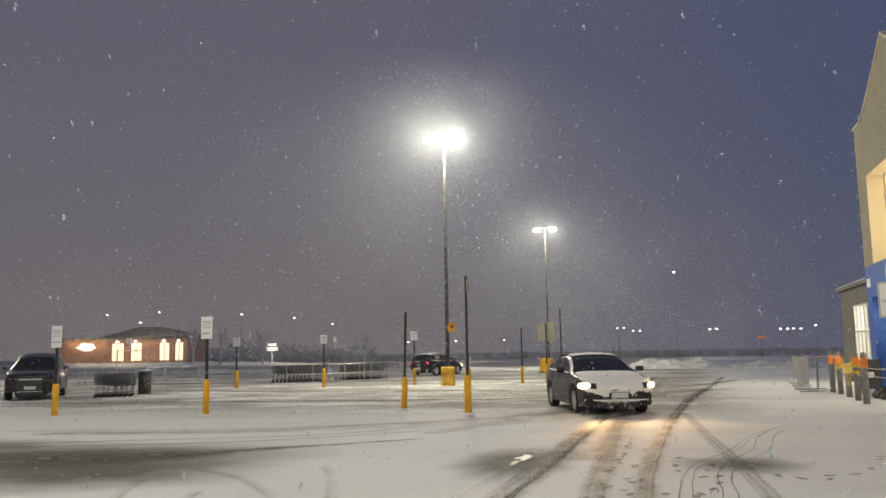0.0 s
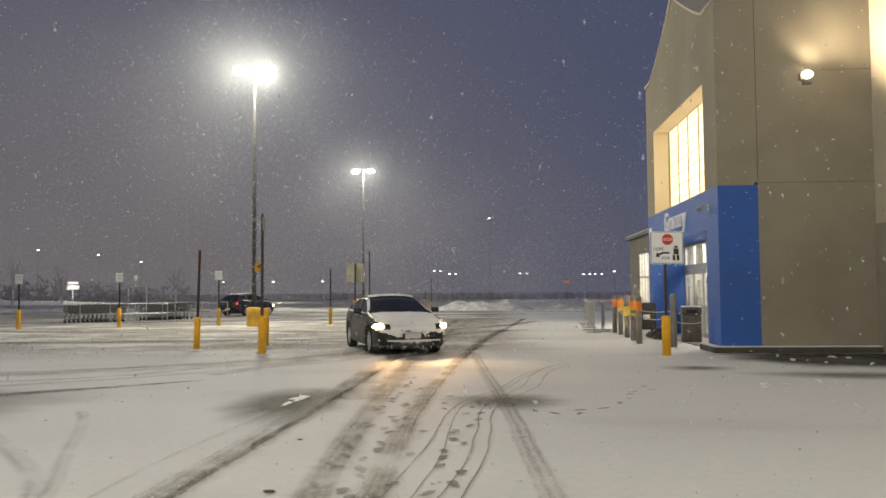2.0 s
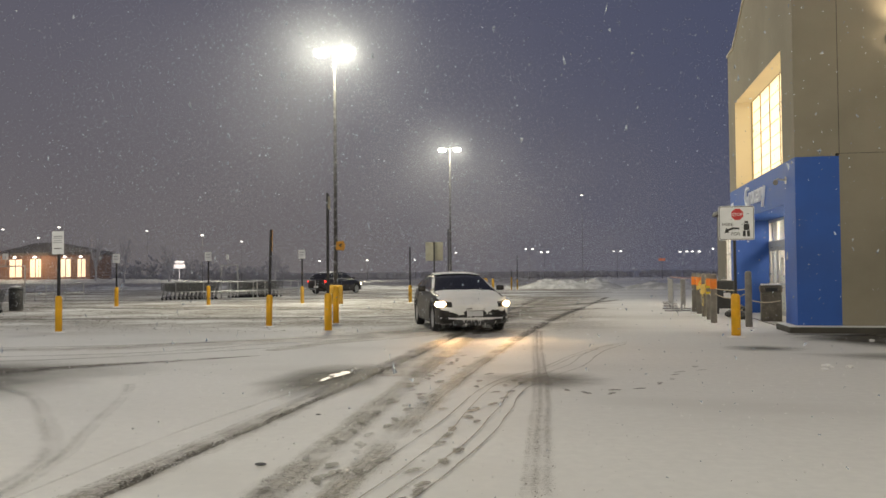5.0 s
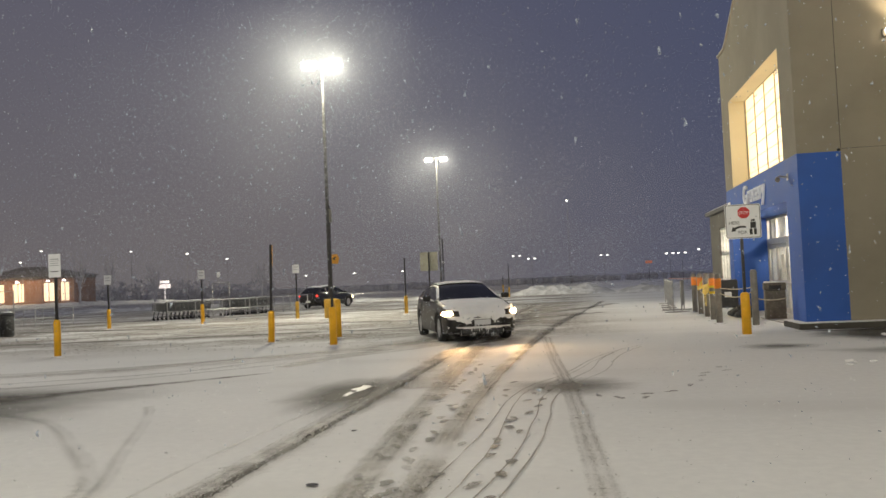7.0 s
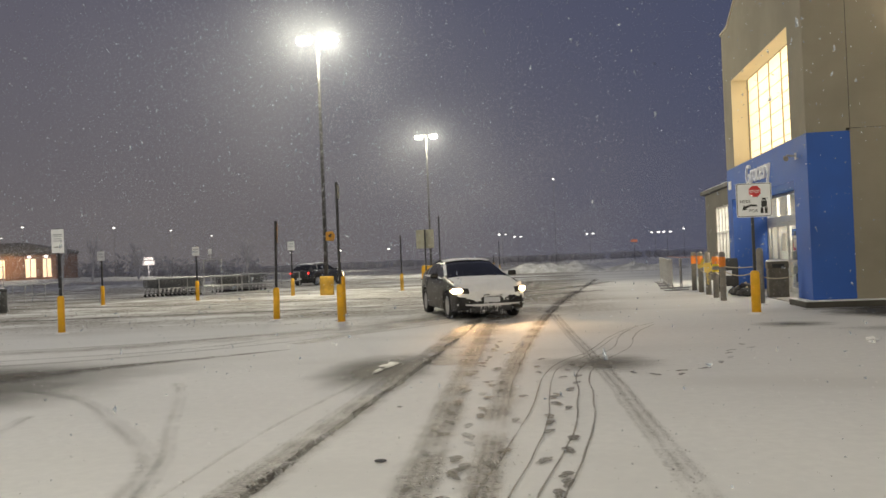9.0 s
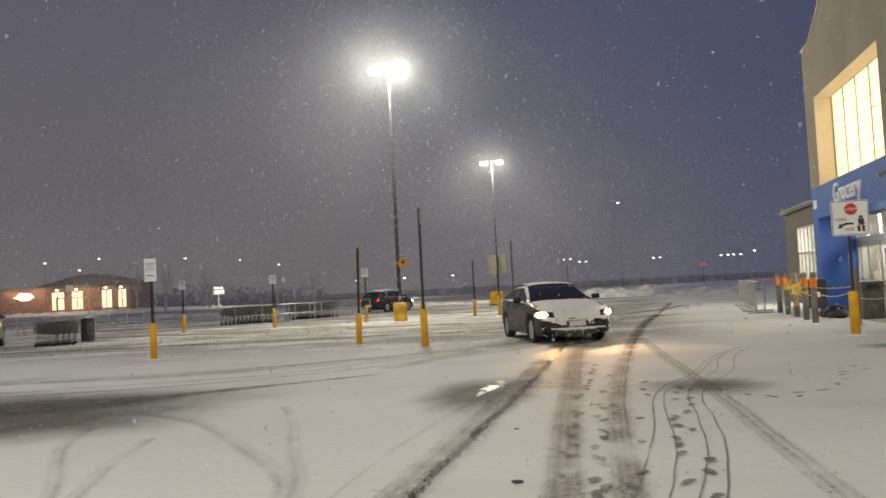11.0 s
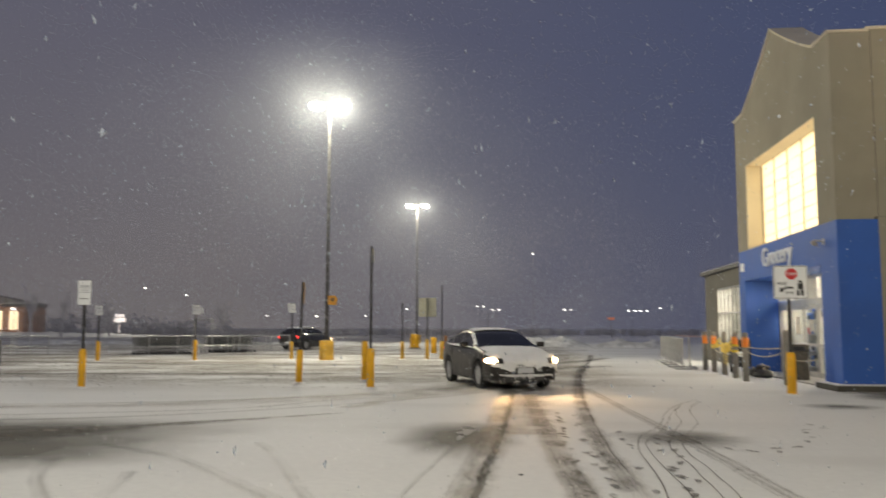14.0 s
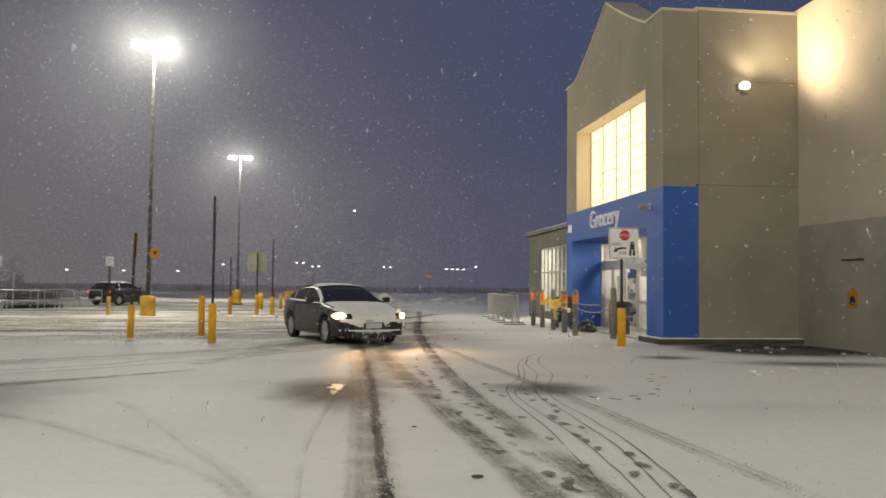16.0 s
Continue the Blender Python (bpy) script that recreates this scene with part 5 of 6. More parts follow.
def corral(where, turn, length, tall=False):
    """Tubular rails for parked carts, with a sign frame at one end where tall."""
    c = thing("cart_corral", (*where, 0, 0, 0, turn), "galvanised tube rail corral for shopping carts", "cart corral", "cart corrals")
    for y in (-0.95, 0.95):
        n = int(length / 2) + 1
        for k in range(n + 1):
            x = -length / 2 + length * k / n
            part("post", rod((x, y, 0), (x, y, 1.0), 0.03, sides=8), GALV, c)
        for z in (0.45, 1.0):
            part("rail", rod((-length / 2, y, z), (length / 2, y, z), 0.03, sides=8), GALV, c)
    if tall:
        for y in (-0.95, 0.95):
            part("tall_post", rod((-length / 2, y, 0), (-length / 2, y, 2.0), 0.035, sides=8), GALV, c)
        part("top_rail", rod((-length / 2, -0.95, 1.95), (-length / 2, 0.95, 1.95), 0.03, sides=8), GALV, c)
        part("mast", rod((-length / 2, 0.2, 1.95), (-length / 2, 0.2, 2.5), 0.025, sides=8), GALV, c)
        part("sign_plate", box((-length / 2 - 0.012, 0.02, 2.3), (-length / 2 - 0.002, 0.38, 2.62), 0.004), SIGN_WHITE, c, "small white sign plate")
    return c


corral((-18.2, 48.9), 55, 5.6, True)
corral((-20.0, 45.2), 30, 4.5)
corral((-28.25, 40.9), 90, 5.0, True)
corral((-33.2, 41.6), 70, 3.0)


def round_bin(where):
    b = thing("litter_bin", (*where, 0), "round dark litter bin with a snowy top", "bin")
    part("body", turned([(0.24, 0), (0.27, 0.04), (0.28, 0.82), (0.26, 0.86)]), BIN_LID, b, smooth=True)
    part("lid", turned([(0.29, 0.86), (0.29, 0.92), (0.22, 0.99), (0, 1.01)]), PLASTIC_DARK, b, smooth=True)
    part("snow_cap", turned([(0.21, 0.99), (0.18, 1.03), (0, 1.05)]), SNOW, b, smooth=True)
    return b


round_bin((-22.22, 31.17))


# ---------------------------------------------------------------- lot lamps
def lot_lamp(where, height=12.2, power=LAMP_POWER, label="tall twin-headed parking lot lamp, lit in snowfall"):
    p = thing("lot_lamp", (*where, 0), label, "street lamp", "parking lot lamps")
    part("pedestal", turned([(0.33, 0), (0.33, 0.82), (0.30, 0.88), (0, 0.9)], 24), YELLOW_OLD, p, "yellow painted concrete pedestal", smooth=True)
    part("base_plate", box((-0.2, -0.2, 0.9), (0.2, 0.2, 0.94), 0.01), POLE, p)
    bm = box((-0.5, -0.5, 0), (0.5, 0.5, 1))
    for v in bm.verts:
        s = 0.16 if v.co.z < 0.5 else 0.10
        v.co = Vector((v.co.x * s * 1.0, v.co.y * s * 1.0, 0.94 + v.co.z * (height - 1.0)))
    part("pole", bm, POLE, p, "dark square pole with clinging snow")
    for s in (-1, 1):
        part("arm", box((min(0, s * 0.35), -0.04, height - 0.12), (max(0, s * 0.35), 0.04, height - 0.04), 0.01), POLE, p)
        head = part("head", box((s * 0.33 if s > 0 else -0.98, -0.24, height - 0.12), (0.98 if s > 0 else -0.33, 0.24, height - 0.02), 0.03), POLE, p, "boxy lamp head")
        bm = box((s * 0.66 - 0.30, -0.23, height - 0.36), (s * 0.66 + 0.30, 0.23, height - 0.122), 0.09)
        part("lens", bm, LAMP_LENS, head, "glowing lens", smooth=True)
        lamp("lot_lamp_light", "POINT", (where[0] + s * 0.66, where[1] - 0.35, height - 0.48), power / 2, LAMP_COLOR, 0.22)
    return p


L1, L2 = (-10.34, 37.77), (-10.34, 70.1)
lot_lamp(L1, power=LAMP_POWER * 1.25)
lot_lamp(L2)
# Unseen poles, placed by carrying on the row's spacing.
lot_lamp((-10.34, 5.44), power=LAMP_POWER * 0.34)
lot_lamp((-10.34, -26.9), power=LAMP_POWER * 1.2)
# Unseen pole added off the row, to brighten the foreground on the right.
lot_lamp((5.0, -12.0), power=LAMP_POWER * 1.4)
lot_lamp((-47.0, 39.0))


def arrow_sign():
    s = thing("arrow_sign", (-10.07, 37.66, 2.75), "small amber arrow sign strapped to a lamp pole", "sign")
    part("plate", slab([(-0.22, -0.2), (0.16, -0.24), (0.24, 0.02), (0.14, 0.22), (-0.2, 0.2)], 0.012), SIGN_ORANGE, s)
    part("arrow", slab([(-0.1, 0.02), (0.04, 0.12), (0.1, 0.06), (0.02, 0.02), (0.08, -0.04), (-0.02, -0.06)], 0.004, pose(0, -0.005, 0)), SIGN_BLACK, s)
    part("strap", box((-0.36, 0.012, -0.03), (0.1, 0.03, 0.03)), GALV, s)
    return s


arrow_sign()


# ---------------------------------------------------------------- cars
def curve_at(table, s):
    xs = [a for a, _ in table]
    return float(np.interp(s, xs, [b for _, b in table]))


def car(where, turn, kind, lit=True):
    """A car facing +x of its own axes, origin on the ground under the middle of the wheelbase. s runs from the nose to the tail."""
    if kind == "sedan":
        L, base, nose = 4.92, 2.83, 0.97
        label, paint = "black sedan with snow on bonnet and roof, lights on", CAR_BLACK
        wide = [(0, 0.70), (0.05, 0.78), (0.16, 0.845), (0.4, 0.89), (0.8, 0.915), (1.4, 0.925), (3.6, 0.925), (4.3, 0.90), (4.7, 0.83), (4.92, 0.70)]
        deck = [(0, 0.66), (0.04, 0.74), (0.14, 0.81), (0.4, 0.875), (0.8, 0.935), (1.35, 1.0), (2.4, 1.01), (3.6, 1.04), (4.2, 1.07), (4.7, 1.09), (4.85, 1.05), (4.92, 0.94)]
        low = [(0, 0.36), (0.1, 0.24), (0.5, 0.2), (4.2, 0.22), (4.7, 0.3), (4.92, 0.42)]
        roof = [(1.28, 0.985), (1.65, 1.15), (2.05, 1.33), (2.4, 1.43), (2.8, 1.46), (3.3, 1.43), (3.8, 1.32), (4.3, 1.16), (4.55, 1.10)]
        ws, rs, pillars, R = 2.3, 3.6, (2.8, 3.72), 0.335
    elif kind == "hatchback":
        L, base, nose = 4.35, 2.6, 0.85
        label, paint = "dark hatchback with snowy roof and red tail lights", CAR_DARK
        wide = [(0, 0.58), (0.1, 0.72), (0.4, 0.84), (1.2, 0.89), (3.6, 0.89), (4.1, 0.82), (4.35, 0.72)]
        deck = [(0, 0.62), (0.1, 0.74), (0.6, 0.9), (1.1, 1.0), (2.4, 1.02), (3.8, 1.06), (4.2, 1.06), (4.35, 0.95)]
        low = [(0, 0.34), (0.2, 0.22), (4.0, 0.24), (4.35, 0.4)]
        roof = [(1.05, 1.0), (1.4, 1.2), (1.8, 1.43), (2.3, 1.52), (3.3, 1.50), (3.8, 1.38), (4.15, 1.12), (4.22, 1.06)]
        ws, rs, pillars, R = 1.75, 3.6, (2.4, 3.3), 0.33
    else:
        L, base, nose = 5.1, 2.95, 0.95
        label, paint = "dark sport utility vehicle parked facing the drive", CAR_DARK
        wide = [(0, 0.80), (0.08, 0.88), (0.4, 0.95), (1.4, 0.98), (4.6, 0.98), (5.0, 0.94), (5.1, 0.88)]
        deck = [(0, 0.95), (0.06, 1.02), (0.4, 1.10), (1.3, 1.17), (2.4, 1.18), (4.6, 1.18), (5.0, 1.18), (5.1, 1.05)]
        low = [(0, 0.42), (0.15, 0.33), (4.8, 0.34), (5.1, 0.5)]
        roof = [(1.3, 1.17), (1.6, 1.38), (2.0, 1.68), (2.4, 1.80), (3.4, 1.84), (4.6, 1.80), (4.9, 1.62), (5.06, 1.2)]
        ws, rs, pillars, R = 1.95, 4.55, (2.75, 3.75), 0.39
    c = thing("car", (*where, 0, 0, 0, turn), label, "car")
    x0 = base / 2 + nose
    axles = (nose, nose + base)

    # shell with wheel arches cut into its lower edge
    stations = sorted({round(L * k / 110, 4) for k in range(111)})
    bm = bmesh.new()
    rows = []
    for s in stations:
        w, top, bot = curve_at(wide, s), curve_at(deck, s), curve_at(low, s)
        arch = bot
        for a in axles:
            if abs(s - a) < R + 0.06:
                arch = max(arch, R + math.sqrt((R + 0.06) ** 2 - (s - a) ** 2))
        arch = min(arch, top - 0.16)
        hi = top - arch
        ring = [(0.0, bot), (w * 0.60, bot), (w * 0.62, arch), (w * 0.96, arch), (w * 0.985, arch + 0.12 * hi), (w, arch + 0.42 * hi), (w * 0.985, arch + 0.66 * hi), (w * 0.965, arch + 0.76 * hi), (w * 0.93, arch + 0.92 * hi), (w * 0.86, arch + 0.985 * hi), (w * 0.45, top + 0.012), (0.0, top + 0.018)]
        rows.append([bm.verts.new((x0 - s, y, z)) for y, z in ring] + [bm.verts.new((x0 - s, -y, z)) for y, z in ring[-2:0:-1]])
    n = len(rows[0])
    for i, (a, b) in enumerate(zip(rows, rows[1:])):
        for k in range(n):
            bm.faces.new((a[k], a[(k + 1) % n], b[(k + 1) % n], b[k]))
    bm.faces.new(rows[0])
    bm.faces.new(rows[-1][::-1])
    part("body", bm, paint, c, smooth=True)

    # cabin: pillars and roof of paint, panes of dark glass
    cab = [roof[0][0] + (roof[-1][0] - roof[0][0]) * k / 48 for k in range(49)]
    def ring_at(s, grow=0.0):
        w, zt, zb = curve_at(wide, s), curve_at(roof, s), curve_at(deck, s) - 0.02
        f = min(1, max(0, (zt - zb) / 0.42))
        tw = w * (0.92 - 0.22 * f) + grow
        return [Vector((x0 - s, w * 0.93 + grow, zb)), Vector((x0 - s, w * 0.92 + (tw - w * 0.92) * 0.15 + grow, zb + (zt - zb) * 0.12)), Vector((x0 - s, w * 0.92 + (tw - w * 0.92) * 0.85 + grow, zb + (zt - zb) * 0.80)), Vector((x0 - s, tw * 0.93, zb + (zt - zb) * 0.94 + grow)), Vector((x0 - s, tw * 0.5, zt + 0.01 + grow)), Vector((x0 - s, 0, zt + 0.018 + grow))]
    def sheet(test, grow=0.0, sides=(1, -1)):
        own = bmesh.new()
        for s1, s2 in zip(cab, cab[1:]):
            a, b = ring_at(s1, grow), ring_at(s2, grow)
            for k in range(5):
                if test((s1 + s2) / 2, k):
                    for side in sides:
                        vs = [own.verts.new((v.x, v.y * side, v.z)) for v in (a[k], a[k + 1], b[k + 1], b[k])]
                        own.faces.new(vs)
        bmesh.ops.remove_doubles(own, verts=own.verts, dist=0.0005)
        return own
    head, tail = roof[0][0] + 0.35, roof[-1][0] - 0.4
    side_pane = lambda s, k: k == 1 and head < s < tail and all(abs(s - p) > 0.05 for p in pillars)
    part("cabin", sheet(lambda s, k: not side_pane(s, k) and not (k >= 3 and (s < ws or s > rs))), paint, c, smooth=True)
    part("windscreen", sheet(lambda s, k: k >= 3 and s < ws), CAR_GLASS, c, "dark windscreen edged with snow", smooth=True)
    part("rear_window", sheet(lambda s, k: k >= 3 and s > rs), CAR_GLASS, c, smooth=True)
    bounds = [head, *pillars, tail]
    for p, q in zip(bounds, bounds[1:]):
        for only in (1, -1):
            part("side_window", sheet(lambda s, k: side_pane(s, k) and p < s < q, 0.0, (only,)), CAR_GLASS, c, "tinted side glass", smooth=True)
    if kind != "suv":
        part("roof_snow", sheet(lambda s, k: k >= 3 and ws + 0.02 < s < rs + 0.1, 0.022), SNOW, c, "thin snow on the roof", smooth=True)

    # snow over the bonnet and along the boot lid
    def drift(s1, s2, reach, lift):
        own = bmesh.new()
        rr = []
        for k in range(23):
            s = s1 + (s2 - s1) * k / 22
            w, top = curve_at(wide, s), curve_at(deck, s)
            fade = min(1, 5 * k / 22, 6 * (22 - k) / 22)
            row = []
            for j in range(15):
                u = j / 7 - 1
                q = Vector((x0 - s, u * w * reach * (1 + 0.06 * noise.noise((s * 3, u * 2, 1))), 0))
                drop = 0.0 if abs(u) < 0.5 else (abs(u) - 0.5) ** 2 * 0.14
                row.append(own.verts.new((q.x, q.y, top + 0.016 - drop + lift * fade * max(0, 1 - u ** 6) * (0.7 + 0.6 * noise.noise((s * 4, u * 3, 2))) - (0.03 if abs(u) == 1 or k in (0, 22) else 0))))
            rr.append(row)
        for a, b in zip(rr, rr[1:]):
            for j in range(14):
                own.faces.new((a[j], a[j + 1], b[j + 1], b[j]))
        return own
    if kind != "suv":
        part("bonnet_snow", drift(0.03, roof[0][0] + 0.16, 0.93, 0.045), SNOW, c, "snow lying on the bonnet", smooth=True)
    if kind == "sedan":
        part("boot_snow", drift(4.4, 4.84, 0.85, 0.03), SNOW, c, "snow lying on the boot lid", smooth=True)

    # wheels
    rimr = R * 0.70
    for a in axles:
        for side in (1, -1):
            w = curve_at(wide, a)
            hub = new("wheel")
            hub.parent = c
            hub.matrix_basis = pose(x0 - a, side * (w - 0.115), R, 0, 0, 0 if side > 0 else 180)
            bm = turned([(rimr, -0.1), (R * 0.93, -0.11), (R, -0.07), (R, 0.07), (R * 0.93, 0.105), (rimr, 0.09), (rimr * 0.97, 0.02), (rimr * 0.97, -0.1)], 28)
            bmesh.ops.transform(bm, matrix=pose(0, 0, 0, -90), verts=bm.verts)
            part("tyre", bm, TYRE, hub, smooth=True)
            bm = bmesh.new()
            for k in range(10):
                ang = 2 * math.pi * k / 10
                d = Vector((math.cos(ang), 0, math.sin(ang)))
                rod(d * 0.04 + Vector((0, 0.07, 0)), d * rimr * 0.98 + Vector((0, 0.06, 0)), 0.022, 0.016, 6, bm)
            ring = turned([(rimr * 0.93, 0.05), (rimr * 1.0, 0.06), (rimr * 1.0, 0.085), (rimr * 0.93, 0.075), (rimr * 0.93, 0.05)], 28)
            bmesh.ops.transform(ring, matrix=pose(0, 0, 0, -90), verts=ring.verts)
            join(bm, ring)
            rod((0, 0.03, 0), (0, 0.085, 0), 0.055, sides=12, bm=bm)
            part("rim", bm, ALLOY, hub, "silver spoked rim")
            bm = rod((0, -0.05, 0), (0, 0.02, 0), rimr * 0.95, sides=20)
            part("brake_disc", bm, PLASTIC_DARK, hub)

    # lamps, mirrors, grille, plates, handles
    f = curve_at(deck, 0.25)
    for side in (1, -1):
        w = curve_at(wide, 0.2)
        hz = f - 0.13
        lampb = slab([(-0.2, 0.0), (-0.13, 0.075), (0.06, 0.065), (0.14, -0.02), (0.02, -0.075), (-0.12, -0.06)], 0.03, pose(0, 0, 0))
        bmesh.ops.transform(lampb, matrix=pose(x0 - 0.20, side * (w - 0.035), hz, 0, 0, -90 + side * 58) @ (Matrix.Scale(-1, 4, (1, 0, 0)) if side > 0 else Matrix.Identity(4)) @ (Matrix.Diagonal((1.15, 2.0, 0.92, 1)) if kind == "sedan" else Matrix.Identity(4)), verts=lampb.verts)
        part("headlight", lampb, HEADLIGHT if lit else CHROME, c, "lit headlamp" if lit else "clear headlamp")
        if lit and kind == "sedan":
            part("side_signal", box((x0 - 0.52, side * (curve_at(wide, 0.45) - 0.02) - 0.02, hz - 0.03), (x0 - 0.36, side * (curve_at(wide, 0.45) - 0.02) + 0.02, hz + 0.03), 0.01), SIGNAL, c, "amber marker lamp")
        tz = curve_at(deck, L - 0.1) - 0.17
        ww = curve_at(wide, L - 0.15)
        part("tail_light", box((x0 - L + 0.02, side * (ww - 0.16) - 0.13, tz - 0.07), (x0 - L + 0.2, side * (ww - 0.16) + 0.18, tz + 0.06), 0.03), TAIL if lit else SIGN_RED, c, "red tail lamp")
        s = roof[0][0] + 0.42
        mirror = box((x0 - s - 0.06, side * (curve_at(wide, s) + 0.12) - 0.1, curve_at(deck, s) + 0.0), (x0 - s + 0.06, side * (curve_at(wide, s) + 0.12) + 0.1, curve_at(deck, s) + 0.13), 0.035)
        part("wing_mirror", mirror, paint, c, smooth=True)
        for s in (pillars[0] - 0.18, pillars[1] - 0.12):
            w = curve_at(wide, s)
            part("door_handle", box((x0 - s - 0.11, side * w * 0.965 - 0.02, curve_at(deck, s) - 0.15), (x0 - s + 0.11, side * w * 0.965 + 0.02, curve_at(deck, s) - 0.115), 0.01), CHROME, c)
    if kind == "sedan":
        # slush and snow packed over the nose
        own = bmesh.new()
        rr = []
        for i in range(49):
            v = i / 48
            row = []
            for j in range(81):
                u = j / 40 - 1
                s = 0.16 * max(0.0, (abs(u) - 0.76) / 0.24) ** 1.6
                y = u * (curve_at(wide, s) * 0.99)
                back = 0.16 * max(0.0, (v - 0.72) / 0.28)
                z = 0.28 + v * (curve_at(deck, s + 0.16) - 0.25)
                bulge = 0.03 + 0.035 * math.sin(math.pi * v) + 0.02 * noise.noise((u * 5, v * 5, 3))
                row.append(own.verts.new((x0 - s - back + bulge, y, z)))
            rr.append(row)
        for i, (a, b) in enumerate(zip(rr, rr[1:])):
            for j in range(80):
                u, v = (j + 0.5) / 40 - 1, (i + 0.5) / 48
                lampy = 0.80 < abs(u) and 0.62 < v < 0.86
                plate = abs(u) < 0.27 and 0.22 < v < 0.50
                caked = 0.8 * noise.noise((u * 3.0, v * 3.5, 7)) + 0.35 * noise.noise((u * 9, v * 10, 1))
                lip = 0.9 if 0.13 < v < 0.19 else 0.0
                if caked + 2.2 * (v - 0.44) + lip > 0.0 and not lampy and not plate:
                    own.faces.new((a[j], a[j + 1], b[j + 1], b[j]))
        loose = [v for v in own.verts if not v.link_faces]
        bmesh.ops.delete(own, geom=loose, context="VERTS")
        part("nose_snow", own, SNOW, c, "patchy snow and slush caked on the nose", smooth=True)
        rnd = random.Random(4)
        ice = bmesh.new()
        for _ in range(150):
            u = rnd.uniform(-1, 1)
            s = 0.30 * abs(u) ** 2.6
            z = rnd.choice((0.36, 0.34, 0.33, 0.42, 0.24))
            p0 = Vector((x0 - s + rnd.uniform(0.0, 0.05), u * curve_at(wide, s) * 0.97, z))
            rod(p0, p0 - Vector((rnd.uniform(-0.01, 0.01), 0, rnd.uniform(0.03, 0.12))), rnd.uniform(0.006, 0.014), 0.001, 5, ice)
        tagged(part("icicles", ice, SNOW, c, "fringe of ice under the bumper"), kind="stuff")
        for only in (1, -1):
            part("pillar_snow", sheet(lambda s, k: k == 2 and roof[0][0] + 0.2 < s < ws - 0.1, 0.008, (only,)), SNOW, c, "snow caught on a screen pillar", smooth=True)
            part("sill_snow", sheet(lambda s, k: k == 0 and head < s < rs + 0.5, 0.010, (only,)), SNOW, c, "line of snow under the side windows", smooth=True)
    part("upper_grille", box((x0 - 0.10, -0.36, f - 0.205), (x0 + 0.015, 0.36, f - 0.155), 0.02), PLASTIC_DARK, c)
    part("lower_grille", box((x0 - 0.12, -0.46, 0.36), (x0 + 0.012, 0.46, f - 0.27), 0.03), PLASTIC_DARK, c)
    part("grille_trim", box((x0 - 0.02, -0.44, f - 0.245), (x0 + 0.022, 0.44, f - 0.22), 0.008), CHROME, c)
    part("bumper_snow", box((x0 - 0.06, -0.4, f - 0.285), (x0 + 0.03, 0.4, f - 0.255), 0.012), SNOW, c, "snow caught on the bumper")
    part("bumper_lip", box((x0 - 0.2, -0.5, 0.2), (x0 + 0.02, 0.5, 0.33), 0.05), PLASTIC_DARK, c)
    part("lip_snow", box((x0 - 0.1, -0.47, 0.331), (x0 + 0.03, 0.47, 0.352), 0.008), SNOW, c)
    for x in (x0 + 0.02, x0 - L - 0.03):
        part("number_plate", box((x, -0.2, 0.42), (x + 0.014, 0.2, 0.54), 0.003), PLATE, c, "blank pale number plate")
    part("underbody", box((x0 - L + 0.3, -0.5, 0.17), (x0 - 0.3, 0.5, 0.3)), PLASTIC_DARK, c)
    if lit:
        face = pose(*where, 0, 0, 0, turn)
        for side in (1, -1):
            eye = face @ Vector((x0 + 0.12, side * 0.66, f - 0.1))
            aim = face @ Vector((x0 + 14, side * 0.8, 0.45))
            if kind == "sedan":
                lamp("headlamp_beam", "SPOT", eye, 260, (1.0, 0.62, 0.28), 0.06, aim, 72)
    return c


car((-2.04, 22.42), -70, "sedan")
car((-16.2, 56.2), 70, "hatchback")
car((-25.3, 28.3), -54, "suv", False)

# ---------------------------------------------------------------- distance
FAR = 130.0


def far_lamp(x, z, heads=1, y=FAR):
    p = thing("distant_lamp", (x, y, 0), "distant lit street lamp on a thin pole", "street lamp", "distant lamps")
    part("pole", rod((0, 0, 0), (0, 0, z), 0.04, 0.025, 6), POLE, p)
    for k in range(heads):
        dx = (k - (heads - 1) / 2) * 1.0
        part("head", box((dx - 0.3, -0.2, z), (dx + 0.3, 0.2, z + 0.1), 0.03), POLE, p)
        part("lens", box((dx - 0.17, -0.2, z - 0.16), (dx + 0.17, 0.16, z - 0.005), 0.06), FAR_LENS, p, "glowing lens")
    return p


for x, z, heads in ((-111.9, 6.8, 1), (-101.4, 9.6, 1), (-94.3, 8.0, 1), (-90.3, 9.8, 1), (-73.5, 8.9, 1), (-63.3, 8.0, 1), (-56.2, 6.8, 1), (-42.6, 3.4, 1), (-34.4, 3.4, 1), (-26.4, 3.4, 1), (-19.7, 4.5, 1), (-8.0, 4.9, 2), (-5.6, 4.4, 2), (0.3, 13.2, 1), (5.6, 4.4, 2), (15.5, 4.2, 2), (17.3, 4.2, 2), (19.8, 4.6, 1)):
    far_lamp(x, z, heads)
far_sign = thing("distant_sign", (12.3, FAR, 0), "distant dim orange sign on a thin post", "sign")
part("panel", box((-0.5, 0, 2.75), (0.5, 0.2, 3.15), 0.05), FAR_ORANGE, far_sign, "dim orange lit panel")
part("post", rod((0, 0.1, 0), (0, 0.1, 2.75), 0.05), POLE, far_sign)


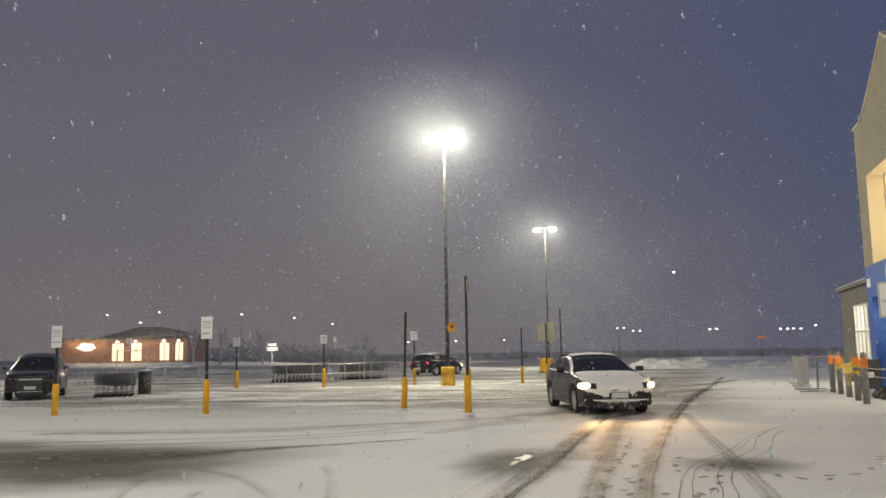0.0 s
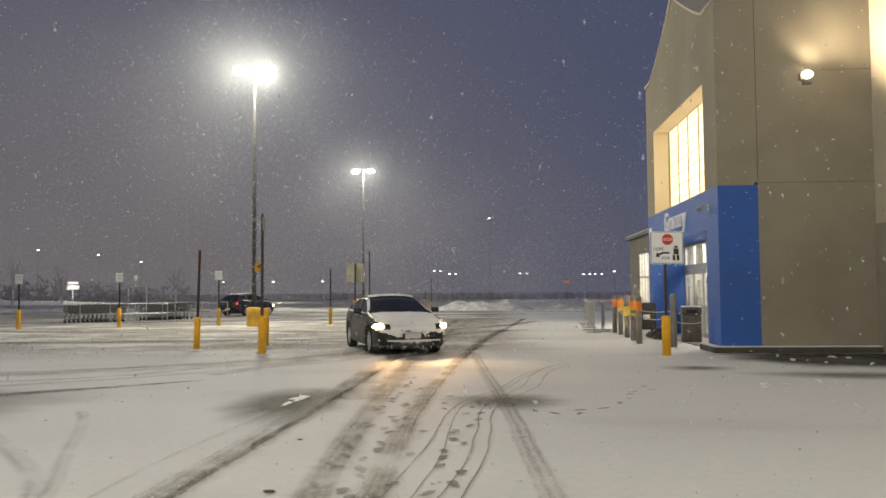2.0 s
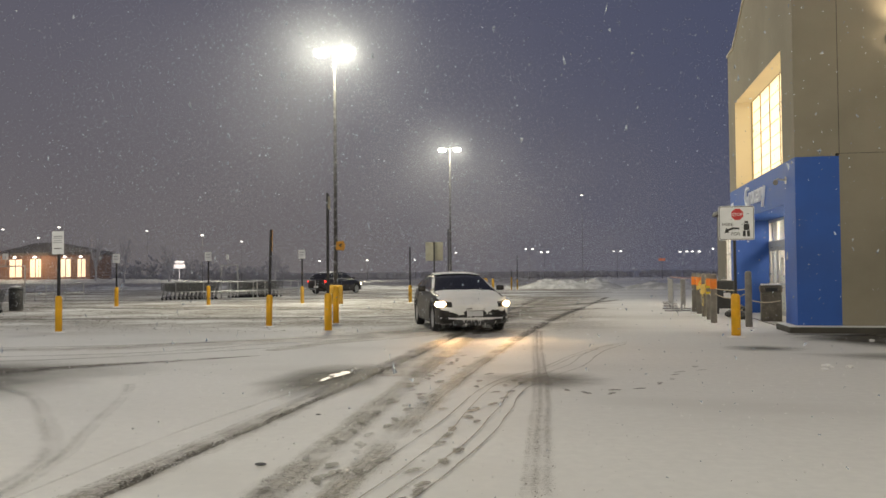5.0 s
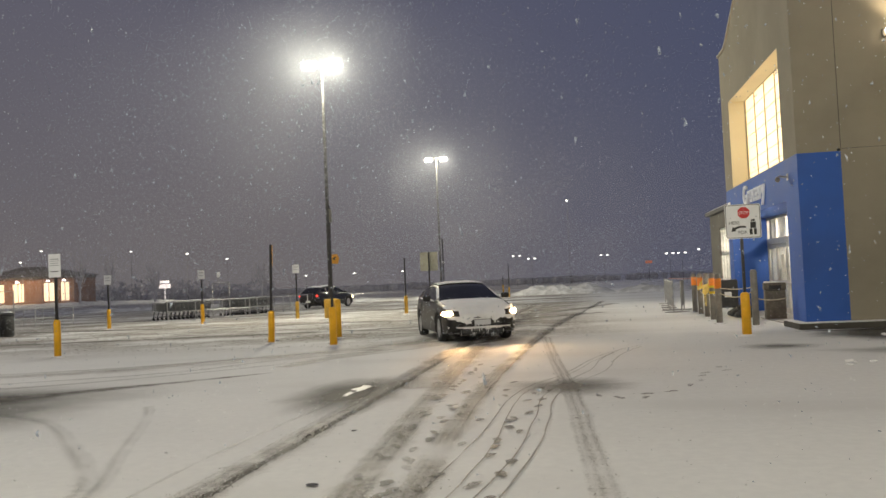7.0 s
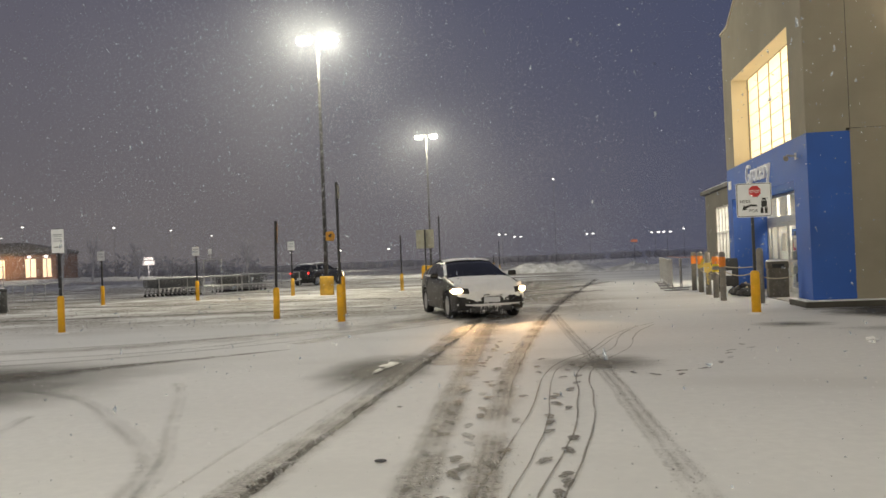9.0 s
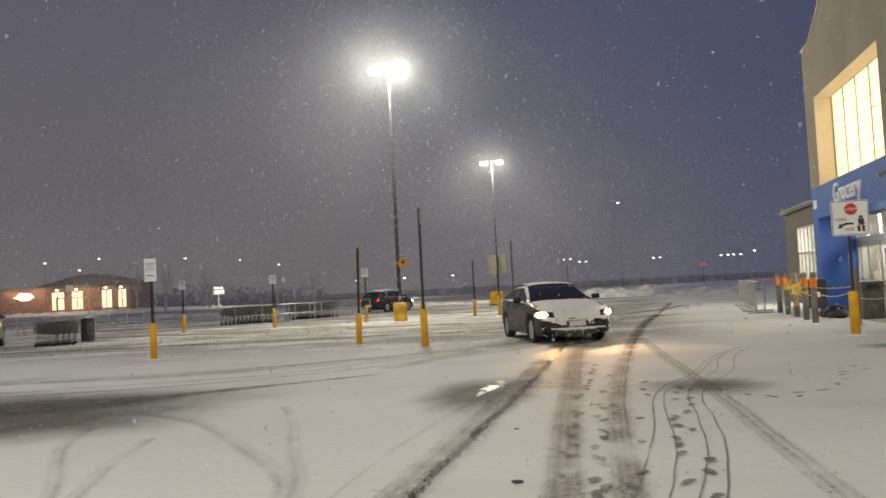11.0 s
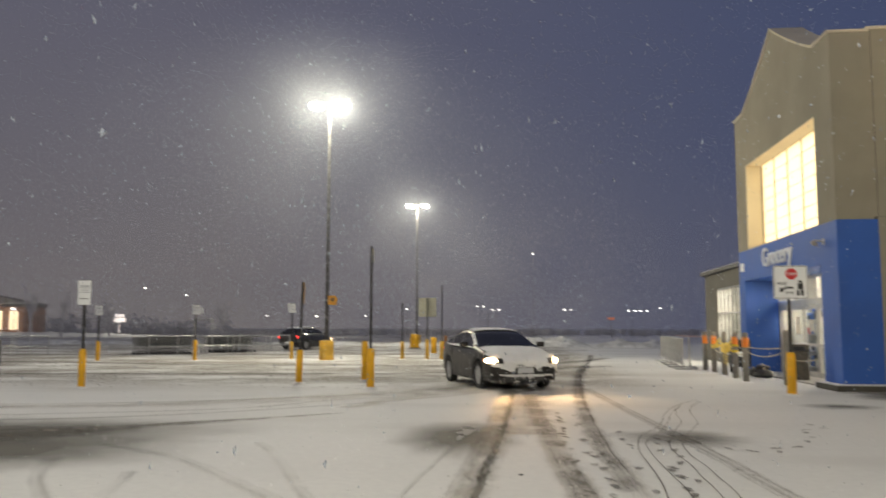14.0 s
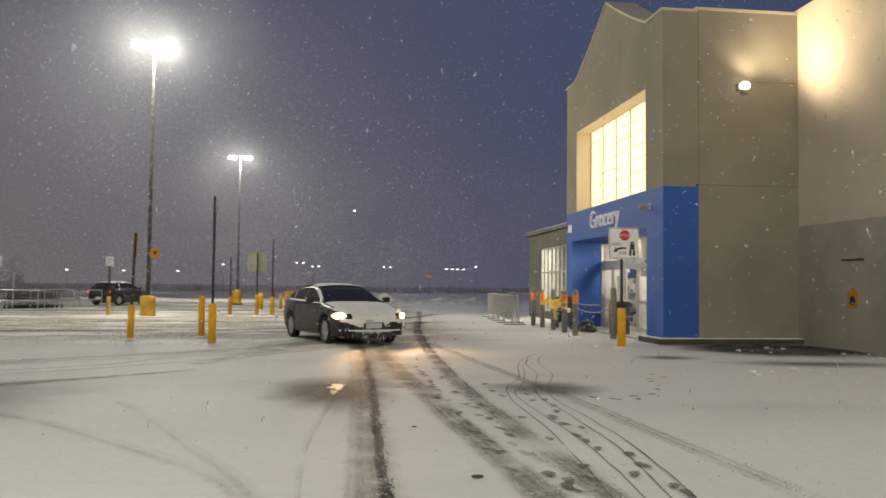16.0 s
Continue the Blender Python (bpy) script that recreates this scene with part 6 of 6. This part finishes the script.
def far_building():
    b = thing("brick_building", (-99.2, FAR + 2, 0.6), "low brown brick building with bright lit doorways", "building")
    part("wall", box((-15, 0, 0), (13.6, 6.5, 4.3)), BRICK, b)
    part("parapet", box((-15.2, -0.2, 4.3), (13.8, 6.7, 4.75), 0.05), CONCRETE, b)
    bm = bmesh.new()
    foot = [bm.verts.new(p) for p in ((-5.2, -0.8, 4.76), (14.4, -0.8, 4.76), (14.4, 7.2, 4.76), (-5.2, 7.2, 4.76))]
    ridge = [bm.verts.new(p) for p in ((0.8, 3.2, 6.7), (5.2, 3.2, 6.7))]
    for f in ((foot[0], foot[1], ridge[1], ridge[0]), (foot[1], foot[2], ridge[1]), (foot[2], foot[3], ridge[0], ridge[1]), (foot[3], foot[0], ridge[0]), foot[::-1]):
        bm.faces.new(f)
    part("roof", bm, SHINGLE, b, "dark hipped roof")
    for x, w in ((-2.35, 2.4), (1.8, 2.1), (7.9, 1.9), (11.2, 1.5)):
        win = part("window", box((x, -0.10, 0.4), (x + w, -0.02, 3.6)), FAR_WINDOW, b, "tall lit window")
        part("frame", box((x - 0.1, -0.16, 3.6), (x + w + 0.1, 0.02, 3.75)), CONCRETE, win)
        part("mullion", box((x + w * 0.5 - 0.06, -0.15, 0.4), (x + w * 0.5 + 0.06, -0.101, 3.6)), CONCRETE, win)
        lampp = part("wall_lamp", turned([(0.28, 3.8), (0.28, 4.0), (0.1, 4.15)]), FAR_LENS, b)
        lampp.location = (x + w / 2, -0.35, 0)
    bm = bmesh.new()
    for x, z, rx, rz in ((-8.2, 3.0, 2.2, 0.45), (-8.6, 3.35, 1.1, 0.55), (-7.4, 3.3, 1.0, 0.45), (-8.0, 2.55, 1.2, 0.25)):
        own = rod((0, 0, 0), (0, -0.12, 0), 1.0, sides=24)
        bmesh.ops.transform(own, matrix=Matrix.Translation((x, -0.05 - 0.01 * rx, z)) @ Matrix.Diagonal((rx, 1, rz, 1)), verts=own.verts)
        join(bm, own)
    part("logo_sign", bm, FAR_SIGN, b, "plain white glowing sign shape")
    return b


for x, z in ((-90.3, 9.3), (-63.3, 7.5), (-34.4, 3.0), (0.3, 12.7)):
    lamp("distant_lamp_light", "POINT", (x, FAR - 3.0, z), 1900, LAMP_COLOR, 0.3)
far_building()
for x in (-109.7, -104.7):
    lamp("brick_wall_light", "POINT", (x, FAR + 0.2, 4.6), 350, WARM, 0.2)
lamp("brick_wall_light", "POINT", (-96, FAR - 3.0, 4.6), 1400, WARM, 0.2)
bm = box((-68.6, FAR, 2.3), (-66.6, FAR + 0.3, 3.0), 0.05)
box((-68.4, FAR - 0.02, 3.15), (-66.8, FAR + 0.3, 3.6), 0.05, bm=bm)
rod((-67.6, FAR + 0.15, 0), (-67.6, FAR + 0.15, 2.3), 0.05, bm=bm)
solid("distant_sign", bm, FAR_SIGN, "distant pale lit roadside sign", "sign")


def tree_line(name, x0, x1, y, lo, hi, count, seed, label):
    """Bare winter scrub and trees far off: many thin stems and twig clumps."""
    rnd = random.Random(seed)
    verts, faces = [], []
    for _ in range(count):
        x, yy = rnd.uniform(x0, x1), y + rnd.uniform(-4, 4)
        h = rnd.uniform(lo, hi) * (0.75 + 0.5 * noise.noise((x * 0.05, seed, 0)))
        for _ in range(34):
            a = Vector((x + rnd.gauss(0, 0.25 * h), yy + rnd.gauss(0, 0.6), h * rnd.random() ** 0.8))
            d = Vector((rnd.gauss(0, 0.5), rnd.gauss(0, 0.3), rnd.uniform(0.2, 1))).normalized() * rnd.uniform(0.3, 0.9)
            s = Vector((rnd.gauss(0, 1), rnd.gauss(0, 1), 0.2)).normalized() * rnd.uniform(0.1, 0.35)
            n = len(verts)
            verts += [tuple(a - s), tuple(a + s), tuple(a + d * 1.2), tuple(a + d * 0.4 + s.cross(d) * 0.6)]
            faces += [(n, n + 1, n + 2), (n, n + 1, n + 3), (n + 1, n + 2, n + 3)]
    me = bpy.data.meshes.new(name)
    me.from_pydata(verts, [], faces)
    me.materials.append(TWIG)
    return tagged(new(name, me), label, "trees", kind="stuff")


tree_line("far_scrub", -170, 70, 165, 0.4, 1.05, 700, 3, "distant line of bare scrub beyond the lot")
tree_line("far_trees", -130, -60, 160, 2.5, 5.5, 110, 8, "distant bare trees behind the brick building")


def bare_tree(where, height, seed):
    """A leafless tree: trunk, limbs and many twigs."""
    rnd = random.Random(seed)
    t = thing("bare_tree", (*where, 0), "leafless winter tree standing beyond the lot", "tree", "bare trees")
    part("trunk", rod((0, 0, 0), (0.1, 0, height * 0.45), 0.2, 0.12, 8), TWIG, t)
    bm = bmesh.new()
    for _ in range(16):
        a = Vector((0.05, 0, height * rnd.uniform(0.2, 0.45)))
        ang = rnd.uniform(0, 6.28)
        b = a + Vector((math.cos(ang) * rnd.uniform(0.5, 1.8), math.sin(ang) * rnd.uniform(0.5, 1.8), height * rnd.uniform(0.2, 0.55)))
        rod(a, b, 0.07, 0.025, 5, bm)
        for _ in range(6):
            p = a.lerp(b, rnd.uniform(0.4, 1))
            rod(p, p + Vector((rnd.gauss(0, 0.6), rnd.gauss(0, 0.6), rnd.uniform(0.2, 1.2))), 0.025, 0.008, 4, bm)
    part("crown", bm, TWIG, t)
    return t


for x, y, h, k in ((-70.5, 118, 7.5, 1), (-78, 122, 8.5, 2), (-64.5, 121, 6.5, 3), (-48, 124, 6.0, 4)):
    bare_tree((x, y), h, k)


# ---------------------------------------------------------------- falling snow
def falling_snow(name, count, place, sizes, seed, label, material=None, floor=0.05, category="snowflakes", squash=1.0):
    """Loose flakes hanging in the air: small crumpled slivers of four faces."""
    rng = np.random.default_rng(seed)
    c = place(rng, count)
    c = c[c[:, 2] > floor]
    n = len(c)
    r = rng.uniform(*sizes, n)[:, None, None]
    off = rng.normal(size=(n, 4, 3))
    off /= np.linalg.norm(off, axis=2, keepdims=True)
    off[:, :, 2] *= squash
    verts = (c[:, None, :] + off * r).reshape(-1, 3)
    tri = np.array([(0, 1, 2), (0, 2, 3), (0, 3, 1), (1, 3, 2)])
    faces = (np.arange(n)[:, None, None] * 4 + tri).reshape(-1, 3)
    me = bpy.data.meshes.new(name)
    me.vertices.add(len(verts))
    me.vertices.foreach_set("co", verts.ravel())
    me.loops.add(faces.size)
    me.loops.foreach_set("vertex_index", faces.ravel())
    me.polygons.add(len(faces))
    me.polygons.foreach_set("loop_start", np.arange(0, faces.size, 3))
    me.update()
    me.validate()
    me.materials.append(material or FLAKE)
    return tagged(new(name, me), label, category, kind="stuff")


def in_box(lo, hi):
    return lambda rng, n: rng.uniform(lo, hi, (n, 3))


def round_lamp(x, y, z, reach):
    def place(rng, n):
        d = rng.normal(size=(n, 3))
        d /= np.linalg.norm(d, axis=1, keepdims=True)
        rad = 1.5 + reach * rng.random(n) ** 0.6
        d[:, 2] = np.where(rng.random(n) < 0.55, -np.abs(d[:, 2]), d[:, 2])
        return np.array([x, y, z]) + d * rad[:, None] * [1.15, 1.0, 1.0]
    return place


FLAKES = "white snowflakes drifting through the lamplight"
falling_snow("falling_snow", 42000, in_box((-45, 17, 0), (20, 70, 24)), (0.010, 0.028), 1, FLAKES)
falling_snow("falling_snow", 8500, in_box((-13, 3.5, 0), (11, 16, 11)), (0.006, 0.015), 2, FLAKES, THIN_FLAKE)
# Flakes packed closer round each lamp than elsewhere, adding to its halo.
falling_snow("falling_snow", 34000, round_lamp(*L1, 11.9, 11.0), (0.005, 0.013), 3, FLAKES)
falling_snow("falling_snow", 1100, round_lamp(*L1, 13.0, 4.5), (0.008, 0.020), 9, FLAKES)
falling_snow("falling_snow", 420, in_box((-14.0, 33.5, 12.6), (-7.0, 38.5, 16.6)), (0.009, 0.024), 10, FLAKES, squash=1.4)
falling_snow("falling_snow", 10000, round_lamp(*L2, 11.9, 11.0), (0.009, 0.018), 4, FLAKES)
falling_snow("falling_snow", 1500, in_box((-9, 3.5, 0.6), (10, 14, 10)), (0.008, 0.021), 7, FLAKES, THIN_FLAKE, squash=2.2)
falling_snow("falling_snow", 5200, in_box((-24, 14, 3.5), (14, 34, 18)), (0.009, 0.021), 13, FLAKES, squash=1.5)
falling_snow("falling_snow", 520, in_box((-2.6, 18.6, 0.05), (0.2, 20.6, 1.1)), (0.006, 0.016), 12, "flakes blowing through a car's headlamp beams")
# Oversized flakes added far off to stand in for haze at the horizon.
falling_snow("falling_snow", 45000, in_box((-135, 92, 0.3), (36, 122, 8)), (0.03, 0.06), 8, FLAKES)



def haze_material(name, cover, tint):
    """A sheer sheet that imitates lamp halo and haze: lit from both sides, thinning towards its rim in uneven wisps."""
    m = bpy.data.materials.new(name)
    m.use_nodes = True
    nt = m.node_tree
    nt.nodes.clear()
    out = nt.nodes.new("ShaderNodeOutputMaterial")
    clear = nt.nodes.new("ShaderNodeBsdfTransparent")
    front = nt.nodes.new("ShaderNodeBsdfDiffuse")
    back = nt.nodes.new("ShaderNodeBsdfTranslucent")
    for bsdf in (front, back):
        bsdf.inputs["Color"].default_value = (*tint, 1)
    haze, both = nt.nodes.new("ShaderNodeMixShader"), nt.nodes.new("ShaderNodeMixShader")
    haze.inputs[0].default_value = 0.5
    nt.links.new(front.outputs[0], haze.inputs[1])
    nt.links.new(back.outputs[0], haze.inputs[2])
    uv = nt.nodes.new("ShaderNodeUVMap").outputs[0]
    sep = nt.nodes.new("ShaderNodeSeparateXYZ")
    nt.links.new(uv, sep.inputs[0])
    geo = nt.nodes.new("ShaderNodeNewGeometry").outputs["Position"]
    wisp = noise_node(nt, geo, 0.16, 4.0, 0.55, (1, 1, 0.6))
    fall = ramp(nt, sep.outputs["X"], 1.0, 0.25)
    a = math_node(nt, "MULTIPLY", fall, math_node(nt, "ADD", 0.45, math_node(nt, "MULTIPLY", ramp(nt, wisp, 0.3, 0.7), 0.75)))
    a = math_node(nt, "MULTIPLY", a, cover, True)
    nt.links.new(a, both.inputs[0])
    nt.links.new(clear.outputs[0], both.inputs[1])
    nt.links.new(haze.outputs[0], both.inputs[2])
    nt.links.new(both.outputs[0], out.inputs[0])
    return m


def haze_sheet(where, wide, high, material, label, sway=0.25, low=False, turn=0.0):
    """A wavy sheet in the air that imitates halo and haze; u of its map runs from its middle (or, where low, from its
    foot) to the rim.
    """
    bm = bmesh.new()
    uv = bm.loops.layers.uv.new("UVMap")
    nx, nz = 44, 24
    grid = []
    for i in range(nx + 1):
        u = 2 * i / nx - 1
        col = []
        for j in range(nz + 1):
            v = j / nz if low else 2 * j / nz - 1
            p = Vector((where[0] + u * wide, where[1], where[2] + v * high))
            p.y += sway * noise.noise(Vector((p.x * 0.2, where[1], p.z * 0.2)))
            off = p - Vector(where)
            p.x = where[0] + off.x * math.cos(turn) - off.y * math.sin(turn)
            p.y = where[1] + off.x * math.sin(turn) + off.y * math.cos(turn)
            col.append((bm.verts.new(p), max(abs(v), abs(u) ** 6) if low else math.hypot(u, v)))
        grid.append(col)
    for a, b in zip(grid, grid[1:]):
        for j in range(nz):
            four = (a[j], b[j], b[j + 1], a[j + 1])
            if min(r for _, r in four) >= 1:
                continue
            f = bm.faces.new([v for v, _ in four])
            for loop, (_, r) in zip(f.loops, four):
                loop[uv].uv = (min(r, 1.0), 0.5)
    return solid("haze_sheet", bm, material, label, "drifting snow", kind="stuff", smooth=True)


# Sheets added round the lamps and far off, in place of glow and haze.
HALO = haze_material("lamp_halo_sheet", 0.0115, (0.82, 0.87, 0.98))
HALO_WIDE = haze_material("wide_lamp_halo_sheet", 0.048, (0.84, 0.87, 0.95))
HAZE_FAR = haze_material("distant_haze_sheet", 0.13, (0.84, 0.80, 0.80))
VEIL = "sheer sheet added to imitate the halo of a lamp"
for (lx, ly), turn, veils in ((L1, 0.275, ((2.2, 10.2, 11, 6.6, HALO), (1.05, 10.2, 11, 6.6, HALO), (5.2, 8.3, 14, 6.8, HALO_WIDE))),
                             (L2, 0.15, ((1.1, 10.6, 12, 7.2, HALO), (4.6, 9.0, 14, 7.0, HALO_WIDE)))):
    for d, z, wide, high, haze in veils:
        haze_sheet((lx + d * math.sin(turn), ly - d * math.cos(turn), z), wide, high, haze, VEIL, turn=turn)
for y in (84, 112):
    haze_sheet((-40, y, 0.0), 150, 26, HAZE_FAR, "sheer sheet added to imitate distant haze", 1.5, True)


# ---------------------------------------------------------------- crumbs thrown up along the tracks
def along(points, spread, bias=0.0, near=2.0, far=22.0):
    """Places along a track, thicker near its edges, between two distances up the drive."""
    way = np.array([tuple(p) for p in glide([(*p, 0) for p in points], 0.1)])
    way = way[(way[:, 1] > near) & (way[:, 1] < far)]

    def place(rng, n):
        i = (rng.random(n) ** 1.5 * (len(way) - 1)).astype(int)
        clump = np.sin(way[i, 1] * 5.3) + np.sin(way[i, 1] * 2.1 + 1) + rng.normal(size=n)
        side = rng.choice([-1, 1], n) * spread * np.abs(1 + 0.35 * rng.normal(size=n))
        side = np.where(rng.random(n) < 0.35, rng.normal(size=n) * spread * 0.6, side) + bias
        out = np.stack([way[i, 0] + side, way[i, 1] + rng.normal(size=n) * 0.05, np.full(n, 0.018)], 1)
        return out[clump > 0.1]
    return place


CRUMB = "crumbled dark slush thrown up beside the wheel ruts"
WHITE_CRUMB = "crumbled white snow thrown up beside the wheel ruts"
A_TRACK = [(-1.92, 2.0), (-1.85, 5.58), (-1.79, 8.3), (-1.72, 10.66), (-1.66, 13.96), (-1.60, 20.2), (-1.55, 29.4)]
B_LEFT = [(-0.5, 3.5), (-0.62, 5.75), (-0.78, 8.57), (-0.94, 12.2), (-1.14, 18.6), (-1.1, 27.6)]
B_RIGHT = [(-0.05, 3.5), (-0.18, 5.96), (-0.25, 7.92), (-0.30, 11.36), (-0.12, 17.29), (0.41, 26.1)]
R_TRACK = [(1.32, 2.5), (1.19, 6.02), (1.06, 8.37), (0.90, 11.5), (0.55, 16.15), (0.25, 21.0)]
CROSSING = [(-14, 12.2), (-8.6, 13.8), (-6.6, 15.0), (-4.6, 16.9), (-2.6, 19.1), (-1.8, 21), (-0.9, 25)]
for k, (track, spread, bias, count) in enumerate(((A_TRACK, 0.035, 0.11, 4200), (A_TRACK, 0.16, 0.0, 1300), (B_LEFT, 0.10, 0.0, 2200), (B_RIGHT, 0.10, 0.0, 2200), (R_TRACK, 0.08, 0.0, 1000), (CROSSING, 0.3, 0.0, 2600))):
    falling_snow("slush_crumbs", count, along(track, spread, bias, far=26), (0.004, 0.019 if k == 0 else 0.012), 20 + k, CRUMB, DARK_SLUSH, 0.0, "slush crumbs", 0.55)
    falling_snow("snow_crumbs", count // 2, along(track, spread * 1.3, bias, far=26), (0.004, 0.012), 40 + k, WHITE_CRUMB, SNOW, 0.0, "snow crumbs", 0.7)
falling_snow("snow_crumbs", 2600, in_box((-14, 4, 0.012), (9, 20, 0.016)), (0.006, 0.018), 60, "loose crumbs of snow scattered on the drive", SNOW, 0.0, "snow crumbs", 0.7)
falling_snow("slush_crumbs", 400, in_box((-6, 4, 0.012), (3, 14, 0.016)), (0.004, 0.009), 61, "loose dark crumbs scattered on the snow", DARK_SLUSH, 0.0, "slush crumbs", 0.6)
falling_snow("slush_crumbs", 2600, in_box((-26, 20, 0.012), (-2.5, 34, 0.02)), (0.012, 0.040), 62, "dark crusts of slush across the lot", DARK_SLUSH, 0.0, "slush crumbs", 0.35)
